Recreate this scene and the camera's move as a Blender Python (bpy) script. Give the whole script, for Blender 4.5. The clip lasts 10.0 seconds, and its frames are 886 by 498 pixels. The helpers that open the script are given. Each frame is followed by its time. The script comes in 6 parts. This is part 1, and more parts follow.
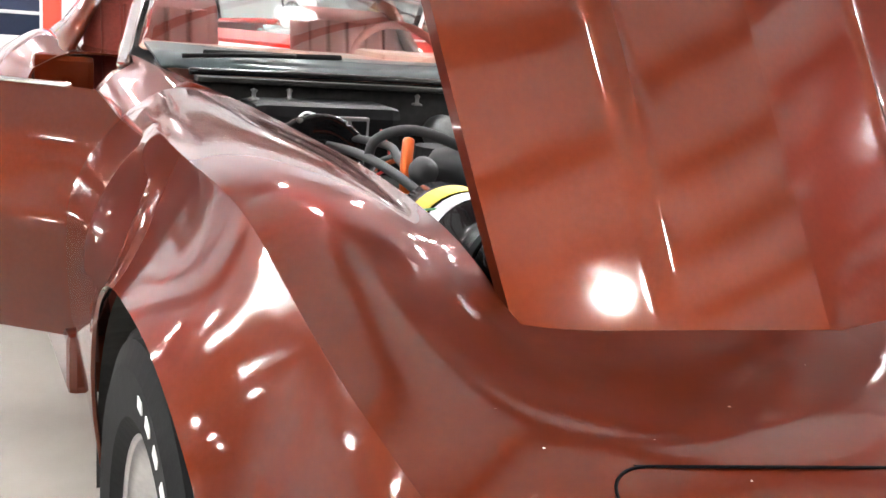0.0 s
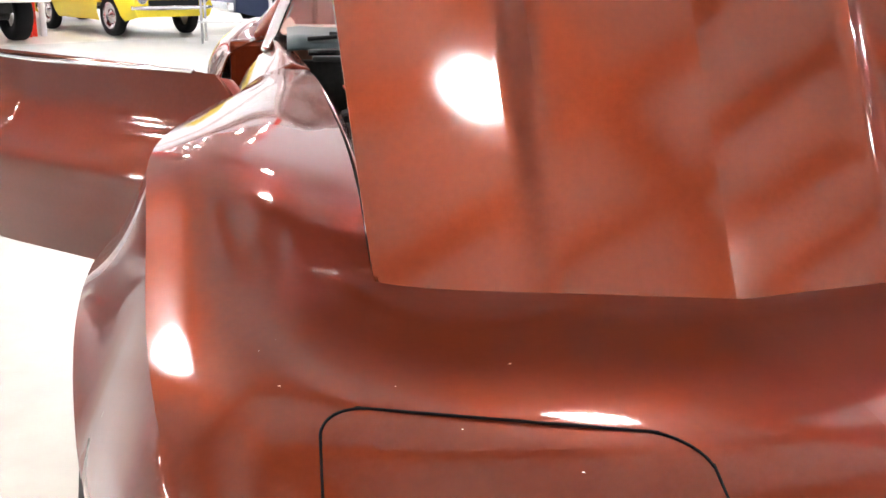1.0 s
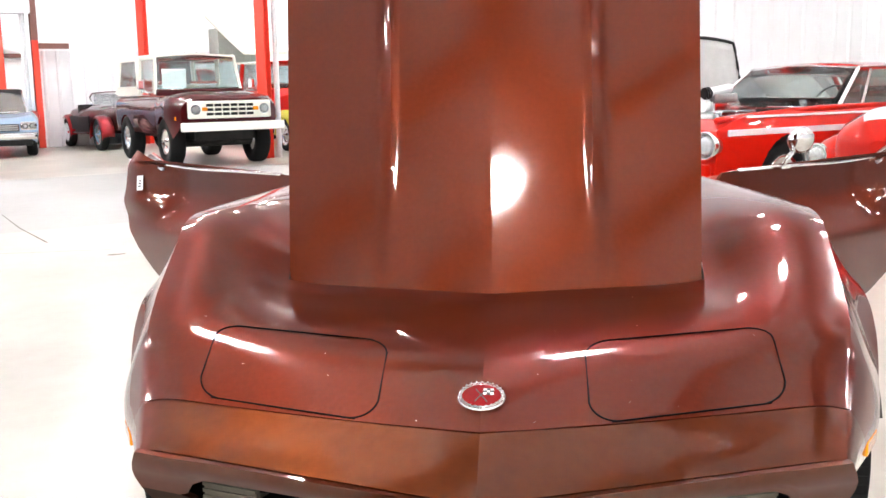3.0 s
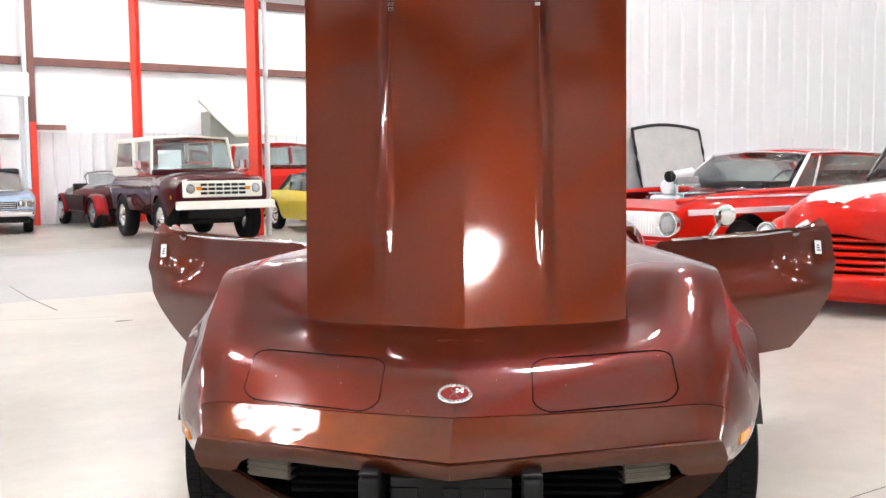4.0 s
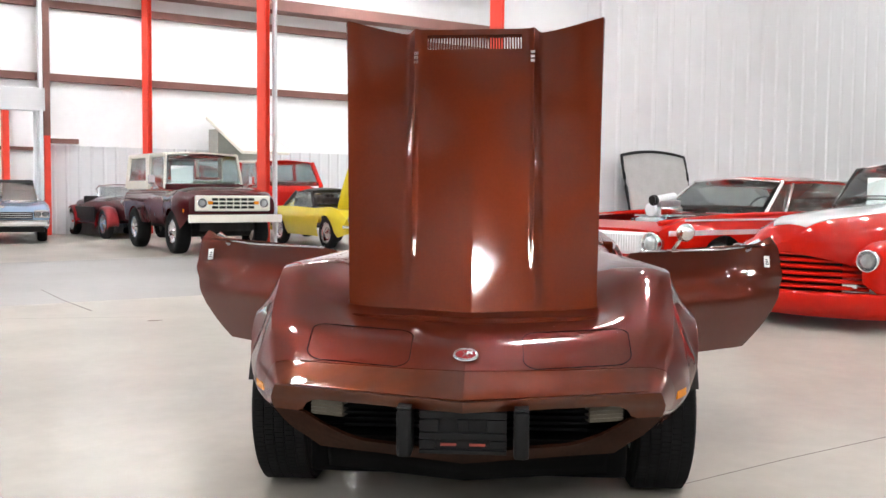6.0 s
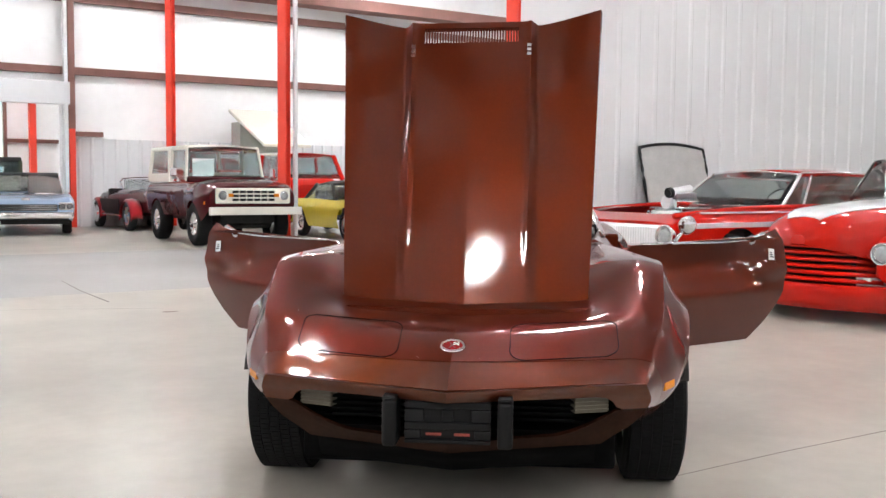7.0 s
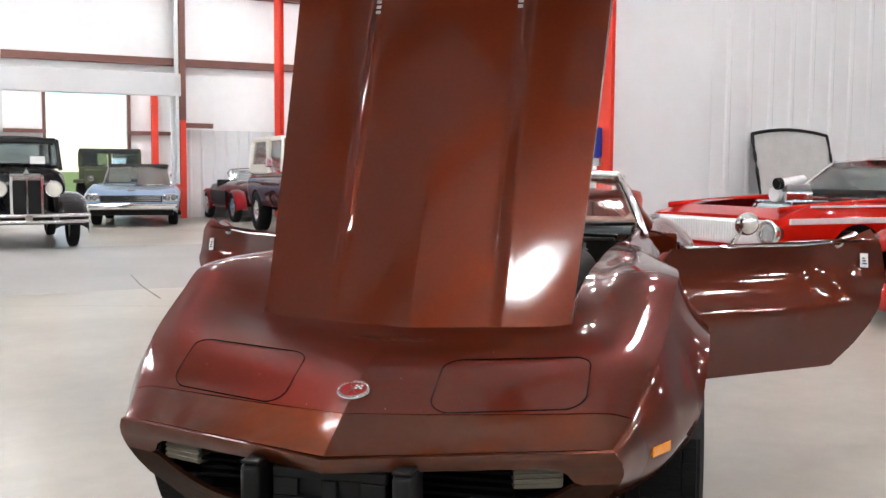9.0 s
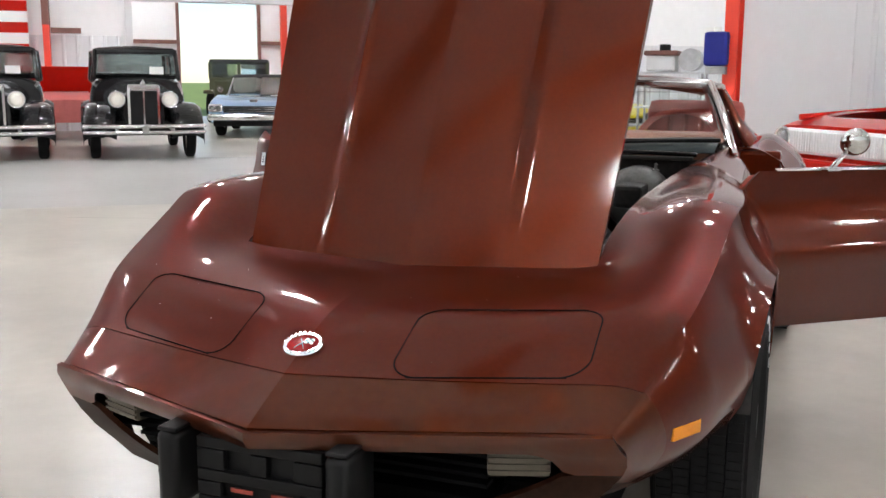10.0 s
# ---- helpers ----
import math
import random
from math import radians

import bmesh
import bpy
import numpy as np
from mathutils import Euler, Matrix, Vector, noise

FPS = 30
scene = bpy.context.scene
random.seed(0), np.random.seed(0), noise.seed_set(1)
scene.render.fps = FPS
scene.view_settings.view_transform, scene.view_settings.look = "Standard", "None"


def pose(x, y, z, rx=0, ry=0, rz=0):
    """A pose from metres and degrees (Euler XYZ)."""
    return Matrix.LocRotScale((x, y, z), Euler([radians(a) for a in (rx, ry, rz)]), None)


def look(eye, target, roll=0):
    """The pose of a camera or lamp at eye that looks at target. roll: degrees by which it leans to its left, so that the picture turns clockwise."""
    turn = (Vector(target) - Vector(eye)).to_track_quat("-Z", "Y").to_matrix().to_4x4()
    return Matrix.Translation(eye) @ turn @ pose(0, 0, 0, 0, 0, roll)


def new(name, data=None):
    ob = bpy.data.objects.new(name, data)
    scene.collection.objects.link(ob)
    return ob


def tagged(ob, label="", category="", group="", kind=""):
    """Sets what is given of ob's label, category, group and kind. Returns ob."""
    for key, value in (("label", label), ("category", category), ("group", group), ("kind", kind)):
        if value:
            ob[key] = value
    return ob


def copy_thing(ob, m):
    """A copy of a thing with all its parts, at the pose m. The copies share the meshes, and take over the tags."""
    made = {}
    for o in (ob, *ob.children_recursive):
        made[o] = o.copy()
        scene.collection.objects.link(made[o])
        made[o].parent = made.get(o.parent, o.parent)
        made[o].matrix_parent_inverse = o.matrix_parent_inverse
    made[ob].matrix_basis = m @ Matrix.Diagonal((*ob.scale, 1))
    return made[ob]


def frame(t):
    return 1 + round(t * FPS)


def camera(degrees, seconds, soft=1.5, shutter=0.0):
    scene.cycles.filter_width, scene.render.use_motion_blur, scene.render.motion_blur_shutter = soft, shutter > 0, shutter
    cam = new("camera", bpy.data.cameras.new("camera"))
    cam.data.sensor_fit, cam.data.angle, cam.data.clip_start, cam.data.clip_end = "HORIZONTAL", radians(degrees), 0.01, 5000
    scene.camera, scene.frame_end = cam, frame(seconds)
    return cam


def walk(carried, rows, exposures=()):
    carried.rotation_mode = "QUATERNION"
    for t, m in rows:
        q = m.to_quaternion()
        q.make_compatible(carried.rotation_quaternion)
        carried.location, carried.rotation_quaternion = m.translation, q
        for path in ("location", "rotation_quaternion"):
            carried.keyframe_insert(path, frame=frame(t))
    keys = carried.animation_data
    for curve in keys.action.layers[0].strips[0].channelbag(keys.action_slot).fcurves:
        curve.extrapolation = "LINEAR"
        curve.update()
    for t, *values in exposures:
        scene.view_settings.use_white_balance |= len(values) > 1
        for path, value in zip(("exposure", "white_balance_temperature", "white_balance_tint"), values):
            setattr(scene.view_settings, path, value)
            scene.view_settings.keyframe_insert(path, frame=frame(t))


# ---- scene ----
cam = camera(48.7, 10.0)
PATH = [
    (0, (-1.070, -0.145, 1.092), (-0.160, 1.583, 0.638), 5.1),
    (0.5, (-0.796, -0.314, 1.124), (-0.239, 1.536, 0.604), 2.4),
    (1, (-0.563, -0.419, 1.147), (-0.287, 1.483, 0.592), 0.8),
    (1.3, (-0.419, -0.491, 1.160), (-0.316, 1.422, 0.586), 0.6),
    (1.8, (-0.201, -0.662, 1.162), (-0.319, 1.242, 0.561), -0.8),
    (2.0, (-0.112, -0.757, 1.168), (-0.310, 1.132, 0.546), -1.9),
    (2.2, (-0.044, -0.884, 1.173), (-0.256, 1.042, 0.678), -1.4),
    (2.5, (0.022, -1.090, 1.180), (-0.219, 0.862, 0.815), -1.3),
    (2.7, (0.058, -1.229, 1.184), (-0.179, 0.724, 0.827), -1.1),
    (3.0, (0.102, -1.427, 1.192), (-0.091, 0.538, 0.868), -1.0),
    (3.2, (0.126, -1.563, 1.191), (-0.062, 0.407, 0.903), -0.9),
    (4.3, (0.164, -2.29, 1.199), (0.018, -0.3, 1.057), -0.5),
    (4.5, (0.159, -2.419, 1.197), (0.019, -0.429, 1.057), -0.4),
    (5, (0.144, -2.707, 1.197), (0.026, -0.714, 1.072), -0.3),
    (5.5, (0.142, -2.904, 1.198), (0.009, -0.912, 1.082), 0.2),
    (7, (0.289, -2.977, 1.201), (0.09, -0.992, 1.064), 0.5),
    (7.5, (0.396, -2.795, 1.2), (0.132, -0.817, 1.065), 0.5),
    (8, (0.515, -2.554, 1.2), (0.208, -0.582, 1.065), 0.5),
    (8.5, (0.642, -2.291, 1.195), (0.269, -0.33, 1.071), 0.4),
    (9, (0.767, -2.031, 1.194), (0.301, -0.092, 1.037), 0.4),
    (9.5, (0.874, -1.742, 1.19), (0.304, 0.163, 0.973), 0.4),
    (10, (0.97, -1.464, 1.185), (0.246, 0.37, 0.848), 0.3),
]
walk(cam, [(t, look(eye, target, roll)) for t, eye, target, roll in PATH],
     exposures=[(0, 1.70), (1.5, 1.70), (2.2, 1.58), (3.0, 1.36), (4.5, 0.95), (5.5, 0.8), (7.0, 0.58), (8.5, 0.55), (10, 0.42)])

# ---- world and light ----
world = bpy.data.worlds.new("world")
scene.world = world
world.use_nodes = True
wn = world.node_tree
sky = wn.nodes.new("ShaderNodeTexSky")
sky.sky_type, sky.sun_disc = "NISHITA", False
sky.dust_density, sky.ozone_density = 0.2, 3.0
sky.sun_elevation, sky.sun_rotation = radians(40), radians(200)
wn.links.new(sky.outputs[0], wn.nodes["Background"].inputs[0])
wn.nodes["Background"].inputs[1].default_value = 0.15

sun = new("sun", bpy.data.lights.new("sun", "SUN"))
sun.data.energy, sun.data.angle, sun.data.color = 5.0, radians(0.6), (1.0, 0.95, 0.88)
sun.rotation_euler = (radians(50), 0, radians(20))

LAMP_STRENGTH = 185.0

# ---- materials ----
def material(name, color, rough=0.5, metal=0.0, coat=0.0, vary=0.12, scale=6.0, fine=60.0, bump=0.0, second=None, rough_vary=0.1,
             transmission=0.0, emit=0.0, random_object=0.0, coat_rough=0.03, wave=0.0, wave_scale=9.0):
    """A node material: colour broken up by broad and fine noise, roughness likewise, and a fine relief."""
    m = bpy.data.materials.new(name)
    m.use_nodes = True
    nt = m.node_tree
    p = nt.nodes["Principled BSDF"]
    co = nt.nodes.new("ShaderNodeTexCoord")
    n1, n2 = nt.nodes.new("ShaderNodeTexNoise"), nt.nodes.new("ShaderNodeTexNoise")
    n1.inputs["Scale"].default_value, n1.inputs["Detail"].default_value = scale, 6
    n2.inputs["Scale"].default_value, n2.inputs["Detail"].default_value = fine, 4
    for n in (n1, n2):
        nt.links.new(co.outputs["Object"], n.inputs["Vector"])
    mixn = nt.nodes.new("ShaderNodeMath")
    mixn.operation = "MULTIPLY_ADD"
    mixn.inputs[1].default_value = 0.4
    nt.links.new(n2.outputs[0], mixn.inputs[0])
    half = nt.nodes.new("ShaderNodeMath")
    half.operation = "MULTIPLY"
    half.inputs[1].default_value = 0.6
    nt.links.new(n1.outputs[0], half.inputs[0])
    nt.links.new(half.outputs[0], mixn.inputs[2])
    ramp = nt.nodes.new("ShaderNodeValToRGB")
    a = [max(0.0, c * (1 - vary)) for c in color]
    b = [min(1.0, c * (1 + vary)) for c in (second or color)]
    ramp.color_ramp.elements[0].position, ramp.color_ramp.elements[1].position = 0.3, 0.7
    ramp.color_ramp.elements[0].color, ramp.color_ramp.elements[1].color = (*a, 1), (*b, 1)
    nt.links.new(mixn.outputs[0], ramp.inputs[0])
    out = ramp.outputs[0]
    if random_object:
        info = nt.nodes.new("ShaderNodeObjectInfo")
        hsv = nt.nodes.new("ShaderNodeHueSaturation")
        mr = nt.nodes.new("ShaderNodeMapRange")
        mr.inputs[3].default_value, mr.inputs[4].default_value = 1 - random_object, 1 + random_object
        nt.links.new(info.outputs["Random"], mr.inputs[0])
        nt.links.new(mr.outputs[0], hsv.inputs["Value"])
        nt.links.new(out, hsv.inputs["Color"])
        out = hsv.outputs[0]
    nt.links.new(out, p.inputs["Base Color"])
    rr = nt.nodes.new("ShaderNodeMapRange")
    rr.inputs[3].default_value, rr.inputs[4].default_value = max(0.0, rough * (1 - rough_vary)), min(1.0, rough * (1 + rough_vary))
    nt.links.new(n1.outputs[0], rr.inputs[0])
    nt.links.new(rr.outputs[0], p.inputs["Roughness"])
    p.inputs["Metallic"].default_value = metal
    p.inputs["Coat Weight"].default_value, p.inputs["Coat Roughness"].default_value = coat, coat_rough
    p.inputs["Transmission Weight"].default_value = transmission
    if coat and not transmission:
        p.inputs["Specular IOR Level"].default_value, p.inputs["Coat IOR"].default_value = 0.12, 1.42
    if emit:
        p.inputs["Emission Color"].default_value = (*color, 1)
        p.inputs["Emission Strength"].default_value = emit
    if bump:
        bn = nt.nodes.new("ShaderNodeBump")
        bn.inputs["Strength"].default_value, bn.inputs["Distance"].default_value = 1.0, bump
        nt.links.new(n2.outputs[0], bn.inputs["Height"])
        nt.links.new(bn.outputs[0], p.inputs["Normal"])
    if wave:
        n3 = nt.nodes.new("ShaderNodeTexNoise")
        n3.inputs["Scale"].default_value, n3.inputs["Detail"].default_value = wave_scale, 1
        nt.links.new(co.outputs["Object"], n3.inputs["Vector"])
        bn = nt.nodes.new("ShaderNodeBump")
        bn.inputs["Strength"].default_value, bn.inputs["Distance"].default_value = 1.0, wave
        nt.links.new(n3.outputs[0], bn.inputs["Height"])
        nt.links.new(bn.outputs[0], p.inputs["Normal"])
        nt.links.new(bn.outputs[0], p.inputs["Coat Normal"])
    return m


def car_lacquer(m, edge, ior):
    """Metal flake that darkens to its own hue at the edges, under a clear coat."""
    q = m.node_tree.nodes["Principled BSDF"]
    q.inputs["Specular IOR Level"].default_value = 0.05
    q.inputs["Specular Tint"].default_value = (*edge, 1)
    q.inputs["Coat IOR"].default_value = ior
    return m


PAINT = car_lacquer(material("brown_metallic_paint", (0.084, 0.0124, 0.0038), 0.38, 0.55, 1.0, 0.06, 2, 90, second=(0.096, 0.0150, 0.0047), coat_rough=0.06, wave=0.00022, wave_scale=3.0), (0.45, 0.16, 0.09), 1.46)
# Slightly warmer than the body; part of a golden reflection is mixed into the colour.
BUMPER_PAINT = car_lacquer(material("warm_toned_bumper_paint", (0.074, 0.0155, 0.0045), 0.34, 0.65, 1.0, 0.08, 3, 40, second=(0.088, 0.020, 0.0060), coat_rough=0.06, wave=0.004, wave_scale=7.0), (0.6, 0.33, 0.14), 1.5)
# Body brown darkened: the shade below the bumper is put into this colour.
VALANCE = car_lacquer(material("shaded_valance_paint", (0.016, 0.0055, 0.0030), 0.5, 0.1, 0.3, 0.25, 6, 60, second=(0.024, 0.009, 0.005), coat_rough=0.2), (0.4, 0.2, 0.1), 1.35)
RUBBER = material("tyre_rubber", (0.0065, 0.0065, 0.007), 0.8, 0, 0, 0.3, 20, 150, 0.0004)
RUBBER.node_tree.nodes["Principled BSDF"].inputs["Specular IOR Level"].default_value = 0.18
BLACK = material("satin_black_plastic", (0.0035, 0.0035, 0.004), 0.5, 0, 0, 0.3, 10, 120, 0.0002)
BLACK.node_tree.nodes["Principled BSDF"].inputs["Specular IOR Level"].default_value = 0.22
SOOT = material("black_bay_metal", (0.010, 0.010, 0.0105), 0.6, 0, 0, 0.4, 8, 60, 0.0003, second=(0.022, 0.020, 0.018))
SOOT.node_tree.nodes["Principled BSDF"].inputs["Specular IOR Level"].default_value = 0.25
CHROME = material("chrome", (0.82, 0.82, 0.83), 0.06, 1.0, 0, 0.03, 8, 60)
STEEL = material("dull_steel", (0.45, 0.45, 0.46), 0.35, 1.0, 0, 0.2, 10, 90)
PARK_LENS = material("aged_parking_lens", (0.10, 0.086, 0.066), 0.3, 0, 0.4, 0.1, 30, 200, 0.0003)
LENS = material("frosted_lens", (0.75, 0.74, 0.68), 0.18, 0, 0.5, 0.06, 30, 200, 0.0003)
AMBER = material("amber_lens", (0.70, 0.22, 0.01), 0.15, 0, 0.6, 0.1, 30, 150)
RED_ENAMEL = material("red_enamel", (0.20, 0.005, 0.007), 0.2, 0, 0.8, 0.1, 30, 150)
STICKER = material("paper_label", (0.8, 0.8, 0.79), 0.6, 0, 0, 0.03, 30, 150)
INK = material("label_ink", (0.05, 0.05, 0.06), 0.6, 0, 0, 0.2, 30, 150)
OXBLOOD = material("oxblood_vinyl", (0.30, 0.045, 0.03), 0.5, 0, 0, 0.2, 6, 90, 0.0003, second=(0.36, 0.06, 0.04))
GLASS = material("window_glass", (0.93, 0.97, 0.96), 0.0, 0, 0, 0.0, 4, 40, transmission=1.0)
CONCRETE = material("polished_concrete", (0.42, 0.385, 0.335), 0.30, 0, 0, 0.05, 0.7, 9, second=(0.48, 0.445, 0.39), rough_vary=0.2)


def broad_stains(m, scale, low, high):
    """Multiplies the base colour by a soft, broad noise, as of old wet patches and traffic."""
    nt = m.node_tree
    q = nt.nodes["Principled BSDF"]
    old = q.inputs["Base Color"].links[0].from_socket
    co, n, mr, mix = (nt.nodes.new(k) for k in ("ShaderNodeTexCoord", "ShaderNodeTexNoise", "ShaderNodeMapRange", "ShaderNodeVectorMath"))
    n.inputs["Scale"].default_value, n.inputs["Detail"].default_value = scale, 3
    mr.inputs[1].default_value, mr.inputs[2].default_value = 0.35, 0.62
    mr.inputs[3].default_value, mr.inputs[4].default_value = low, high
    mix.operation = "MULTIPLY"
    nt.links.new(co.outputs["Object"], n.inputs["Vector"])
    nt.links.new(n.outputs[0], mr.inputs[0])
    nt.links.new(old, mix.inputs[0])
    nt.links.new(mr.outputs[0], mix.inputs[1])
    nt.links.new(mix.outputs[0], q.inputs["Base Color"])


broad_stains(CONCRETE, 0.45, 0.80, 1.06)
broad_stains(CONCRETE, 2.1, 0.93, 1.02)
LANE_CONCRETE = material("cool_grey_concrete", (0.335, 0.325, 0.315), 0.42, 0, 0, 0.05, 0.7, 9, second=(0.375, 0.365, 0.355), rough_vary=0.2)
broad_stains(LANE_CONCRETE, 0.5, 0.9, 1.05)
WALL_WHITE = material("white_insulation_sheet", (0.87, 0.87, 0.88), 0.55, 0, 0, 0.04, 0.8, 5, 0.004)
PANEL_WHITE = material("white_ribbed_steel", (0.66, 0.66, 0.675), 0.42, 0, 0, 0.03, 0.8, 7)
COLUMN_RED = material("safety_red_paint", (0.72, 0.045, 0.02), 0.45, 0, 0, 0.08, 2, 30)
GIRT_BROWN = material("red_oxide_primer", (0.17, 0.07, 0.055), 0.6, 0, 0, 0.2, 3, 40)
GLOW = material("lamp_glow", (0.97, 0.99, 1.0), vary=0.0, emit=LAMP_STRENGTH)
UPLIGHT = material("lamp_uplight", (0.97, 0.99, 1.0), vary=0.0, emit=LAMP_STRENGTH * 0.40)
ROOF_SHEET = material("roof_insulation", (0.78, 0.78, 0.79), 0.6, 0, 0, 0.08, 0.8, 5)
RIB_SHEET = material("white_liner_panel", (0.70, 0.71, 0.73), 0.4, 0, 0, 0.04, 0.9, 8)
GRASS = material("mown_lawn", (0.10, 0.16, 0.03), 0.9, 0, 0, 0.4, 0.6, 12, 0.01, second=(0.16, 0.22, 0.05))
STAIN = material("floor_seam_filler", (0.16, 0.14, 0.12), 0.6, 0, 0, 0.3, 2, 40)
TINT = material("tinted_car_glass", (0.66, 0.76, 0.76), 0.0, 0, 0, 0.0, 4, 40, transmission=1.0)
MAROON = car_lacquer(material("maroon_paint", (0.050, 0.0038, 0.0058), 0.4, 0.1, 1.0, 0.1), (0.4, 0.1, 0.1), 1.38)
RED = car_lacquer(material("bright_red_paint", (0.42, 0.008, 0.003), 0.45, 0, 1.0, 0.06), (0.5, 0.1, 0.1), 1.36)
CANDY = material("candy_red_paint", (0.23, 0.004, 0.007), 0.3, 0.5, 1.0, 0.1)
HEADLAMP = material("headlamp_glass", (0.42, 0.43, 0.44), 0.22, 0.7, 1.0, 0.25, 40, 160, 0.0004)
ALUMINIUM = material("bright_pressed_aluminium", (0.80, 0.80, 0.81), 0.34, 0.45, 0.3, 0.08, 12, 80, 0.0004)
GRILLE_BLACK = material("matt_grille_black", (0.002, 0.002, 0.0022), 0.9, 0, 0, 0.2)
GRILLE_BLACK.node_tree.nodes["Principled BSDF"].inputs["Specular IOR Level"].default_value = 0.08
CREAM = material("cream_paint", (0.80, 0.77, 0.69), 0.35, 0, 0.6, 0.05)
WHITE_PAINT = material("white_car_paint", (0.80, 0.80, 0.80), 0.3, 0, 0.8, 0.03)
SKYBLUE = material("pale_blue_metallic_paint", (0.33, 0.45, 0.62), 0.35, 0.5, 1.0, 0.06)
YELLOW_PAINT = material("mustard_yellow_paint", (0.66, 0.52, 0.03), 0.3, 0, 0.9, 0.06)
GLOSS_BLACK = material("gloss_black_paint", (0.008, 0.008, 0.009), 0.25, 0, 1.0, 0.2)
OLIVE = material("olive_drab_paint", (0.055, 0.065, 0.03), 0.7, 0, 0, 0.15)
NAVY = material("dark_blue_paint", (0.02, 0.03, 0.07), 0.3, 0.2, 1.0, 0.1)
CANVAS = material("black_canvas", (0.03, 0.03, 0.032), 0.85, 0, 0, 0.2, 8, 120, 0.0006)
BRIGHT_CHROME = material("polished_chrome", (0.86, 0.86, 0.87), 0.10, 1.0, 0, 0.03)
CLOSE_WALL = material("white_back_wall", (0.70, 0.70, 0.71), 0.6, 0, 0, 0.06, 0.8, 6)

# ---- mesh helpers ----
def part(name, bm, mat, parent=None, label="", smooth=False, m=None):
    """Links a bmesh as one mesh object under a thing or a part; smooth="angle" keeps edges over 32 degrees sharp."""
    me = bpy.data.meshes.new(name)
    bm.normal_update()
    if smooth == "angle":
        for e in bm.edges:
            e.smooth = e.smooth and e.calc_face_angle(0.0) < 0.56
    bm.to_mesh(me)
    bm.free()
    me.materials.append(mat)
    if smooth:
        for f in me.polygons:
            f.use_smooth = True
    ob = new(name, me)
    if parent:
        ob.parent = parent
    if m is not None:
        ob.matrix_basis = m
    if label:
        ob["label"] = label
    return ob


def thing(name, label, category, m=None, group="", kind=""):
    e = new(name)
    e.empty_display_size = 0.1
    if m is not None:
        e.matrix_basis = m
    return tagged(e, label, category, group, kind)


def add_box(bm, x0, x1, y0, y1, z0, z1, bevel=0.0, m=None):
    r = bmesh.ops.create_cube(bm, size=1.0)
    vs = r["verts"]
    t = Matrix.Translation(((x0 + x1) / 2, (y0 + y1) / 2, (z0 + z1) / 2)) @ Matrix.Diagonal((x1 - x0, y1 - y0, z1 - z0, 1))
    bmesh.ops.transform(bm, matrix=(m @ t if m is not None else t), verts=vs)
    if bevel:
        es = list({e for v in vs for e in v.link_edges})
        bmesh.ops.bevel(bm, geom=es, offset=bevel, segments=2, affect="EDGES", profile=0.6)
    return bm


def box(x0, x1, y0, y1, z0, z1, bevel=0.0, m=None):
    return add_box(bmesh.new(), x0, x1, y0, y1, z0, z1, bevel, m)


def add_tube(bm, a, b, r0, r1=None, n=16):
    a, b = Vector(a), Vector(b)
    d = b - a
    m = Matrix.Translation((a + b) / 2) @ d.to_track_quat("Z", "Y").to_matrix().to_4x4()
    bmesh.ops.create_cone(bm, cap_ends=True, segments=n, radius1=r0, radius2=r0 if r1 is None else r1, depth=d.length, matrix=m)
    return bm


def tube(a, b, r0, r1=None, n=16):
    return add_tube(bmesh.new(), a, b, r0, r1, n)


def add_lathe(bm, prof, axis_m, n=32, close=False):
    """Turns (radius, along) pairs round the z axis of axis_m."""
    rings = []
    for r, h in prof:
        rings.append([bm.verts.new(axis_m @ Vector((r * math.cos(2 * math.pi * i / n), r * math.sin(2 * math.pi * i / n), h))) for i in range(n)])
    pairs = list(zip(rings, rings[1:])) + ([(rings[-1], rings[0])] if close else [])
    for a, b in pairs:
        for i in range(n):
            bm.faces.new((a[i], a[(i + 1) % n], b[(i + 1) % n], b[i]))
    if not close:
        for ring in (rings[0], rings[-1]):
            if prof[rings.index(ring)][0] > 1e-4:
                bm.faces.new(ring)
    return bm


def lathe(prof, axis_m=Matrix.Identity(4), n=32, close=False):
    bm = add_lathe(bmesh.new(), prof, axis_m, n, close)
    bmesh.ops.recalc_face_normals(bm, faces=bm.faces)
    return bm


def add_pipe(bm, pts, r, n=8, samples=6):
    """A round tube along a smooth line through pts."""
    pts = [Vector(p) for p in pts]
    line = []
    for i in range(len(pts) - 1):
        p0, p1, p2, p3 = pts[max(i - 1, 0)], pts[i], pts[i + 1], pts[min(i + 2, len(pts) - 1)]
        for k in range(samples):
            t = k / samples
            line.append(0.5 * (2 * p1 + (p2 - p0) * t + (2 * p0 - 5 * p1 + 4 * p2 - p3) * t * t + (3 * p1 - p0 - 3 * p2 + p3) * t ** 3))
    line.append(pts[-1])
    rings = []
    for i, c in enumerate(line):
        d = (line[min(i + 1, len(line) - 1)] - line[max(i - 1, 0)]).normalized()
        q = d.to_track_quat("Z", "Y")
        rings.append([bm.verts.new(c + q @ Vector((r * math.cos(2 * math.pi * k / n), r * math.sin(2 * math.pi * k / n), 0))) for k in range(n)])
    for a, b in zip(rings, rings[1:]):
        for i in range(n):
            bm.faces.new((a[i], a[(i + 1) % n], b[(i + 1) % n], b[i]))
    bm.faces.new(rings[0][::-1])
    bm.faces.new(rings[-1])
    return bm


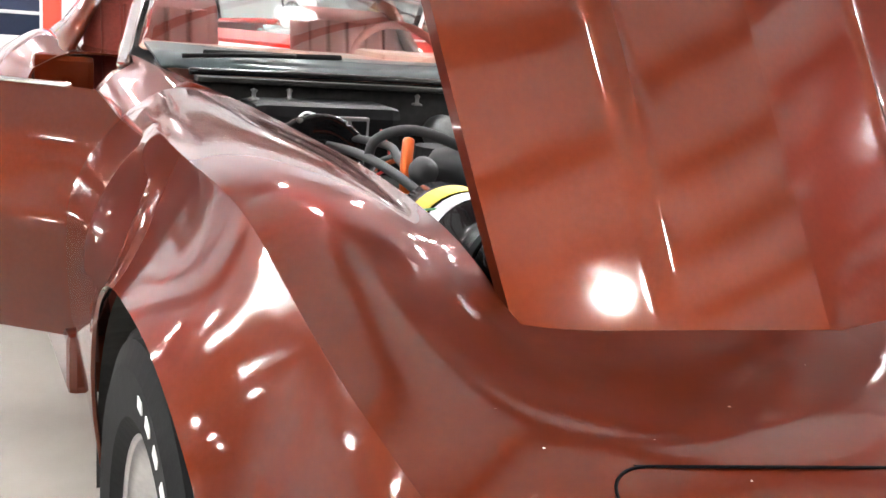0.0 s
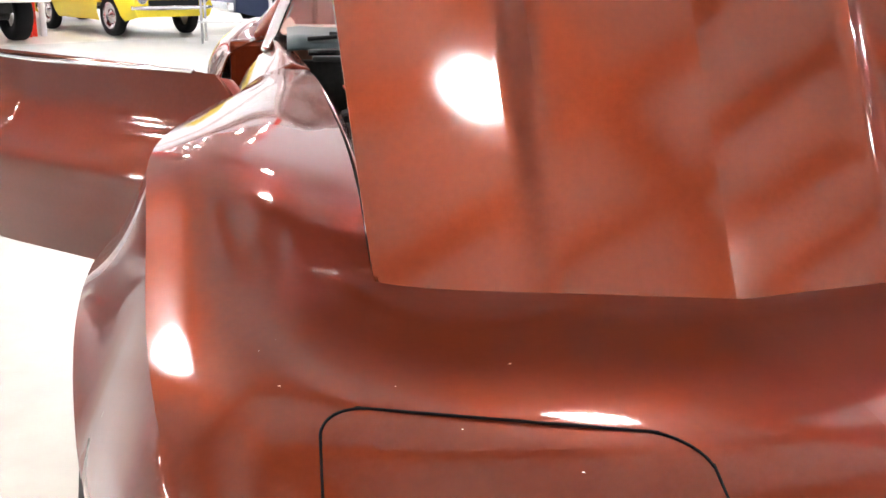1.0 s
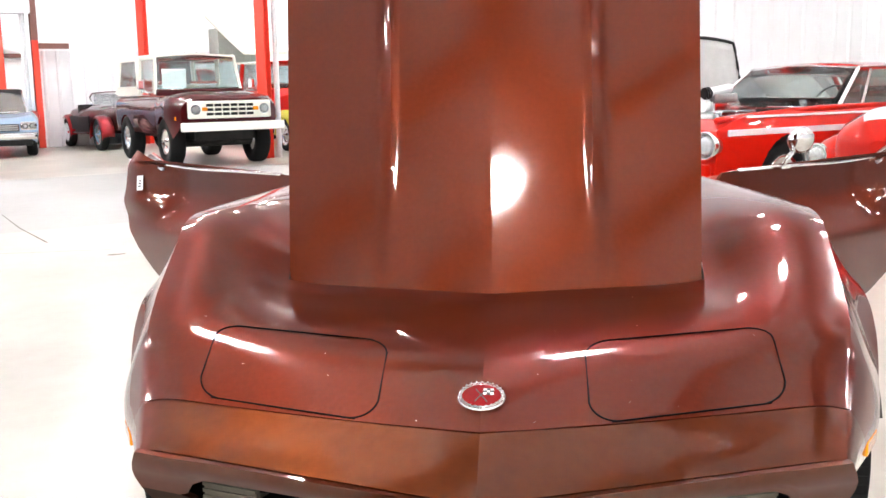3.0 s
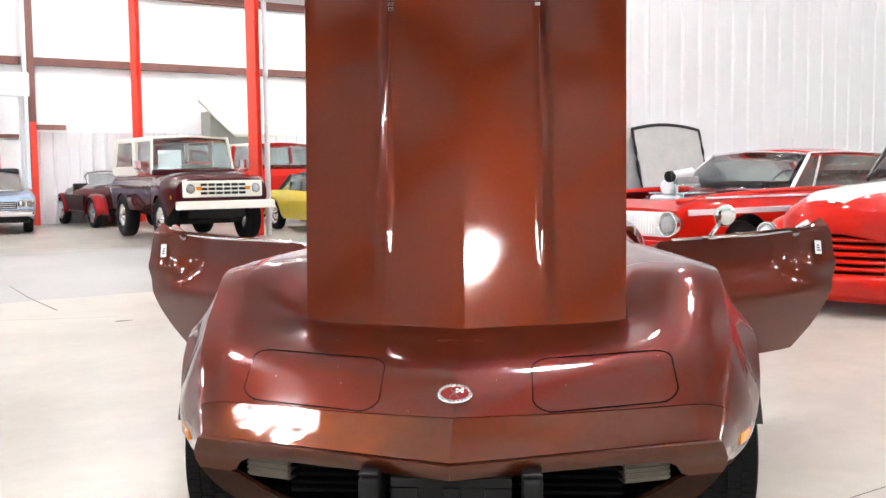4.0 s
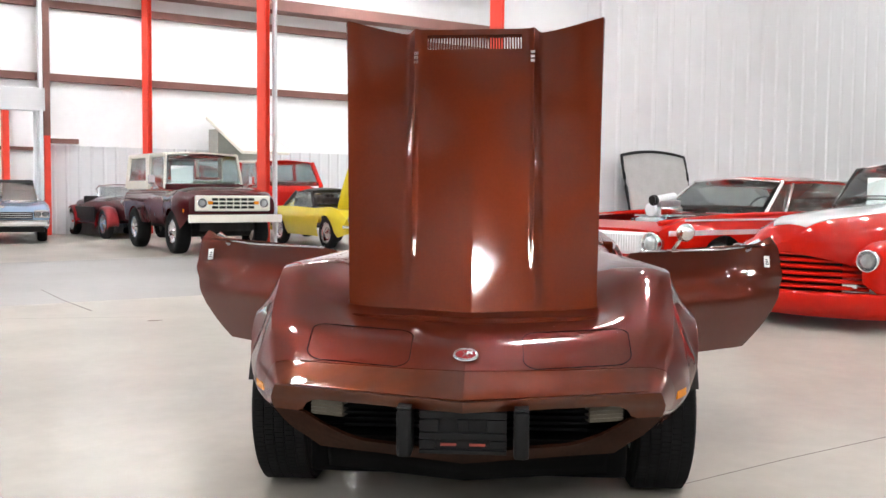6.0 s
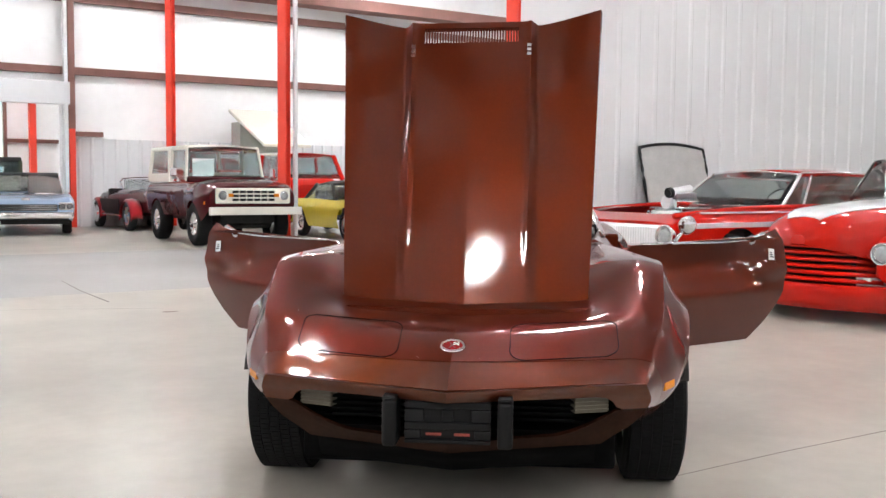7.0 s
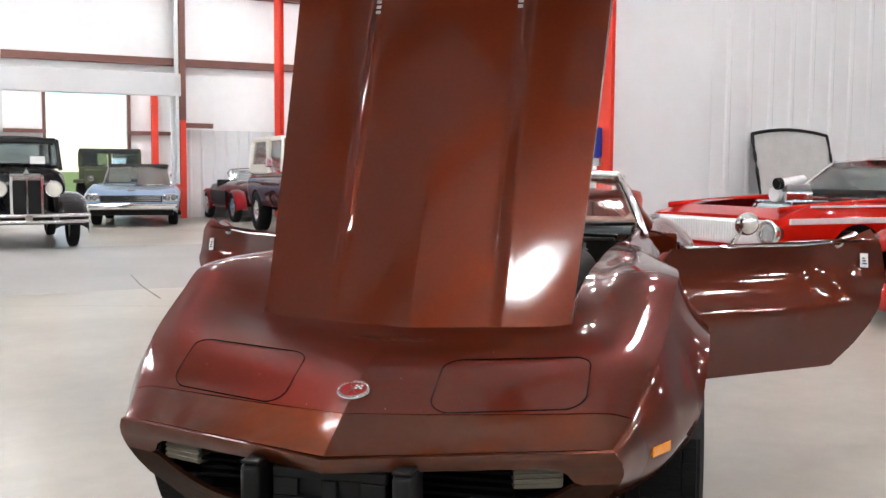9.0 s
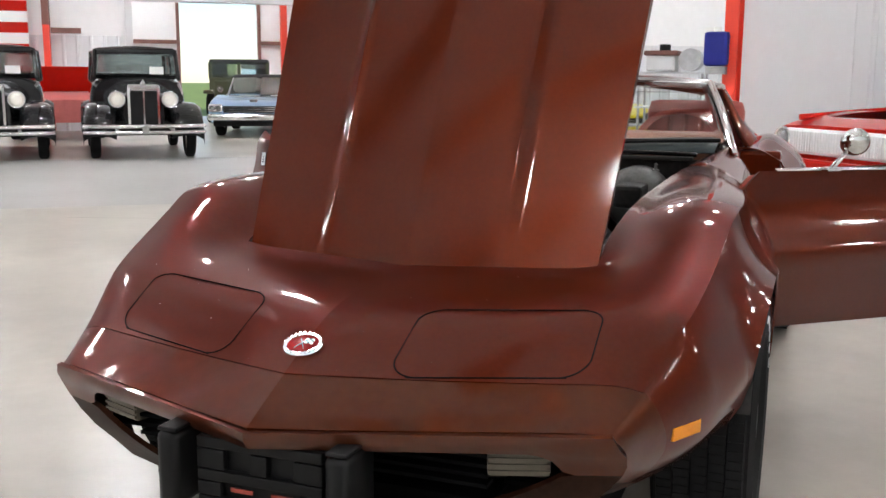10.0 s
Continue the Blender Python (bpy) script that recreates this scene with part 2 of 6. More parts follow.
def pipe(pts, r, n=8, samples=6):
    return add_pipe(bmesh.new(), pts, r, n, samples)


def add_grid(bm, rows, keep=lambda i, j: True, flip=False):
    vs = [[bm.verts.new(p) for p in row] for row in rows]
    for i in range(len(vs) - 1):
        for j in range(len(vs[0]) - 1):
            if keep(i, j):
                f = (vs[i][j], vs[i + 1][j], vs[i + 1][j + 1], vs[i][j + 1])
                bm.faces.new(f[::-1] if flip else f)
    loose = [v for row in vs for v in row if not v.link_faces]
    bmesh.ops.delete(bm, geom=loose, context="VERTS")
    return bm


def thicken(bm, depth):
    """Gives a sheet a thickness behind its face."""
    bm.normal_update()
    bmesh.ops.solidify(bm, geom=bm.faces[:], thickness=depth)
    return bm


def mirrored(bm):
    """The sheet and its mirror image across x = 0, welded on the middle."""
    geo = bmesh.ops.duplicate(bm, geom=bm.verts[:] + bm.edges[:] + bm.faces[:])["geom"]
    vs = [g for g in geo if isinstance(g, bmesh.types.BMVert)]
    fs = [g for g in geo if isinstance(g, bmesh.types.BMFace)]
    bmesh.ops.scale(bm, vec=(-1, 1, 1), verts=vs)
    bmesh.ops.reverse_faces(bm, faces=fs)
    bmesh.ops.remove_doubles(bm, verts=bm.verts[:], dist=0.0008)
    return bm


def curve_of(knots):
    """A smooth function through (t, values...) knots, by cubic Hermite pieces."""
    ts = np.array([k[0] for k in knots], float)
    vs = np.array([k[1:] for k in knots], float)
    d = np.diff(vs, axis=0) / np.diff(ts)[:, None]
    sl = np.zeros_like(vs)
    sl[0], sl[-1] = d[0], d[-1]
    for i in range(1, len(ts) - 1):
        w0, w1 = ts[i] - ts[i - 1], ts[i + 1] - ts[i]
        same = (d[i - 1] * d[i]) > 0
        sl[i] = np.where(same, (d[i - 1] * w1 + d[i] * w0) / (w0 + w1), 0.0)

    def f(t):
        t = min(max(t, ts[0]), ts[-1])
        i = min(int(np.searchsorted(ts, t, side="right")) - 1, len(ts) - 2)
        h = ts[i + 1] - ts[i]
        u = (t - ts[i]) / h
        return vs[i] * (1 + 2 * u) * (1 - u) ** 2 + sl[i] * h * u * (1 - u) ** 2 + vs[i + 1] * u * u * (3 - 2 * u) + sl[i + 1] * h * u * u * (u - 1)
    return f


# ---- the building ----
# The hall stands at 38.6 degrees to the parked car: u runs along the far wall, v out of it (negative is into the room).
TURN = radians(38.6)
HALL = Matrix.Translation((-9.43, 21.8, 0)) @ Matrix.Rotation(TURN, 4, "Z")
EAVE = 7.60                 # underside of the roof; the eave beam runs lower along the far wall
BAY = 7.37


def hall_box(name, label, mat, u0, u1, v0, v1, z0, z1, bevel=0.0, category=""):
    ob = part(name, box(u0, u1, v0, v1, z0, z1, bevel), mat, m=HALL)
    return tagged(ob, label, category or name.split("_")[0], kind="structure")


def ribbed_sheet(name, label, mat, u0, u1, v, z0, z1, pitch=0.305, depth=0.022, face=-1):
    """A trapezoid-ribbed steel sheet standing in the plane v, ribs towards the room."""
    bm = bmesh.new()
    us = []
    u = u0
    while u < u1:
        us += [(u, 0.0), (u + pitch * 0.62, 0.0), (u + pitch * 0.70, depth), (u + pitch * 0.82, depth), (u + pitch * 0.90, 0.0)]
        u += pitch
    add_grid(bm, [[Vector((a, v + face * d, z)) for a, d in us] for z in (z0, z1)])
    thicken(bm, 0.004)
    return tagged(part(name, bm, mat, m=HALL), label, "wall", kind="structure")


ground = bmesh.new()
add_grid(ground, [[(-400 + 800 * i / 8, -400 + 800 * j / 8, -0.03) for j in range(9)] for i in range(9)])
bmesh.ops.recalc_face_normals(ground, faces=ground.faces)
tagged(part("ground", ground, GRASS), "sunlit mown lawn outside the hall", "ground", kind="structure")

LANE0, LANE1 = -14.85, -8.95          # a greyer strip of slab runs along the hall
hall_box("floor", "pale warm polished concrete floor with stains and hairline cracks", CONCRETE, -30, 26, -40, LANE0 - 0.002, -0.2, 0)
hall_box("floor_lane", "cool grey polished concrete strip of the floor", LANE_CONCRETE, -30, 26, LANE0, LANE1, -0.2, 0, category="floor")
hall_box("floor_north", "pale dusty concrete floor along the far wall", CONCRETE, -30, 26, LANE1 + 0.002, 9.6, -0.2, 0, category="floor")
U0, U1 = -6.5, -2.62                 # the doorway in the far wall
hall_box("wall_north", "white insulated sheet wall of the hall", WALL_WHITE, U1, 26, 0.15, 0.35, 0, EAVE)
hall_box("wall_north_west", "white insulated sheet wall beside the doorway", WALL_WHITE, -30, U0, 0.15, 0.35, 0, EAVE)
hall_box("wall_over_doorway", "white insulated sheet wall over the doorway", WALL_WHITE, U0, U1, 0.15, 0.35, 3.05, EAVE)
hall_box("wall_doorway_hood", "white roller-door hood over the doorway", PANEL_WHITE, U0 - 0.15, U1 + 0.15, -0.30, -0.03, 3.0, 3.55, 0.02, "door")
hall_box("trim_doorway_jamb", "pale steel jamb of the doorway", PANEL_WHITE, U1 - 0.02, U1 + 0.14, -0.10, 0.14, 0, 3.0, 0.005, "door")
hall_box("trim_doorway_jamb_west", "pale steel jamb of the doorway", PANEL_WHITE, U0 - 0.14, U0 + 0.02, -0.10, 0.14, 0, 3.0, 0.005, "door")
ribbed_sheet("wall_liner", "white ribbed liner panel on the lower wall", RIB_SHEET, U1 + 0.2, 25.9, 0.12, 0, 2.2)
ribbed_sheet("wall_liner_west", "white ribbed liner panel on the lower wall", RIB_SHEET, -29, U0 - 0.45, 0.12, 0, 2.2)
hall_box("wall_partition", "white steel partition wall", PANEL_WHITE, 0.05, 26, -14.93, -14.75, 0, EAVE)
ribbed_sheet("wall_partition_sheet", "white ribbed steel sheet on the partition wall", PANEL_WHITE, 1.6, 25.9, -14.935, 0, EAVE, pitch=0.36, depth=0.014)
hall_box("wall_west", "plain white insulated wall closing the hall", CLOSE_WALL, -30.2, -30, -40, 9.8, 0, EAVE)
hall_box("wall_east", "plain white insulated wall closing the hall", CLOSE_WALL, 26, 26.2, -40, 9.8, 0, EAVE)
hall_box("wall_south", "plain white insulated wall closing the hall", CLOSE_WALL, -30, 26, -40.2, -40, 0, EAVE)
hall_box("ceiling", "grey insulated roof underside", ROOF_SHEET, -30.2, 26.2, -40.2, 9.8, EAVE, EAVE + 0.2)
for z in (3.85, 5.62):
    hall_box("girt", "red-oxide steel wall girt", GIRT_BROWN, U1, 26, -0.04, 0.12, z - 0.09, z + 0.09)
    hall_box("girt", "red-oxide steel wall girt", GIRT_BROWN, -30, U0, -0.04, 0.12, z - 0.09, z + 0.09)
    hall_box("girt", "red-oxide steel wall girt", GIRT_BROWN, U0 + 0.02, U1 - 0.02, -0.04, 0.12, z - 0.09, z + 0.09)
hall_box("eave_beam", "dark red-oxide eave beam under the roof", GIRT_BROWN, -30, 26, -0.9, -0.3, 5.95, 6.24, category="beam")
# roof frames and purlins
for k in range(-3, 4):
    hall_box("rafter", "red-oxide steel rafter under the roof", GIRT_BROWN, k * BAY - 0.17, k * BAY + 0.17, -40, -0.95, EAVE - 0.75, EAVE - 0.21, category="beam")
for k in range(24):
    hall_box("purlin", "red-oxide steel purlin under the roof", GIRT_BROWN, -30, 26, -1.95 - 1.6 * k, -1.73 - 1.6 * k, EAVE - 0.20, EAVE - 0.01, category="beam")


def i_column(u, v, half, z0, z1, mat, label):
    bm = bmesh.new()
    add_box(bm, -half, half, -0.10, -0.086, z0, z1)
    add_box(bm, -half, half, 0.086, 0.10, z0, z1)
    add_box(bm, -0.008, 0.008, -0.085, 0.085, z0, z1)
    return tagged(part("column", bm, mat, m=HALL @ Matrix.Translation((u, v, 0)) @ Matrix.Rotation(-TURN + radians(-10), 4, "Z")), label, "column", kind="structure")


i_column(0.0, -0.30, 0.080, 0, EAVE - 0.3, COLUMN_RED, "red painted steel column against the far wall")
i_column(0.0, -BAY - 0.1, 0.090, 0, EAVE - 0.5, COLUMN_RED, "red painted free-standing steel column")
i_column(-0.12, -2 * BAY - 0.35, 0.075, 0, EAVE - 0.5, COLUMN_RED, "red painted steel column at the partition's end")
tagged(part("downpipe", tube((0, 0, 0), (0, 0, EAVE - 0.3), 0.05, n=14), PANEL_WHITE, m=HALL @ Matrix.Translation((0.24, -BAY - 0.1, 0))), "white pipe beside the red column", "pipe", kind="structure")
for u in (-2.41, -8.37, -14.4):
    hall_box("column_lower", "red painted foot of a steel wall column", COLUMN_RED, u - 0.07, u + 0.07, -0.22, 0.10, 0, 2.42, category="column")
    hall_box("column_upper", "red-oxide steel wall column", GIRT_BROWN, u - 0.075, u + 0.075, -0.22, 0.10, 2.42, EAVE - 0.3, category="column")
    hall_box("bracket", "red-oxide girt end on the wall column", GIRT_BROWN, u + 0.10, u + 0.75, -0.16, -0.05, 2.24, 2.36)
hall_box("column_post", "white steel post beside the doorway", PANEL_WHITE, U1 + 0.02, U1 + 0.10, -0.3, -0.12, 0, EAVE - 0.3, category="column")
hall_box("wall_switch_box", "small dark switch box on the wall", BLACK, U1 + 0.13, U1 + 0.20, 0.06, 0.118, 1.15, 1.5, category="box")

# the room beyond the doorway, with a great door open to daylight
D0, D1 = -5.05, -2.55
hall_box("wall_far_room_west", "white insulated wall of the room beyond", WALL_WHITE, -14, D0, 9.2, 9.4, 0, EAVE)
hall_box("wall_far_room_east", "white insulated wall of the room beyond", WALL_WHITE, D1, 6, 9.2, 9.4, 0, EAVE)
hall_box("wall_far_room_over", "white insulated wall over the open door", WALL_WHITE, D0, D1, 9.2, 9.4, 3.9, EAVE)
hall_box("wall_far_room_side", "white wall of the room beyond", WALL_WHITE, 6, 6.2, 0.35, 9.4, 0, EAVE)
hall_box("wall_far_room_side_west", "white wall of the room beyond", WALL_WHITE, -14.2, -14, 0.35, 9.4, 0, EAVE)
for z in (1.0, 2.42):
    hall_box("girt_far_room", "red-oxide steel girt in the room beyond", GIRT_BROWN, -14, D0, 9.04, 9.18, z - 0.06, z + 0.06, category="girt")
    hall_box("girt_far_room", "red-oxide steel girt in the room beyond", GIRT_BROWN, D1, 6, 9.04, 9.18, z - 0.06, z + 0.06, category="girt")
for u in (-1.7, -7.4):
    hall_box("column_far_room", "red painted steel column in the room beyond", COLUMN_RED, u - 0.1, u + 0.1, 8.75, 9.02, 0, EAVE - 0.01, category="column")
for u in (D0 - 0.06, D1 + 0.06):
    hall_box("door_frame_far_room", "dark steel frame of the open daylight door", GIRT_BROWN, u - 0.05, u + 0.05, 9.05, 9.19, 0, 3.9, category="door frame")

# round high-bay lamps, hung in rows; those by the far walls are added out of view
def high_bay(x, y, z=5.3):
    lamp = thing("high_bay_lamp", "round white high-bay lamp under the roof, from a set with unseen fill lamps", "lamp", pose(x, y, z), "high-bay lamps")
    part("reflector", lathe([(0.27, 0.0), (0.275, 0.0), (0.20, 0.16), (0.11, 0.24), (0.10, 0.24), (0.19, 0.155)], n=18, close=True), STEEL, lamp, smooth=True)
    bulb = lathe([(0.152, 0.03), (0.144, -0.03), (0.098, -0.07), (0.042, -0.084), (0.0, -0.087)], n=18)
    part("diffuser", bulb, GLOW, lamp)
    part("prism_top", lathe([(0.108, 0.245), (0.11, 0.25), (0.185, 0.17), (0.18, 0.165)], n=16, close=True), UPLIGHT, lamp)
    part("ballast", lathe([(0, 0.24), (0.10, 0.24), (0.10, 0.42), (0, 0.42)], n=14), STEEL, lamp)
    part("hanger", tube((0, 0, 0.42), (0, 0, EAVE - z - 0.005), 0.008, n=6), STEEL, lamp)


INV = HALL.inverted()
spots = [(0.22, -2.2), (3.6, -4.2), (1.05, 4.0), (-2.85, 2.75), (4.2, 4.8), (1.0, 7.2), (-5.2, 7.2), (4.9, 8.6)]
spots += [(0.2 + 4.0 * i, -1.7 + 5.1 * j) for i in range(-5, 5) for j in range(-3, 6) if not (-2 < i < 2 and -1 < j < 3)]
# added fill lamps, out of view, to brighten the far wall
spots += [tuple((HALL @ Vector((u, -3.2, 0))).xy) for u in range(-12, 22, 5)]
# added fill lamps, hidden above the doorway, to brighten the room beyond
spots += [tuple((HALL @ Vector((u, 5.0, 0))).xy) for u in (-9.5, -6.5, -3.5, -0.5)]
for x, y in spots:
    q = INV @ Vector((x, y, 0))
    if -28 < q.x < 24 and -38 < q.y < 8.5 and abs(q.y) > 1.2 and abs(q.y + 14.84) > 0.4 and not (q.y > 0 and not -13 < q.x < 5):
        # the far lamps hang higher, so that they stay out of view
        high_bay(x, y, 5.3 if y < 10 else 6.9)

# floor joints and scuffs
def floor_line(name, label, pts, w):
    bm = bmesh.new()
    a = [Vector((x, y, 0.0015)) for x, y in pts]
    left, right = [], []
    for i, p in enumerate(a):
        d = (a[min(i + 1, len(a) - 1)] - a[max(i - 1, 0)]).normalized()
        n = Vector((-d.y, d.x, 0)) * w * (0.6 + 0.4 * ((i * 7) % 5) / 5)
        left.append(p + n)
        right.append(p - n)
    add_grid(bm, [left, right])
    bmesh.ops.recalc_face_normals(bm, faces=bm.faces)
    return tagged(part(name, bm, STAIN), label, "floor joint", kind="structure")


floor_line("trim_floor_joint", "thin dark saw-cut joint in the concrete floor", [(-5.3, 7.95), (-4.6, 7.0), (-3.9, 6.15)], 0.012)
floor_line("trim_floor_joint", "thin dark saw-cut joint in the concrete floor", [(0.85, 1.05), (1.4, 1.5), (1.95, 1.92), (4.2, 3.6)], 0.005)
floor_line("trim_floor_joint", "thin dark saw-cut joint in the concrete floor", [(-5.2, 5.2), (-4.2, 5.55), (-3.2, 5.8)], 0.006)

# ---- the brown sports car ----
CAR = pose(0.006, 0, 0, 0, 0, 0.55)
car = thing("sports_car", "brown metallic fibreglass sports car with bonnet and both doors open", "car", CAR)
AXLE_F, AXLE_R, HUB_Z, TYRE_R, ARCH_R = 1.05, 3.54, 0.335, 0.335, 0.385

SHEAR = curve_of([(0, 0.36), (0.14, 0.35), (0.36, 0.26), (0.69, 0.13), (1.0, 0.0), (5, 0.0)])
# station: centre z | hood line x, z | inner flank x, z | ridge x, z | shoulder x, z | widest x, z | low x, base z
BODY_KNOTS = curve_of([
    (0.00, 0.556, 0.30, 0.554, 0.50, 0.554, 0.595, 0.553, 0.628, 0.547, 0.652, 0.50, 0.49, 0.335),
    (0.03, 0.571, 0.30, 0.568, 0.505, 0.569, 0.60, 0.568, 0.638, 0.559, 0.665, 0.50, 0.51, 0.340),
    (0.10, 0.603, 0.30, 0.600, 0.515, 0.602, 0.612, 0.603, 0.664, 0.590, 0.700, 0.50, 0.57, 0.355),
    (0.20, 0.649, 0.300, 0.646, 0.530, 0.651, 0.620, 0.655, 0.690, 0.643, 0.752, 0.510, 0.660, 0.385),
    (0.35, 0.708, 0.350, 0.707, 0.540, 0.714, 0.642, 0.720, 0.724, 0.711, 0.797, 0.530, 0.750, 0.430),
    (0.50, 0.726, 0.420, 0.730, 0.550, 0.746, 0.655, 0.763, 0.744, 0.754, 0.833, 0.560, 0.800, 0.460),
    (0.70, 0.728, 0.474, 0.743, 0.575, 0.793, 0.672, 0.827, 0.758, 0.816, 0.858, 0.580, 0.850, 0.440),
    (0.86, 0.770, 0.478, 0.802, 0.580, 0.851, 0.682, 0.877, 0.768, 0.861, 0.862, 0.590, 0.860, 0.400),
    (1.05, 0.800, 0.482, 0.842, 0.585, 0.884, 0.692, 0.904, 0.779, 0.885, 0.866, 0.600, 0.865, 0.300),
    (1.50, 0.850, 0.500, 0.880, 0.600, 0.903, 0.675, 0.902, 0.745, 0.877, 0.856, 0.600, 0.820, 0.240),
    (1.98, 0.850, 0.535, 0.905, 0.585, 0.906, 0.640, 0.892, 0.692, 0.856, 0.830, 0.600, 0.790, 0.240),
    (2.30, 0.900, 0.580, 0.910, 0.63, 0.905, 0.675, 0.880, 0.750, 0.825, 0.805, 0.60, 0.78, 0.24),
    (3.10, 0.880, 0.590, 0.900, 0.64, 0.900, 0.700, 0.890, 0.790, 0.840, 0.850, 0.60, 0.80, 0.24),
    (3.54, 0.870, 0.560, 0.900, 0.65, 0.930, 0.730, 0.945, 0.840, 0.870, 0.905, 0.62, 0.86, 0.25),
    (4.20, 0.840, 0.560, 0.850, 0.62, 0.880, 0.700, 0.890, 0.800, 0.820, 0.850, 0.60, 0.78, 0.28),
    (4.68, 0.760, 0.540, 0.765, 0.60, 0.770, 0.660, 0.765, 0.720, 0.720, 0.760, 0.55, 0.66, 0.34),
])


def BODY(s):
    """The stations blended over a short stretch, so that the skin runs fair."""
    r = 0.11 * min(max((s - 0.08) / 0.35, 0.0), 1.0)
    return sum(BODY_KNOTS(s + r * d) * w for d, w in ((-1, 0.12), (-0.5, 0.23), (0, 0.30), (0.5, 0.23), (1, 0.12)))


DROP = curve_of([(0.30, 0.13), (0.335, 0.12), (0.40, 0.075), (0.50, 0.028), (0.547, 0.0), (0.7, 0.0)])
NTOP, NSIDE = 30, 16


def sharp_middle(bm, y_end):
    """Keeps the crease down the middle crisp."""
    for e in bm.edges:
        if all(abs(v.co.x) < 1e-4 and v.co.y < y_end for v in e.verts):
            e.smooth = False


def arch_low(y, base):
    for a in (AXLE_F, AXLE_R):
        if abs(y - a) < ARCH_R:
            base = max(base, HUB_Z + ARCH_R * (1 - (abs(y - a) / ARCH_R) ** 2.5) ** (1 / 2.2))
    return base


def spline(pts, n):
    """n points at even steps of a Catmull-Rom line through pts."""
    pts = [np.array(p, float) for p in pts]
    out = []
    m = len(pts) - 1
    for k in range(n):
        t = k / (n - 1) * m
        i = min(int(t), m - 1)
        u = t - i
        p1, p2 = pts[i], pts[i + 1]
        p0 = pts[i - 1] if i else 2 * p1 - p2
        p3 = pts[i + 2] if i + 2 <= m else 2 * p2 - p1
        out.append(0.5 * (2 * p1 + (p2 - p0) * u + (2 * p0 - 5 * p1 + 4 * p2 - p3) * u * u + (3 * p1 - p0 - 3 * p2 + p3) * u ** 3))
    return out


def body_section(s):
    zc, xi, zi, x2, z2, xp, zp, xs, zs, xw, zw, xl, zb = BODY(s)
    pts = spline([(0, zc), (xi * 0.5, zc * 0.5 + zi * 0.5 - 0.001), (xi, zi), (x2, z2), (xp, zp), (xs, zs)], NTOP)
    for _ in range(5):
        pts = [pts[0]] + [(a + 2 * b + c) / 4 for a, b, c in zip(pts, pts[1:], pts[2:])] + [pts[-1]]
    k = SHEAR(s)[0]
    low = arch_low(s + k * xw, zb)
    fade = max(0.0, 1 - s / 0.3)
    zt = max(zw, low)
    near = max(0.0, 1 - abs(s + k * xw - AXLE_F) / 0.52) ** 0.5
    for i in range(1, NSIDE + 1):
        z = zs + (low - zs) * i / NSIDE
        if z > zt - 1e-6:
            q = (zs - z) / (zs - zt)
            x = xs + (xw - xs) * ((1 - near) * (1 - (1 - q) ** 2) + near * (0.55 * q + 0.45 * q ** 2.4))
        else:
            x = xw - (xw - xl) * min((zt - z) / (zt - zb), 1) ** 2
        pts.append(np.array((x + 0.006 * near * (i / NSIDE) ** 5, z)))
    return [Vector((p[0], s + k * p[0] + DROP(p[1])[0] * fade, p[1])) for p in pts]


def stations(a, b, step):
    """Even stations, closer at the ends of the wheel arches."""
    ss = list(np.arange(a, b, step)) + [b]
    for c in (AXLE_F, AXLE_R):
        for e in (-1, 1):
            for d in (0.0, 0.004, 0.012, 0.025):
                s = c + e * (ARCH_R - d)
                if a < s < b:
                    ss.append(s - (SHEAR(s)[0] * 0.88 if s < 1 else 0))
    return sorted({round(float(s), 4) for s in ss if a <= s <= b})


HOOD_S = 0.695
XIN = int(2 / 5 * (NTOP - 1) + 0.5)      # the column of the section at which the bonnet begins


ss = stations(0.0, 2.02, 0.03)
rows = [body_section(s) for s in ss]
FINE = [body_section(0.005 * i) for i in range(145)]


def shell_point(j, s):
    i = min(int(s / 0.005), 143)
    return FINE[i][j].lerp(FINE[i + 1][j], s / 0.005 - i)


def seam_at(j):
    """The station of the bumper seam at column j: further back in the middle than at the corners."""
    return 0.140 - 0.024 * min(abs(FINE[24][j].x) / 0.66, 1.1)


def warped(s, j):
    c = seam_at(j)
    return c + (s - 0.118) * (HOOD_S - c) / (HOOD_S - 0.118)


NCOL = NTOP + NSIDE
front = [0.118 + (HOOD_S - 0.118) * i / 20 for i in range(20)]
shell_rows = [[shell_point(j, warped(s, j)) for j in range(NCOL)] for s in front] + [r for s, r in zip(ss, rows) if s >= HOOD_S]
shell = bmesh.new()
add_grid(shell, shell_rows, keep=lambda i, j: not (i >= 20 and j < XIN), flip=True)
mirrored(shell)
thicken(shell, 0.006)
sharp_middle(shell, 2)
part("front_body", shell, PAINT, car, smooth="angle")
nose_rows = [[shell_point(j, (seam_at(j) - (0.0028 if j < NTOP - 1 else 0.0003)) * i / 8) for j in range(NCOL)] for i in range(9)]
nose = bmesh.new()
add_grid(nose, nose_rows, flip=True)
mirrored(nose)
thicken(nose, 0.006)
sharp_middle(nose, 2)
part("bumper_top", nose, BUMPER_PAINT, car, "brown urethane bumper cover, warmed by a reflection put into its colour", smooth="angle")
under = [(-1, p) for p in shell_rows[0][NTOP - 1:0:-1]] + [(1, p) for p in shell_rows[0][:NTOP]]
part("bumper_seam", add_grid(bmesh.new(), [[Vector((x * p.x, p.y + d, p.z - 0.007)) for x, p in under] for d in (-0.010, 0.006)]), SOOT, car)

ss2 = stations(3.12, 4.68, 0.06)
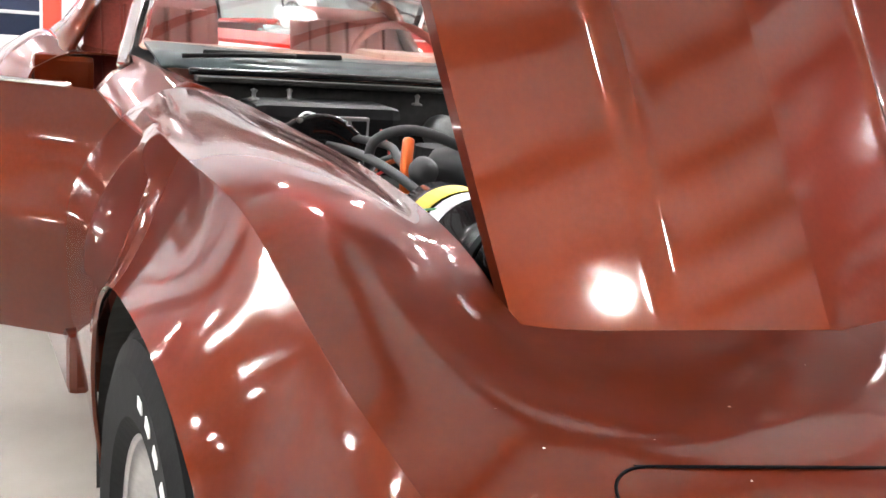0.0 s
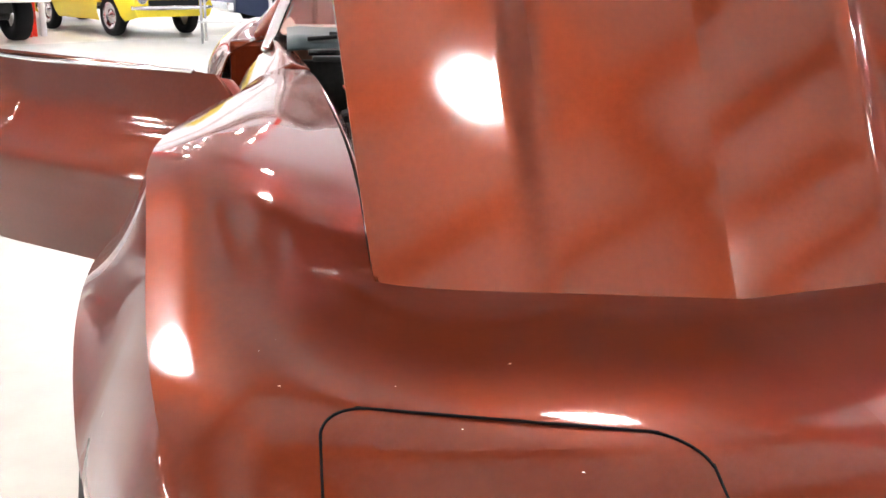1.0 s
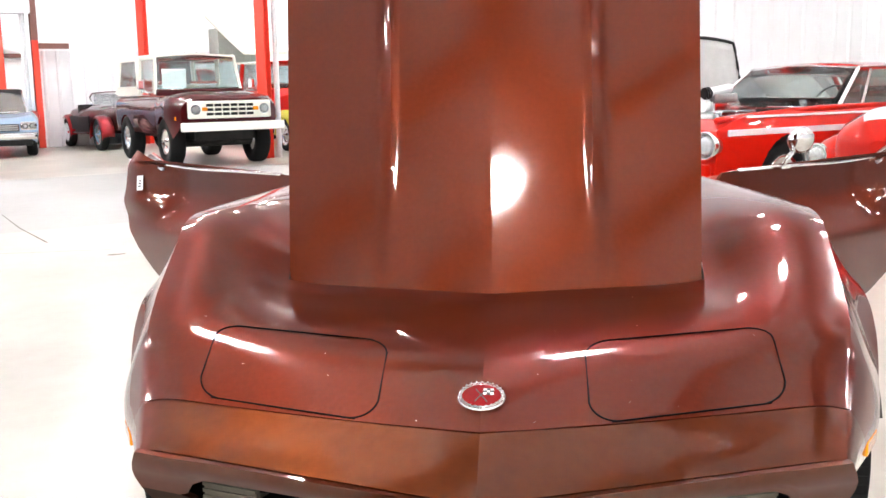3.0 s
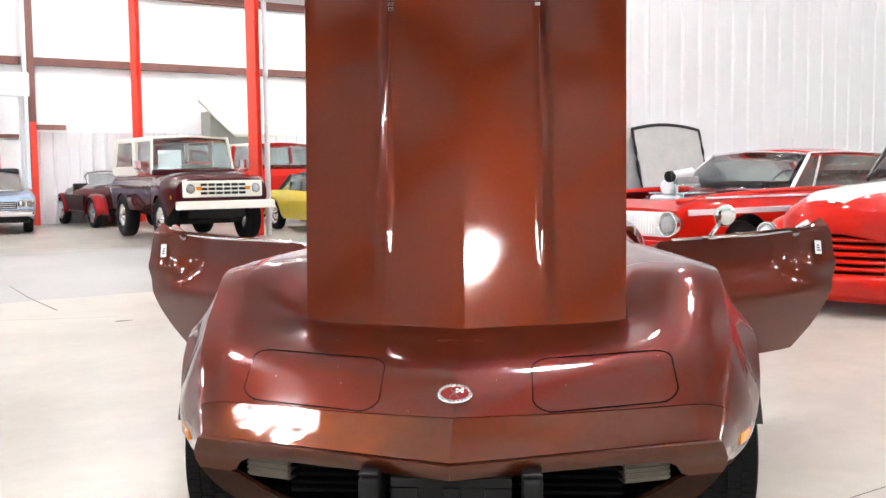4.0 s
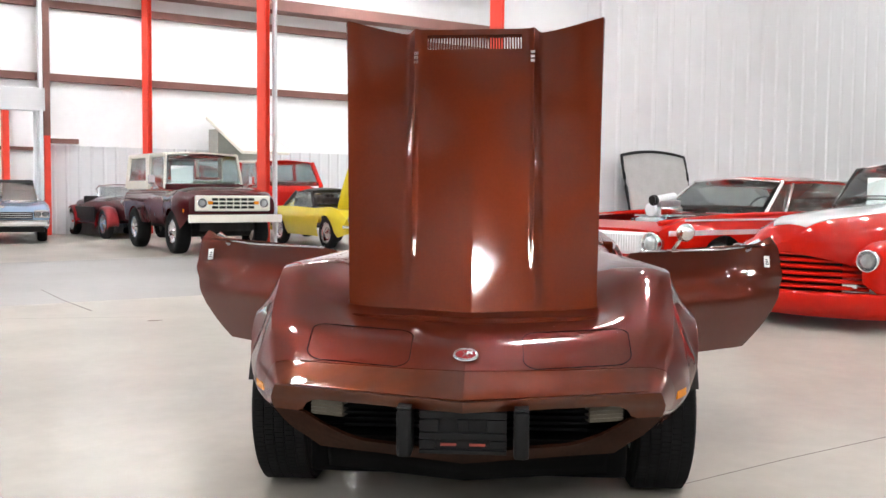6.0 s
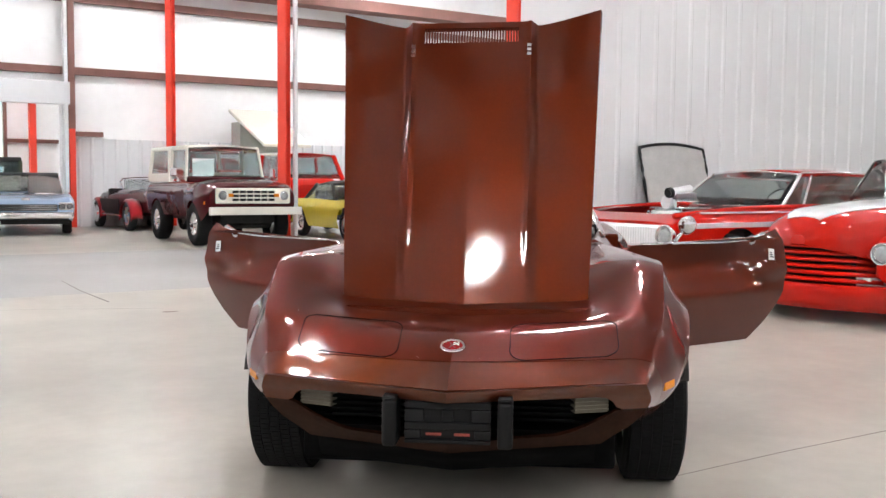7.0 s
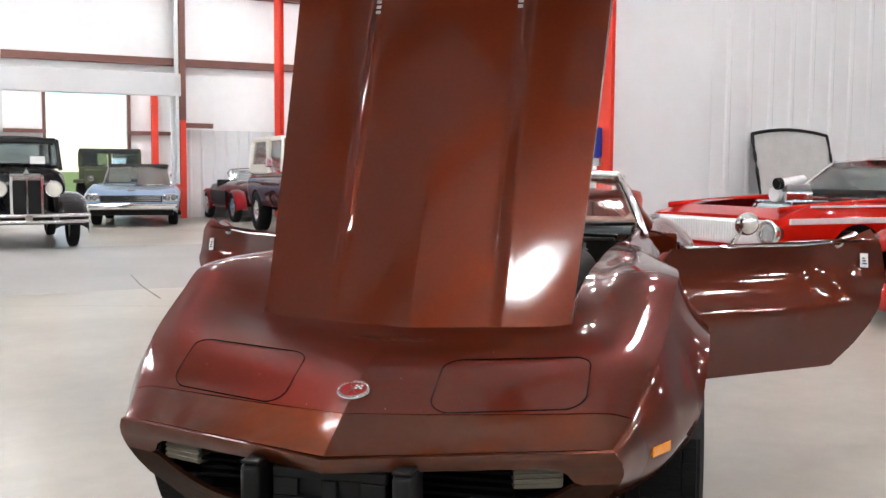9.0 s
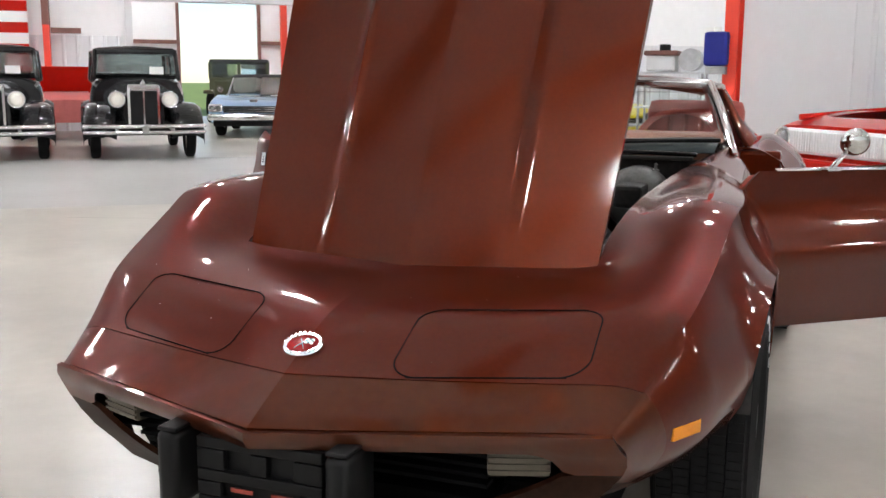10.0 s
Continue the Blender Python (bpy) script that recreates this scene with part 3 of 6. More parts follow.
rows2 = [body_section(s) for s in ss2]
tail = bmesh.new()
add_grid(tail, rows2, flip=True)
mirrored(tail)
thicken(tail, 0.006)
part("rear_body", tail, PAINT, car, smooth="angle")
part("tail_panel", box(-0.7, 0.7, 4.66, 4.70, 0.36, 0.75, 0.01), PAINT, car)

# front face: painted strip, opening with parking lamps, chin
END = curve_of([(0.30, 0.46), (0.335, 0.49), (0.41, 0.595), (0.50, 0.652), (0.550, 0.630)])


def face_point(a, z):
    x = a * END(z)[0]
    return Vector((x, 0.36 * abs(x) + DROP(z)[0] - 0.001, z))


cols = [i / 30 - 1 for i in range(61)]


def open_top(a):
    return 0.523 - 0.008 * abs(a) - 0.05 * max(0.0, (abs(a) - 0.74) / 0.1) ** 2 if abs(a) < 0.84 else 0.465


def open_low(a):
    return 0.378 + 0.087 * max(0.0, (abs(a) - 0.58) / 0.26) ** 2 if abs(a) < 0.84 else 0.465


face, chin = bmesh.new(), bmesh.new()
lines = [[face_point(a, 0.552 + (open_top(a) - 0.552) * w / 4) for a in cols] for w in range(5)]
add_grid(face, lines)
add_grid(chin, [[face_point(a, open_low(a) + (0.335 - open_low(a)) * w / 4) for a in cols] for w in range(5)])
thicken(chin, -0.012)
# the chin's shade comes from its darkened paint
part("front_valance", chin, VALANCE, car, "brown valance under the bumper, its shade put into the colour", smooth="angle")
dam = add_grid(bmesh.new(), [[Vector((0.48 * a, 0.19 + 0.14 * abs(a) + dy, z)) for a in cols] for z, dy in ((0.345, 0.0), (0.29, 0.02), (0.235, 0.05))])
part("air_dam", thicken(dam, 0.006), GRILLE_BLACK, car, "low black air dam", smooth=True)
thicken(face, -0.012)
part("front_bumper_cover", face, BUMPER_PAINT, car, "brown urethane bumper cover face, golden reflection put into its colour", smooth="angle")
part("grille_well", box(-0.59, 0.59, 0.34, 0.36, 0.385, 0.53), GRILLE_BLACK, car)
part("grille_floor", box(-0.40, 0.40, 0.24, 0.34, 0.372, 0.380), GRILLE_BLACK, car)
for sx in (-1, 1):
    part("grille_side", box(sx * 0.545 - 0.008, sx * 0.545 + 0.008, 0.315, 0.36, 0.39, 0.53), GRILLE_BLACK, car)
    part("grille_floor", box(min(sx * 0.402, sx * 0.536), max(sx * 0.402, sx * 0.536), 0.305, 0.339, 0.392, 0.400), GRILLE_BLACK, car)
for z in (0.425, 0.445, 0.465, 0.485, 0.505):
    part("grille_bar", box(-0.40, 0.40, 0.20, 0.24, z - 0.004, z + 0.004, 0.001), GRILLE_BLACK, car)
part("chassis", box(-0.56, 0.56, 0.45, 4.4, 0.19, 0.33, 0.02), GRILLE_BLACK, car)
for sx in (-1, 1):
    m = Matrix.Translation((sx * 0.452, 0.232, 0.479)) @ Matrix.Rotation(sx * radians(19), 4, "Z")
    park = part("parking_lamp", box(-0.06, 0.06, -0.02, 0.02, -0.03, 0.03, 0.008), PARK_LENS, car, "ribbed clear parking lamp", m=m)
    for k in range(4):
        part("rib", box(-0.058, 0.058, -0.024, -0.019, -0.022 + 0.0125 * k, -0.016 + 0.0125 * k), PARK_LENS, park)
    guard = bmesh.new()
    add_box(guard, sx * 0.181 - 0.024, sx * 0.181 + 0.024, 0.000, 0.12, 0.372, 0.522, 0.014)
    part("bumper_guard", guard, BLACK, car, "black rubber bumper guard", smooth=True)
    part("guard_top", box(sx * 0.181 - 0.022, sx * 0.181 + 0.022, 0.004, 0.10, 0.5225, 0.531, 0.004), BLACK, car)
bracket = part("plate_bracket", box(-0.136, 0.136, 0.050, 0.062, 0.378, 0.513, 0.003), BLACK, car, "empty black licence-plate bracket")
for x0, x1, z0, z1 in ((-0.136, 0.136, 0.490, 0.512), (-0.136, 0.136, 0.424, 0.446), (-0.136, 0.136, 0.379, 0.392), (-0.136, -0.085, 0.394, 0.422), (0.085, 0.136, 0.394, 0.422),
                       (-0.018, 0.018, 0.448, 0.488), (-0.136, -0.075, 0.448, 0.488), (0.075, 0.136, 0.448, 0.488)):
    part("bracket_rail", box(x0, x1, 0.034, 0.049, z0, z1, 0.003), BLACK, bracket)
for sx in (-1, 1):
    part("reflector_strip", box(sx * 0.045 - 0.025, sx * 0.045 + 0.025, 0.046, 0.0495, 0.402, 0.411, 0.001), OXBLOOD, bracket)

def side_point(y, z):
    """The point of the body's flank nearest to a place along the car and a height."""
    pts = [p for s in np.linspace(0.02, 0.7, 120) for p in body_section(s)[NTOP - 1:]]
    return min(pts, key=lambda p: (p.y - y) ** 2 + (p.z - z) ** 2)


# emblem on the nose
em = Matrix.Translation((0, 0.217, 0.6575)) @ Matrix.Rotation(radians(23), 4, "X")
badge = part("nose_emblem", lathe([(0.037, 0), (0.037, 0.003), (0.0345, 0.006), (0.0315, 0.0085), (0.0295, 0.003)], em @ Matrix.Diagonal((1.15, 1, 1, 1)), 40), CHROME, car, "round chrome and red enamel emblem", smooth=True)
part("enamel", lathe([(0.0, 0.0065), (0.015, 0.006), (0.030, 0.0045)], em @ Matrix.Diagonal((1.15, 1, 1, 1)), 40), RED_ENAMEL, badge)
for i in range(3):
    for j in range(3):
        part("emblem_check", box(0.003 + 0.0062 * i, 0.0085 + 0.0062 * i, 0.001 + 0.005 * j, 0.0055 + 0.005 * j, 0.0055, 0.0078, m=em), STICKER if (i + j) % 2 == 0 else INK, badge)
part("emblem_staff", box(-0.0016, 0.0, -0.020, 0.018, 0.0055, 0.0075, m=em @ Matrix.Rotation(radians(-32), 4, "Z")), INK, badge)
part("emblem_staff", box(-0.0016, 0.0, -0.020, 0.018, 0.0055, 0.0072, m=em @ Matrix.Rotation(radians(32), 4, "Z")), INK, badge)
for k in range(24):
    a = 2 * math.pi * k / 24
    part("emblem_bead", box(-0.0022, 0.0022, -0.0015, 0.0015, 0.0045, 0.0085, m=em @ Matrix.Translation((1.15 * 0.0325 * math.cos(a), 0.0325 * math.sin(a), 0)) @ Matrix.Rotation(a, 4, "Z")), CHROME, badge)

# wheels
def wheel(x, y, side, parent, tyre_r=TYRE_R, width=0.235, rim_r=0.19, ribs=True, rim_mat=None, lettering=True):
    m = Matrix.Translation((x, y, tyre_r)) @ Matrix.Rotation(radians(90), 4, "Y") @ (Matrix.Identity(4) if side > 0 else Matrix.Rotation(radians(180), 4, "X"))
    w = new("wheel")
    w.parent = parent
    h, r = width / 2, tyre_r
    prof = [(rim_r, -h * 0.8), (rim_r + 0.03, -h * 0.97), (r * 0.86, -h), (r * 0.965, -h * 0.9)]
    grooves = 5
    for g in range(grooves):
        a = -h * 0.86 + 1.72 * h * g / grooves
        b = -h * 0.86 + 1.72 * h * (g + 1) / grooves
        prof += [(r - 0.010, a + 0.003), (r, a + 0.006), (r, b - 0.006), (r - 0.010, b - 0.003)]
    prof += [(r * 0.965, h * 0.9), (r * 0.86, h), (rim_r + 0.03, h * 0.97), (rim_r, h * 0.8)]
    part("tyre", lathe(prof, m, 56, close=True), RUBBER, w, smooth=False)
    part("rim", lathe([(rim_r, -h * 0.8), (rim_r - 0.012, -h * 0.4), (rim_r - 0.016, h * 0.55), (rim_r, h * 0.82), (rim_r + 0.006, h * 0.84), (rim_r - 0.018, h * 0.70),
                       (rim_r * 0.72, h * 0.42), (0.07, h * 0.50), (0.05, h * 0.7), (0.0, h * 0.72)], m, 40), rim_mat or STEEL, w, smooth=True)
    if lettering:
        blocks = bmesh.new()
        n = 96
        for row, off in ((-0.66, 0.0), (-0.33, 0.5), (0.0, 0.0), (0.33, 0.5), (0.66, 0.0)):
            for k in range(n):
                a = 2 * math.pi * (k + off) / n
                vs = []
                for da, ra in ((-0.455, r + 0.003), (0.455, r + 0.003), (0.47, r - 0.004), (-0.47, r - 0.004)):
                    ang = a + da * 2 * math.pi / n
                    vs.append([blocks.verts.new(m @ Vector((ra * math.cos(ang), ra * math.sin(ang), h * row + e * 0.15 * h))) for e in (-1, 1)])
                for i in range(4):
                    blocks.faces.new((vs[i][0], vs[(i + 1) % 4][0], vs[(i + 1) % 4][1], vs[i][1]))
                blocks.faces.new([v[0] for v in vs][::-1])
                blocks.faces.new([v[1] for v in vs])
        bmesh.ops.recalc_face_normals(blocks, faces=blocks.faces)
        part("tread", blocks, RUBBER, w)
        for k in range(7):
            a = radians(20 + k * 11)
            part("letter_bar", box(-0.012, 0.012, -0.008, 0.008, h * 0.985, h * 1.004,
                                   m=m @ Matrix.Rotation(a, 4, "Z") @ Matrix.Translation((0, r * 0.78, 0))), STICKER, w)
    return w


for sx in (-1, 1):
    wheel(sx * 0.738, AXLE_F, sx, car)
    wheel(sx * 0.760, AXLE_R, sx, car)
    for ax in (AXLE_F, AXLE_R):
        arc = [(ax + (ARCH_R + 0.012) * math.cos(a), HUB_Z + (ARCH_R + 0.012) * math.sin(a)) for a in np.linspace(radians(-8), radians(160), 30)]
        well = add_grid(bmesh.new(), [[Vector((sx * x, y, z)) for y, z in arc] for x in (0.52, 0.845)])
        bmesh.ops.contextual_create(well, geom=[e for e in well.edges if e.is_boundary and all(abs(abs(v.co.x) - 0.52) < 1e-4 for v in e.verts)])
        part("wheel_well", well, SOOT, car)
    m0, m1 = side_point(0.37, 0.505), side_point(0.50, 0.505)
    yaw = math.atan2(m1.x - m0.x, m1.y - m0.y)
    lens = add_box(bmesh.new(), -0.006, 0.004, -0.046, 0.046, -0.014, 0.014, 0.003)
    part("side_marker", lens, AMBER, car, "amber side marker lamp", m=Matrix.Translation((sx * (m0.x + m1.x) / 2, (m0.y + m1.y) / 2, 0.505)) @ Matrix.Rotation(-sx * yaw, 4, "Z") @ Matrix.Diagonal((sx, 1, 1, 1)))

# bonnet, hinged at the nose and standing open
HOOD_L, HOOD_TILT = 1.41, radians(58.3)
hood_m = Matrix.Translation((0, HOOD_S + 0.050, 0.731)) @ Matrix.Rotation(HOOD_TILT, 4, "X") @ Matrix.Rotation(radians(1.0), 4, "Z")


def hood_half(v):
    return 0.470 + 0.100 * (v / HOOD_L) ** 0.9


def smoothstep(a, b, x):
    t = min(max((x - a) / (b - a), 0.0), 1.0)
    return t * t * (3 - 2 * t)


def hood_z(u, v):
    """Height of the bonnet's skin over its own plane."""
    f = v / HOOD_L
    ridge = 0.240 + 0.026 * f
    rise = 0.004 + 0.037 * f
    dome = rise * (1 - smoothstep(ridge - 0.006, ridge + 0.036, abs(u)))
    lip = 0.005 * smoothstep(0.1, 0.4, v) * math.exp(-((abs(u) - ridge + 0.004) / 0.010) ** 2)
    wing = 0.050 * f ** 2.2 * max(0.0, (abs(u) - ridge) / (hood_half(v) - ridge)) ** 2.2
    crease = -0.045 * abs(u) * max(0.0, 1 - 1.15 * f) - 0.04 * u * u * (1 - f)
    return dome + lip + wing + crease


def hood_point(a, f):
    """a from -1 to 1 across, f from 0 to 1 along."""
    front = -0.056 + 0.026 * abs(a) ** 1.4
    rear = HOOD_L - 0.05 * (1 - smoothstep(0.35, 1.0, abs(a)))
    v = front + (rear - front) * f
    corner = 0.065 * max(0.0, 1 - f / 0.045) ** 2.2
    u = a * (hood_half(max(v, 0)) - corner)
    return Vector((u, v, hood_z(u, max(v, 0.0))))


AN, FN = 120, 90


def grille_hole(i, j):
    a = (j + 0.5) / AN * 2 - 1
    f = (i + 0.5) / FN
    return 0.925 < f < 0.975 and abs(a) < 0.36


hood = bmesh.new()
add_grid(hood, [[hood_point(2 * j / AN - 1, i / FN) for j in range(AN + 1)] for i in range(FN + 1)], keep=lambda i, j: not grille_hole(i, j))
bmesh.ops.recalc_face_normals(hood, faces=hood.faces)
if sum(f.normal.z for f in hood.faces) < 0:
    bmesh.ops.reverse_faces(hood, faces=hood.faces)
thicken(hood, 0.022)
sharp_middle(hood, 0.85)
bonnet = part("bonnet", hood, PAINT, car, "open brown bonnet with a raised centre", smooth="angle", m=hood_m)
for k in range(34):
    a = -0.355 + 0.71 * k / 33
    p0, p1 = hood_point(a, 0.92), hood_point(a, 0.98)
    part("louvre", box(-0.0035, 0.0035, p0.y, p1.y, p0.z - 0.018, p0.z - 0.003), PAINT, bonnet, m=Matrix.Translation((p0.x, 0, 0)))
for sx in (-1, 1):
    for k in range(3):
        p = hood_point(sx * 0.455, 0.87 + 0.016 * k)
        part("bonnet_badge", box(-0.009, 0.009, -0.008, 0.008, 0.001, 0.005, 0.001), CHROME, bonnet, m=Matrix.Translation(p))
# underside frame
for f0, f1 in ((0.03, 0.07), (0.86, 0.91)):
    c0, c1 = hood_point(-0.8, f0), hood_point(0.8, f1)
    part("bonnet_frame", box(c0.x, c1.x, c0.y, c1.y, -0.06, -0.026, 0.006), BLACK, bonnet)
for sx in (-1, 1):
    rail = [hood_point(sx * 0.84, f) + Vector((0, 0, -0.045)) for f in np.linspace(0.06, 0.9, 8)]
    part("bonnet_frame", pipe(rail, 0.018, 8, 3), BLACK, bonnet, smooth=True)

# headlamp lids: flush doors with an open joint
def top_point(x, s):
    sec = body_section(s)
    for p, q in zip(sec, sec[1:]):
        if p.x <= x <= q.x:
            t = (x - p.x) / max(q.x - p.x, 1e-6)
            return p.lerp(q, t)
    return sec[-1]


def lid_outline(n=64):
    pts = []
    x0, x1, s0, s1, r = 0.188, 0.556, 0.136, 0.366, 0.055
    for cx, cs, a0 in ((x1 - r, s1 - r, 0), (x0 + r, s1 - r, 90), (x0 + r, s0 + r, 180), (x1 - r, s0 + r, 270)):
        for k in range(n // 4):
            a = radians(a0 + 90 * k / (n // 4 - 1))
            pts.append((cx + r * math.cos(a), cs + r * math.sin(a)))
    return pts


for sx in (-1, 1):
    loop = [top_point(x, s) for x, s in lid_outline()]
    groove = bmesh.new()
    pts = [Vector((sx * p.x, p.y, p.z + 0.0004)) for p in loop]
    add_pipe(groove, pts + [pts[0]], 0.0017, 6, 2)
    part("lid_joint", groove, GRILLE_BLACK, car, "dark joint round the closed headlamp lid")

# small stone chips and dust specks in the lacquer
chip_rng = random.Random(11)
chips = bmesh.new()


def add_chip(p, size):
    a0 = chip_rng.uniform(0, 6.3)
    ring = [chips.verts.new(p + Vector((size * chip_rng.uniform(0.5, 1.3) * math.cos(a0 + a), size * chip_rng.uniform(0.4, 1.0) * math.sin(a0 + a), 0.0006))) for a in np.linspace(0, 6.28, 7)[:-1]]
    chips.faces.new(ring)


for k in range(24):
    x = chip_rng.uniform(0.03, 0.62)
    q = top_point(x, chip_rng.uniform(0.13, 0.66))
    add_chip(Vector((chip_rng.choice((-1, 1)) * q.x, q.y, q.z + 0.0004)), chip_rng.choice((0.0007, 0.0009, 0.0012, 0.002)))
part("stone_chips", chips, STICKER, car, "pale stone chips in the lacquer")

# doors, swung open
DOOR_OUT = [(-0.04, 0.34), (0.5, 0.325), (0.975, 0.322), (0.986, 0.327), (1.09, 0.420), (1.165, 0.51), (1.212, 0.60), (1.238, 0.72), (1.240, 0.79), (1.225, 0.87), (1.190, 0.944),
            (1.15, 0.940), (1.06, 0.912), (0.95, 0.890), (0.7, 0.884), (0.4, 0.890), (0.1, 0.897), (0.02, 0.885), (-0.05, 0.82), (-0.055, 0.6)]
SKIN = curve_of([(0.32, -0.062), (0.42, -0.028), (0.52, 0.000), (0.595, 0.014), (0.615, 0.011), (0.66, -0.020), (0.72, -0.055), (0.78, -0.075), (0.84, -0.080), (0.89, -0.086), (0.95, -0.12)])


def door_span(z):
    """Where the door's outline begins and ends at height z."""
    xs = []
    n = len(DOOR_OUT)
    for i in range(n):
        (d0, z0), (d1, z1) = DOOR_OUT[i], DOOR_OUT[(i + 1) % n]
        if (z0 - z) * (z1 - z) <= 0 and abs(z1 - z0) > 1e-9:
            xs.append(d0 + (d1 - d0) * (z - z0) / (z1 - z0))
    return min(xs), max(xs)


def build_door(sx):
    """A door in its own axes: x along from the hinge, y outwards from the car."""
    door = new("door")
    door.parent = car
    door.matrix_basis = Matrix.Translation((sx * 0.80, 1.985, 0)) @ Matrix.Rotation(-sx * radians(47.6 - 90), 4, "Z") @ Matrix.Diagonal((sx, 1, 1, 1))
    zs = np.linspace(0.3225, 0.9435, 44)
    rows = []
    for z in zs:
        a, b = door_span(z)
        hump = 0.078 * smoothstep(0.60, 0.74, z)
        rows.append([Vector((a + (b - a) * k / 40, -SKIN(z)[0] - hump * smoothstep(0.80, 1.16, a + (b - a) * k / 40), z)) for k in range(41)])
    skin = bmesh.new()
    add_grid(skin, rows)
    bmesh.ops.recalc_face_normals(skin, faces=skin.faces)
    if sum(f.normal.y for f in skin.faces) > 0:
        bmesh.ops.reverse_faces(skin, faces=skin.faces)
    thicken(skin, 0.012)
    part("door_skin", skin, PAINT, door, smooth="angle")
    lining = bmesh.new()
    add_grid(lining, [[Vector((p.x * 0.97 + 0.015, p.y + 0.075, 0.34 + (p.z - 0.3225) * 0.93)) for p in row] for row in rows])
    thicken(lining, 0.02)
    part("door_lining", lining, OXBLOOD, door, "oxblood vinyl door lining", smooth=True)
    lab = part("label", box(-0.026, 0.026, -0.0015, 0.0015, -0.032, 0.032), STICKER, door, "white paper label", m=Matrix.Translation((1.105, 0.0, 0.805)) @ Matrix.Rotation(radians(-8), 4, "X") @ Matrix.Rotation(radians(5), 4, "Y"))
    for k in range(3):
        part("print_bar", box(-0.014, 0.016 - 0.006 * k, -0.0025, -0.0016, -0.018 + 0.012 * k, -0.011 + 0.012 * k), INK, lab)
    handle = part("handle_flap", box(-0.075, 0.075, -0.016, 0.016, -0.003, 0.004, 0.003, m=Matrix.Translation((1.045, 0.050, 0.899)) @ Matrix.Rotation(radians(-14), 4, "Y") @ Matrix.Rotation(radians(38), 4, "X")), CHROME, door, "chrome door release flap")
    part("flap_surround", box(-0.085, 0.085, -0.021, 0.021, -0.006, 0.0, 0.002, m=Matrix.Translation((1.045, 0.052, 0.898)) @ Matrix.Rotation(radians(-14), 4, "Y") @ Matrix.Rotation(radians(38), 4, "X")), STEEL, door)
    part("glass_seal", pipe([(0.06, 0.048, 0.893), (0.4, 0.046, 0.888), (0.7, 0.046, 0.883), (0.95, 0.046, 0.890)], 0.006, 8), CHROME, door, smooth=True)
    return door


door_l, door_r = build_door(-1), build_door(1)
mir = new("door_mirror")
mir.parent = door_r
mir["label"] = "chrome door mirror on a slanted stalk"
part("mirror_foot", box(0.24, 0.30, -0.005, 0.035, 0.886, 0.900, 0.006), CHROME, mir)
part("mirror_stalk", tube((0.27, 0.015, 0.895), (0.335, 0.0, 0.965), 0.010, 0.008, 12), CHROME, mir, smooth=True)
part("mirror_head", lathe([(0.0, -0.03), (0.03, -0.026), (0.046, -0.012), (0.05, 0.006), (0.047, 0.014)], Matrix.Translation((0.345, -0.01, 0.985)) @ Matrix.Rotation(radians(-70), 4, "X") @ Matrix.Rotation(radians(25), 4, "Y"), 28), CHROME, mir, smooth=True)

# engine bay
DULL = material("grimy_zinc", (0.16, 0.16, 0.155), 0.5, 0.7, 0, 0.3, 20, 90)

for sx in (-1, 1):
    wall_rows = []
    for s in np.linspace(0.735, 2.24, 24):
        edge, top = BODY(s)[1], BODY(s)[2] - 0.004
        y = s + SHEAR(s)[0] * edge
        wall_rows.append([Vector((sx * (edge - 0.002), y, top)), Vector((sx * (edge - 0.015), y, top - 0.03)),
                          Vector((sx * (edge - 0.03), y, 0.62)), Vector((sx * 0.42, y, 0.34))])
    part("inner_wing", thicken(add_grid(bmesh.new(), [r[1:] for r in wall_rows]), 0.004), SOOT, car)
    lip = add_grid(bmesh.new(), [[r[0], r[0] + Vector((-sx * 0.006, 0, -0.008)), r[1] + Vector((-sx * 0.010, 0, 0.0))] for r in wall_rows])
    part("wing_lip", thicken(lip, 0.003), PAINT, car, smooth=True)
part("bay_floor", box(-0.5, 0.5, 0.72, 2.25, 0.33, 0.345), SOOT, car)
part("firewall", box(-0.56, 0.56, 2.215, 2.24, 0.33, 0.905), SOOT, car, "dusty black firewall")
part("radiator_support", box(-0.47, 0.47, 0.745, 0.80, 0.34, 0.715, 0.008), SOOT, car)
part("radiator", box(-0.36, 0.36, 0.81, 0.90, 0.36, 0.70, 0.01), SOOT, car)
shroud = bmesh.new()
add_lathe(shroud, [(0.27, 0.0), (0.275, 0.0), (0.285, 0.16), (0.28, 0.16)], Matrix.Translation((0, 0.91, 0.60)) @ Matrix.Rotation(radians(-90), 4, "X"), 40, close=True)
part("fan_shroud", shroud, BLACK, car, smooth=True)
part("fan_hub", tube((0, 0.98, 0.6), (0, 1.12, 0.6), 0.07), STEEL, car)

engine = new("engine")
engine.parent = car
part("block", box(-0.25, 0.25, 1.12, 1.90, 0.36, 0.62, 0.03), SOOT, engine)
ORANGE = material("engine_orange_enamel", (0.6, 0.11, 0.02), 0.4, 0, 0.2, 0.15, 10, 60)
YELLOW = material("yellow_label", (0.75, 0.55, 0.03), 0.5, 0, 0, 0.1)
HOSE = material("grey_rubber_hose", (0.035, 0.035, 0.036), 0.6, 0, 0, 0.2, 12, 90)
for sx in (-1, 1):
    part("valve_cover", box(-0.07, 0.07, -0.30, 0.30, -0.05, 0.06, 0.02, m=Matrix.Translation((sx * 0.22, 1.52, 0.67)) @ Matrix.Rotation(sx * radians(30), 4, "Y")), SOOT, engine, smooth=False)
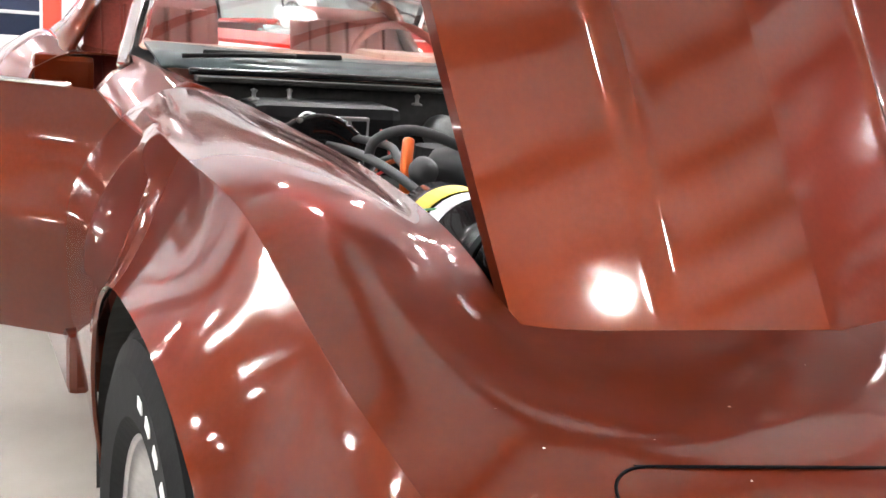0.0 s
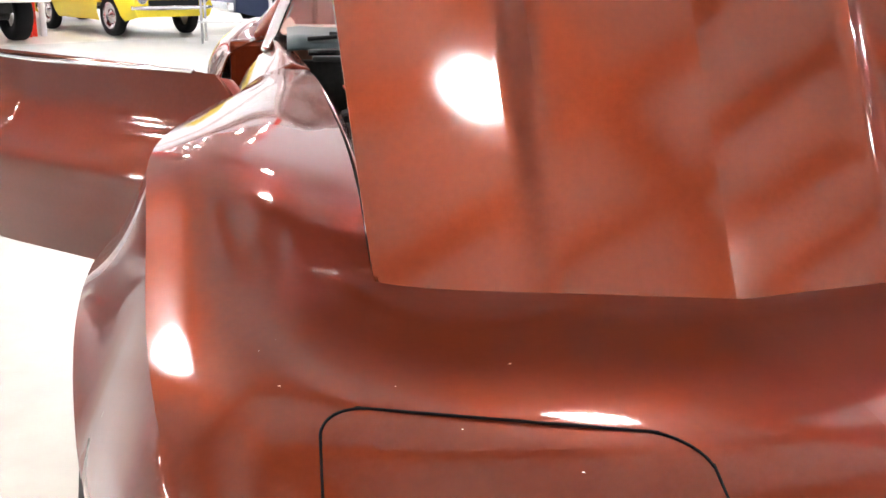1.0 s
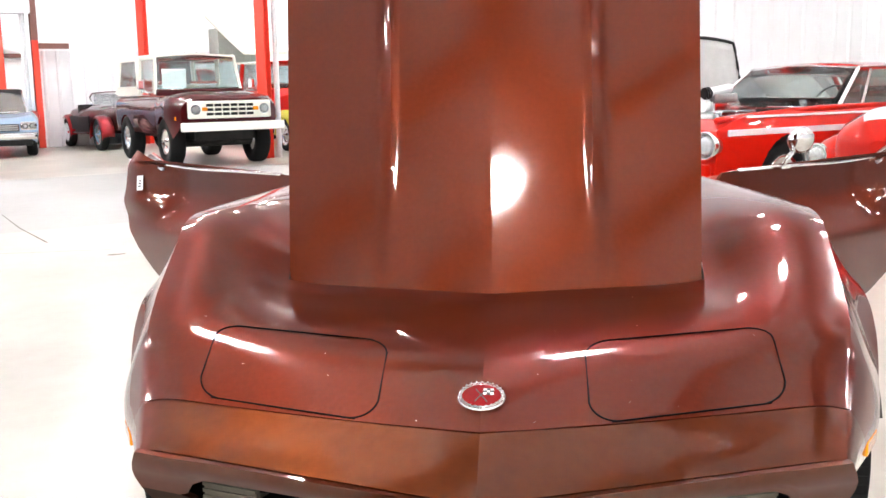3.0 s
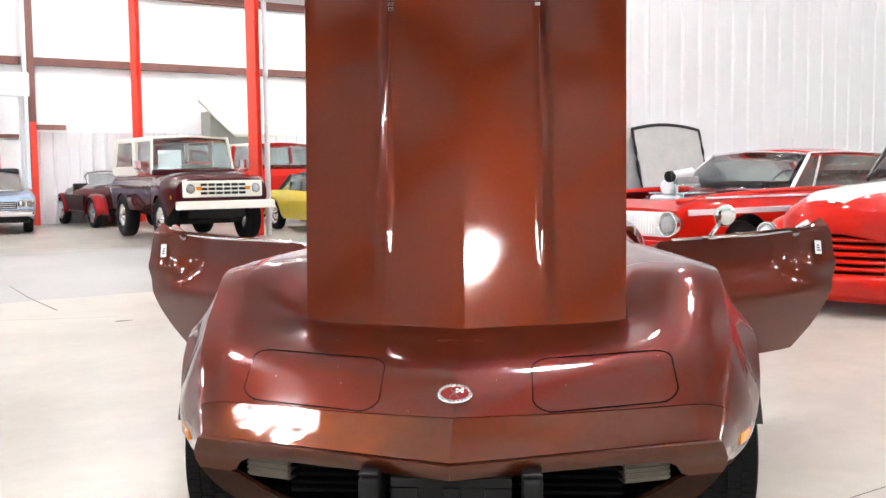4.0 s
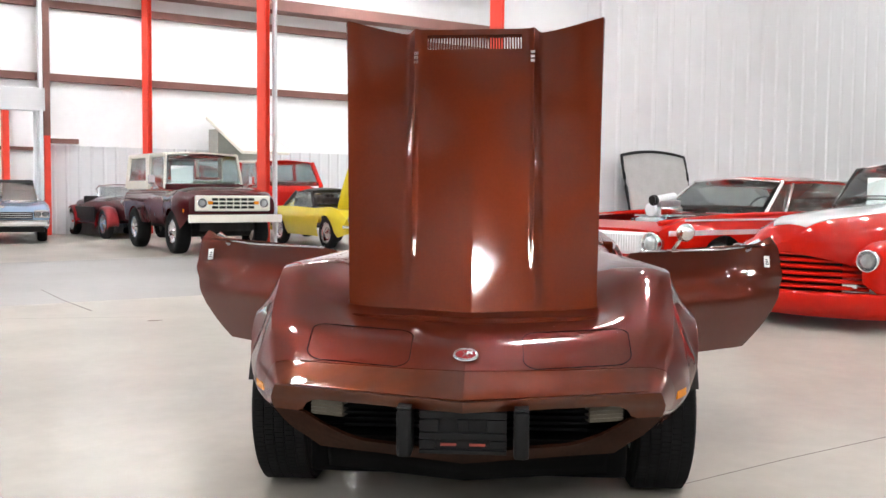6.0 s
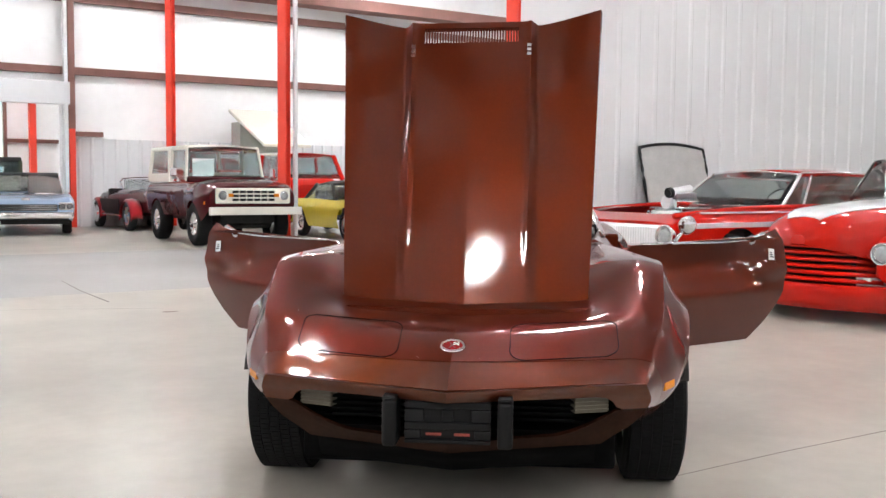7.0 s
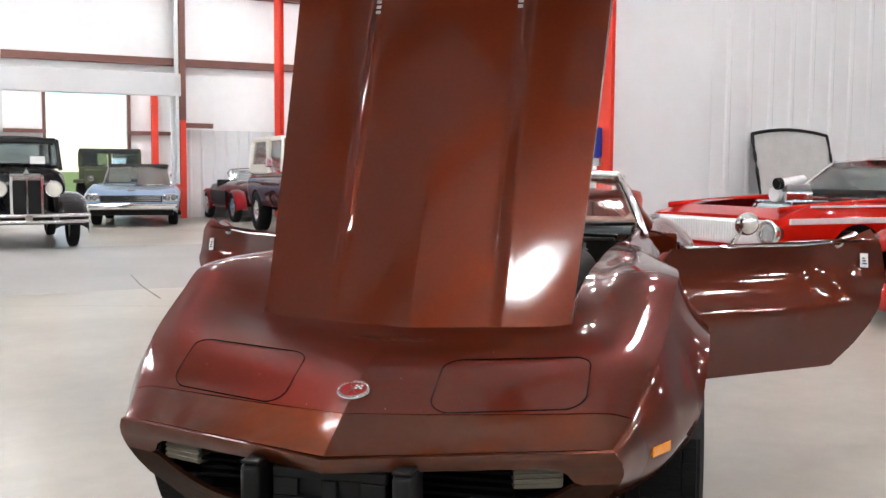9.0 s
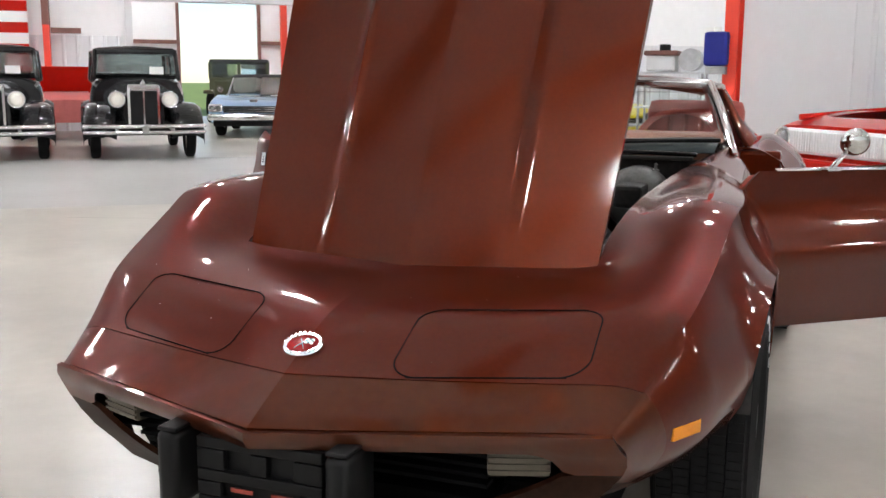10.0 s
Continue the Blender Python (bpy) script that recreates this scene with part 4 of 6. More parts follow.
part("air_cleaner", lathe([(0.0, 0.0), (0.19, 0.0), (0.195, 0.012), (0.195, 0.075), (0.19, 0.085), (0.05, 0.10), (0.02, 0.10), (0.0, 0.10)], Matrix.Translation((0.0, 1.55, 0.745)), 40), BLACK, engine, "round black air cleaner", smooth=True)
part("wing_nut", tube((0, 1.55, 0.845), (0, 1.55, 0.865), 0.012), CHROME, engine)
drum_m = Matrix.Translation((-0.305, 1.03, 0.730)) @ Matrix.Rotation(radians(-90), 4, "X")
part("compressor", lathe([(0.0, 0.0), (0.085, 0.0), (0.09, 0.01), (0.09, 0.06), (0.078, 0.065), (0.078, 0.11), (0.095, 0.115), (0.095, 0.30), (0.08, 0.32), (0.0, 0.32)], drum_m, 36), GLOSS_BLACK, engine, "black air-conditioning compressor drum", smooth=True)
part("compressor_band", lathe([(0.0965, 0.15), (0.0975, 0.15), (0.0975, 0.19), (0.0965, 0.19)], drum_m, 36, close=True), STEEL, engine)
part("compressor_label", lathe([(0.0968, 0.20), (0.0980, 0.20), (0.0980, 0.25), (0.0968, 0.25)], drum_m, 36, close=True), YELLOW, engine)
part("fan_belt", lathe([(0.088, 0.02), (0.094, 0.02), (0.094, 0.035), (0.088, 0.035)], drum_m, 36, close=True), RUBBER, engine)
part("upper_hose", pipe([(-0.22, 0.92, 0.68), (-0.20, 1.05, 0.74), (-0.10, 1.18, 0.76), (0.0, 1.25, 0.70)], 0.024, 12), HOSE, engine, smooth=True)
part("heater_hose", pipe([(-0.26, 1.30, 0.74), (-0.29, 1.55, 0.80), (-0.27, 1.85, 0.80), (-0.30, 2.10, 0.78)], 0.010, 10), HOSE, engine, smooth=True)
part("heater_hose", pipe([(-0.24, 1.36, 0.73), (-0.25, 1.60, 0.81), (-0.20, 1.80, 0.82), (-0.22, 2.10, 0.80)], 0.009, 10), HOSE, engine, smooth=True)
part("spark_plug_lead", pipe([(-0.13, 1.86, 0.78), (-0.26, 1.75, 0.76), (-0.32, 1.60, 0.68)], 0.006, 8), ORANGE, engine, smooth=True)
part("spark_plug_lead", pipe([(-0.12, 1.88, 0.79), (-0.28, 1.68, 0.78), (-0.33, 1.45, 0.68)], 0.006, 8), BLACK, engine, smooth=True)
part("distributor", tube((0, 1.93, 0.66), (0, 1.93, 0.80), 0.075, 0.06), BLACK, engine)
for sx, y, r in ((0.30, 1.15, 0.07), (0.12, 1.06, 0.06)):
    part("pulley", lathe([(0, 0), (r, 0), (r, 0.01), (r - 0.015, 0.018), (r, 0.026), (r, 0.036), (0, 0.036)], Matrix.Translation((sx, y, 0.68)) @ Matrix.Rotation(radians(-90), 4, "X"), 28), STEEL, engine)
part("alternator", lathe([(0.0, 0.0), (0.07, 0.0), (0.075, 0.02), (0.075, 0.12), (0.05, 0.15), (0.0, 0.15)], Matrix.Translation((0.31, 1.19, 0.68)) @ Matrix.Rotation(radians(-90), 4, "X"), 28), STEEL, engine, smooth=True)

heater = bmesh.new()
add_box(heater, -0.42, -0.04, 2.05, 2.21, 0.70, 0.875, 0.03)
add_box(heater, -0.46, -0.30, 1.98, 2.10, 0.62, 0.80, 0.03)
heater_box = part("heater_box", heater, BLACK, car, "black moulded heater housing")
plate = part("plate", box(-0.215, -0.14, 2.030, 2.049, 0.795, 0.85, 0.003), STEEL, heater_box)
part("plate_face", box(-0.207, -0.148, 2.028, 2.0295, 0.803, 0.842), BLACK, plate)
part("blower_motor", lathe([(0.0, 0.0), (0.10, 0.0), (0.105, 0.02), (0.105, 0.05), (0.06, 0.06), (0.06, 0.13), (0.0, 0.13)], Matrix.Translation((-0.36, 2.0, 0.70)) @ Matrix.Rotation(radians(60), 4, "X"), 30), BLACK, car, smooth=True)
booster = part("brake_booster", lathe([(0.0, 0.0), (0.11, 0.0), (0.125, 0.03), (0.12, 0.06), (0.09, 0.10), (0.0, 0.11)], Matrix.Translation((0.33, 2.2, 0.76)) @ Matrix.Rotation(radians(90), 4, "X"), 32), DULL, car, "round brake booster", smooth=True)
part("master_cylinder", box(0.28, 0.38, 1.93, 2.09, 0.75, 0.83, 0.015), SOOT, booster)
part("washer_bottle", box(0.36, 0.46, 1.55, 1.75, 0.60, 0.74, 0.02), SOOT, car)
part("wiper_motor", lathe([(0, 0), (0.045, 0), (0.05, 0.02), (0.05, 0.1), (0, 0.11)], Matrix.Translation((0.13, 2.2, 0.80)) @ Matrix.Rotation(radians(90), 4, "X"), 24), DULL, car, smooth=True)
WIRES = [material("wire_red", (0.6, 0.03, 0.02), 0.4), material("wire_green", (0.12, 0.4, 0.14), 0.4), material("wire_white", (0.7, 0.7, 0.68), 0.4), BLACK]
rng = random.Random(4)
for k in range(9):
    x0, y0 = -0.44 + 0.04 * k, 2.19
    pts = [(x0, y0, 0.84 - 0.01 * (k % 3)), (x0 + 0.02, 2.05, 0.80 + 0.02 * rng.random()), (x0 + 0.03 * rng.random() - 0.05, 1.92, 0.74), (-0.42 + 0.05 * rng.random(), 1.75 + 0.1 * rng.random(), 0.72), (-0.40, 1.5, 0.68)]
    part("wire", pipe(pts, 0.0035, 6), WIRES[k % 4], car, smooth=True)
for x, y in ((-0.40, 2.12), (-0.30, 2.16), (0.40, 2.1), (0.05, 2.17)):
    part("bonnet_latch", lathe([(0, 0), (0.014, 0), (0.014, 0.004), (0.005, 0.007), (0.005, 0.02), (0.009, 0.023), (0, 0.03)], Matrix.Translation((x, y, 0.872)), 16), DULL, car, smooth=True)

# blower ring, vacuum can and lines on the passenger side of the bay
ring_m = Matrix.Translation((-0.30, 1.95, 0.73)) @ Matrix.Rotation(radians(72), 4, "X") @ Matrix.Rotation(radians(8), 4, "Y")
blow = part("blower_housing", lathe([(0.118, -0.03), (0.128, -0.028), (0.132, 0.0), (0.128, 0.05), (0.118, 0.052), (0.112, 0.03), (0.05, 0.035), (0.0, 0.036)], ring_m, 40), GLOSS_BLACK, car, "round black blower housing", smooth=True)
for a in range(0, 360, 60):
    part("screw", tube(ring_m @ Vector((0.124 * math.cos(radians(a)), 0.124 * math.sin(radians(a)), 0.052)), ring_m @ Vector((0.124 * math.cos(radians(a)), 0.124 * math.sin(radians(a)), 0.060)), 0.006, n=8), DULL, blow)
part("vacuum_can", lathe([(0, 0), (0.024, 0.002), (0.029, 0.014), (0.027, 0.03), (0.012, 0.04), (0.0, 0.042)], Matrix.Translation((-0.25, 1.52, 0.80)) @ Matrix.Rotation(radians(50), 4, "X"), 24), HOSE, car, smooth=True)
part("dipstick_tube", pipe([(-0.28, 1.50, 0.66), (-0.27, 1.54, 0.80), (-0.25, 1.58, 0.86)], 0.012, 8), ORANGE, car, smooth=True)
part("bypass_hose", pipe([(-0.10, 1.62, 0.84), (-0.20, 1.66, 0.87), (-0.27, 1.70, 0.84), (-0.27, 1.72, 0.76)], 0.011, 10), HOSE, car, smooth=True)
part("expansion_elbow", pipe([(-0.43, 1.30, 0.71), (-0.40, 1.34, 0.77), (-0.35, 1.36, 0.775), (-0.31, 1.38, 0.75)], 0.020, 10), STEEL, car, smooth=True)
part("hose_clamp", lathe([(0.0, 0.0), (0.024, 0.0), (0.024, 0.012), (0.0, 0.012)], Matrix.Translation((-0.37, 1.352, 0.776)) @ Matrix.Rotation(radians(90), 4, "Y"), 16), DULL, car)
part("bracket", box(-0.33, -0.21, 1.34, 1.42, 0.765, 0.778, 0.003), DULL, car)
part("green_lead", pipe([(-0.45, 1.28, 0.77), (-0.38, 1.22, 0.80), (-0.30, 1.20, 0.80), (-0.22, 1.26, 0.79)], 0.0022, 6), WIRES[1], car, smooth=True)
part("white_lead", pipe([(-0.24, 2.03, 0.84), (-0.31, 2.01, 0.86), (-0.345, 1.98, 0.82), (-0.34, 1.93, 0.77), (-0.36, 1.90, 0.735)], 0.003, 6), WIRES[2], car, smooth=True)
for k in range(3):
    part("connector", box(-0.39 + 0.035 * k, -0.372 + 0.035 * k, 1.86, 1.90, 0.775 + 0.008 * k, 0.787 + 0.008 * k, 0.002), (WIRES[2], WIRES[1], WIRES[0])[k], car, m=Matrix.Translation((0, 0.03 * k, 0)))
part("cowl_rail", box(-0.52, 0.52, 2.17, 2.213, 0.905, 0.918, 0.004), SOOT, car)

# cowl, windscreen, cabin
cowl_rows = []
for y, z in ((2.23, 0.925), (2.32, 0.948), (2.44, 0.966)):
    row = []
    for k in range(-16, 17):
        x = k / 16 * 0.585
        a = abs(x)
        base = 0.925 + 0.02 * (a / 0.7) ** 2 - 0.06 * smoothstep(0.56, 0.70, a)
        row.append(Vector((x, y + 0.05 * (a / 0.7) ** 2, z + base - 0.925)))
    cowl_rows.append(row)
cowl = add_grid(bmesh.new(), cowl_rows)
bmesh.ops.recalc_face_normals(cowl, faces=cowl.faces)
part("cowl_panel", thicken(cowl, 0.01), material("wiper_well_black", (0.03, 0.04, 0.042), 0.35, 0, 0.3, 0.2), car, "dark cowl panel with wipers", smooth=True)
part("cowl_weatherstrip", pipe([(-0.53, 2.215, 0.925), (-0.3, 2.222, 0.928), (0, 2.22, 0.93), (0.3, 2.222, 0.928), (0.53, 2.215, 0.925)], 0.009, 8), GLOSS_BLACK, car, smooth=True)
for sx in (-1, 1):
    gus = bmesh.new()
    g = []
    for y in np.linspace(1.99, 2.46, 12):
        t = (y - 1.99) / 0.47
        xi, zi = 0.53 + 0.06 * t, 0.904 + 0.031 * t
        g.append([Vector((sx * x, y, z)) for x, z in ((xi, zi), (xi + 0.04, zi + 0.010), (0.62, 0.892 + 0.033 * t), (0.668, 0.858 + 0.037 * t), (0.70, 0.832 + 0.025 * t), (0.735, 0.79), (0.77, 0.70), (0.78, 0.55), (0.77, 0.30))])
    add_grid(gus, g)
    bmesh.ops.recalc_face_normals(gus, faces=gus.faces)
    part("cowl_side", thicken(gus, 0.01), PAINT, car, smooth=True)
    part("door_hinge", tube((sx * 0.785, 2.01, 0.55), (sx * 0.785, 2.01, 0.66), 0.014), STEEL, car)
    part("sill", box(sx * 0.775 - 0.05, sx * 0.775 + 0.05, 2.0, 3.15, 0.22, 0.36, 0.02), PAINT, car)
    part("wiper_arm", pipe([(sx * 0.35 - 0.18, 2.29, 0.955), (sx * 0.35 - 0.02, 2.31, 0.965), (sx * 0.35 + 0.12, 2.33, 0.968)], 0.006, 8), BLACK, car, smooth=True)
    part("wiper_blade", pipe([(sx * 0.35 - 0.12, 2.325, 0.965), (sx * 0.35 + 0.08, 2.335, 0.968), (sx * 0.35 + 0.25, 2.345, 0.972)], 0.007, 8), RUBBER, car, smooth=True)


def screen_point(a, t):
    """a from -1 to 1 across the windscreen, t from 0 at its foot to 1 at its head."""
    foot = Vector((a * 0.638, 2.33 + 0.12 * a * a, 0.905 + 0.018 * a * a))
    head = Vector((a * 0.500, 2.74 + 0.07 * a * a, 1.195 - 0.012 * a * a))
    p = foot.lerp(head, t)
    p.z += 0.02 * math.sin(math.pi * t)
    return p


glass = thicken(add_grid(bmesh.new(), [[screen_point(-1 + k / 12, t / 8) for k in range(25)] for t in range(9)]), 0.004)
screen = part("windscreen", glass, GLASS, car, "clear curved windscreen", smooth=True)
screen.visible_shadow = False
for sx in (-1, 1):
    part("windscreen_pillar", pipe([screen_point(sx, t) for t in (-0.03, 0.25, 0.5, 0.75, 1.0)], 0.017, 10), CHROME, car, "chrome-trimmed windscreen pillar", smooth=True)
part("windscreen_header", pipe([screen_point(a / 5, 1.0) for a in range(-5, 6)], 0.018, 10), CHROME, car, smooth=True)
roof_rows = []
for y, z, w in ((2.77, 1.200, 0.505), (2.95, 1.222, 0.515), (3.15, 1.228, 0.515), (3.35, 1.220, 0.51), (3.42, 1.205, 0.505)):
    roof_rows.append([Vector((w * k / 10, y + 0.05 * (k / 10) ** 2, z - 0.045 * abs(k / 10) ** 2.5)) for k in range(-10, 11)])
roof = add_grid(bmesh.new(), roof_rows)
bmesh.ops.recalc_face_normals(roof, faces=roof.faces)
part("roof_panel", thicken(roof, 0.03), PAINT, car, smooth=True)
for sx in (-1, 1):
    sail = [[Vector((sx * 0.50, 3.40, 1.165)), Vector((sx * 0.505, 3.50, 1.155)), Vector((sx * 0.52, 3.75, 1.06)), Vector((sx * 0.55, 4.15, 0.89))],
            [Vector((sx * 0.60, 3.32, 0.98)), Vector((sx * 0.61, 3.50, 0.99)), Vector((sx * 0.61, 3.75, 0.96)), Vector((sx * 0.62, 4.15, 0.87))],
            [Vector((sx * 0.68, 3.14, 0.88)), Vector((sx * 0.69, 3.45, 0.90)), Vector((sx * 0.68, 3.75, 0.90)), Vector((sx * 0.68, 4.15, 0.85))]]
    part("roof_pillar", thicken(add_grid(bmesh.new(), sail), 0.03), PAINT, car, smooth=True)
    part("door_pillar", box(sx * 0.70 - 0.09, sx * 0.70 + 0.09, 3.13, 3.20, 0.24, 0.89, 0.02), PAINT, car)
part("rear_window", thicken(add_grid(bmesh.new(), [[Vector((-0.48, 3.47, 1.14)), Vector((0.48, 3.47, 1.14))], [Vector((-0.48, 3.56, 0.90)), Vector((0.48, 3.56, 0.90))]]), 0.005), GLASS, car)

dash = bmesh.new()
add_box(dash, -0.60, 0.60, 2.47, 2.80, 0.80, 0.965, 0.03)
add_box(dash, 0.10, 0.60, 2.52, 2.76, 0.93, 0.985, 0.02)
part("dashboard", dash, material("brown_dash_vinyl", (0.30, 0.14, 0.10), 0.55, 0, 0, 0.15, 8, 120, 0.0003), car, "padded brown dashboard")
part("cabin_floor", box(-0.68, 0.68, 2.25, 4.0, 0.24, 0.27), OXBLOOD, car)
part("centre_console", box(-0.13, 0.13, 2.7, 3.5, 0.27, 0.60, 0.04), OXBLOOD, car)
part("rear_bulkhead", box(-0.62, 0.62, 3.52, 3.58, 0.25, 0.86, 0.02), OXBLOOD, car)
for sx in (-1, 1):
    seat = new("seat")
    seat.parent = car
    seat["label"] = "oxblood vinyl bucket seat with a tall back"
    part("cushion", box(sx * 0.37 - 0.23, sx * 0.37 + 0.23, 2.85, 3.32, 0.30, 0.50, 0.05), OXBLOOD, seat, smooth=True)
    back = box(sx * 0.37 - 0.23, sx * 0.37 + 0.23, -0.06, 0.06, 0, 0.66, 0.05)
    bmesh.ops.transform(back, matrix=Matrix.Translation((0, 3.34, 0.46)) @ Matrix.Rotation(radians(-14), 4, "X"), verts=back.verts)
    part("backrest", back, OXBLOOD, seat, smooth=True)
    for k in range(-2, 3):
        pl = box(sx * 0.37 + k * 0.075 - 0.032, sx * 0.37 + k * 0.075 + 0.032, -0.072, -0.05, 0.05, 0.60, 0.01)
        bmesh.ops.transform(pl, matrix=Matrix.Translation((0, 3.34, 0.46)) @ Matrix.Rotation(radians(-14), 4, "X"), verts=pl.verts)
        part("pleat", pl, OXBLOOD, seat, smooth=True)
wheel_m = Matrix.Translation((0.36, 2.93, 0.90)) @ Matrix.Rotation(radians(62), 4, "X")
sw = new("steering_wheel")
sw.parent = car
part("wheel_rim", lathe([(0.185 + 0.014 * math.cos(a), 0.014 * math.sin(a)) for a in np.linspace(0, 2 * math.pi, 10)[:-1]], wheel_m, 40, close=True), OXBLOOD, sw, smooth=True)
for a in (20, 160, 270):
    part("wheel_spoke", box(0.03, 0.18, -0.016, 0.016, -0.004, 0.004, 0.003, m=wheel_m @ Matrix.Rotation(radians(a), 4, "Z")), STEEL, sw)
part("horn_pad", lathe([(0, -0.02), (0.05, -0.02), (0.055, 0.0), (0.04, 0.015), (0, 0.02)], wheel_m, 24), BLACK, sw, smooth=True)

# ---- parked cars ----
def body_shell(knots, arches, step=0.08, ntop=14, nside=10, arch_r=0.42, cabin=None):
    """A lofted car body. A knot: y | middle z | x, z half way | shoulder x, z | widest x, z | low x, z."""
    f = curve_of(knots)

    def low(y, base):
        for a, hub in arches:
            if abs(y - a) < arch_r:
                base = max(base, hub + math.sqrt(arch_r ** 2 - (y - a) ** 2))
        return base

    ys = list(np.arange(knots[0][0], knots[-1][0], step)) + [knots[-1][0]]
    for a, hub in arches:
        for e in (-1, 1):
            ys += [a + e * (arch_r - d) for d in (0.001, 0.01, 0.03)]
    rows = []
    for y in sorted(y for y in ys if knots[0][0] <= y <= knots[-1][0]):
        zc, x1, z1, xs, zs, xw, zw, xl, zb = f(y)
        pts = spline([(0, zc), (x1, z1), (xs, zs)], ntop)
        lo = min(low(y, zb), zs - 0.03)
        for i in range(1, nside + 1):
            z = zs + (lo - zs) * i / nside
            q = (z - zw) / max(zs - zw, 1e-3) if z > zw else (zw - z) / max(zw - zb, 1e-3)
            pts.append(np.array((xw - ((xw - xs) if z > zw else (xw - xl)) * min(q, 1) ** 2, z)))
        rows.append([Vector((p[0], y, p[1])) for p in pts])
    bm = add_grid(bmesh.new(), rows, flip=True)
    mirrored(bm)
    for end in (0, -1):
        row = rows[end]
        loop = [bm.verts.new(p) for p in row] + [bm.verts.new((-p.x, p.y, p.z)) for p in row[::-1] if p.x > 1e-4]
        bm.faces.new(loop if end else loop[::-1])
    if cabin:
        y0, y1, half = cabin
        bm.normal_update()
        hole = []
        for f in bm.faces:
            c = f.calc_center_median()
            if abs(f.normal.z) > 0.6 and c.z > 0.6 and abs(c.x) < half and y0 < c.y < y1:
                hole.append(f)
        bmesh.ops.delete(bm, geom=hole, context="FACES")
    return bm


def lamp_round(name, c, r, parent, ring=None, lens=None, depth=0.05):
    """A round lamp facing -y."""
    m = Matrix.Translation(c) @ Matrix.Rotation(radians(90), 4, "X")
    ob = part(name, lathe([(r * 0.9, -depth), (r, 0.0), (r * 0.96, 0.014), (r * 0.86, 0.008), (r * 0.86, -0.01)], m, 24), ring or BRIGHT_CHROME, parent, smooth=True)
    part("lens", lathe([(0.0, 0.022), (r * 0.5, 0.016), (r * 0.87, 0.0)], m, 24), lens or HEADLAMP, ob, smooth=True)
    return ob


def road_wheel(x, y, side, parent, r=0.34, w=0.2, rim=0.2, rim_mat=None, white=False):
    m = Matrix.Translation((x, y, r)) @ Matrix.Rotation(radians(90), 4, "Y") @ (Matrix.Identity(4) if side > 0 else Matrix.Rotation(radians(180), 4, "X"))
    h = w / 2
    wh = new("wheel")
    wh.parent = parent
    part("tyre", lathe([(rim, -h * 0.8), (r * 0.86, -h), (r * 0.97, -h * 0.8), (r, -h * 0.5), (r, h * 0.5), (r * 0.97, h * 0.8), (r * 0.86, h), (rim, h * 0.8)], m, 36, close=True), RUBBER, wh, smooth=True)
    part("rim", lathe([(rim, -h * 0.8), (rim - 0.02, 0), (rim, h * 0.8), (rim + 0.008, h * 0.86), (rim - 0.025, h * 0.7), (rim * 0.6, h * 0.4), (0.07, h * 0.55), (0.05, h * 0.85), (0, h * 0.9)], m, 30), rim_mat or BRIGHT_CHROME, wh, smooth=True)
    if white:
        part("whitewall", lathe([(rim + 0.01, h * 0.9), (rim + 0.012, h * 1.0), (r * 0.84, h * 1.03), (r * 0.85, h * 0.98)], m, 36, close=True), WHITE_PAINT, wh, smooth=True)
    return wh


def four_wheels(c, half, yf, yr, **kw):
    for y in (yf, yr):
        for sx in (-1, 1):
            road_wheel(sx * half, y, sx, c, **kw)


def pane(name, corners, parent, mat=None, label=""):
    bm = bmesh.new()
    bm.faces.new([bm.verts.new(p) for p in corners])
    bmesh.ops.solidify(bm, geom=bm.faces[:], thickness=0.006)
    ob = part(name, bm, mat or TINT, parent, label)
    ob.visible_shadow = False
    return ob


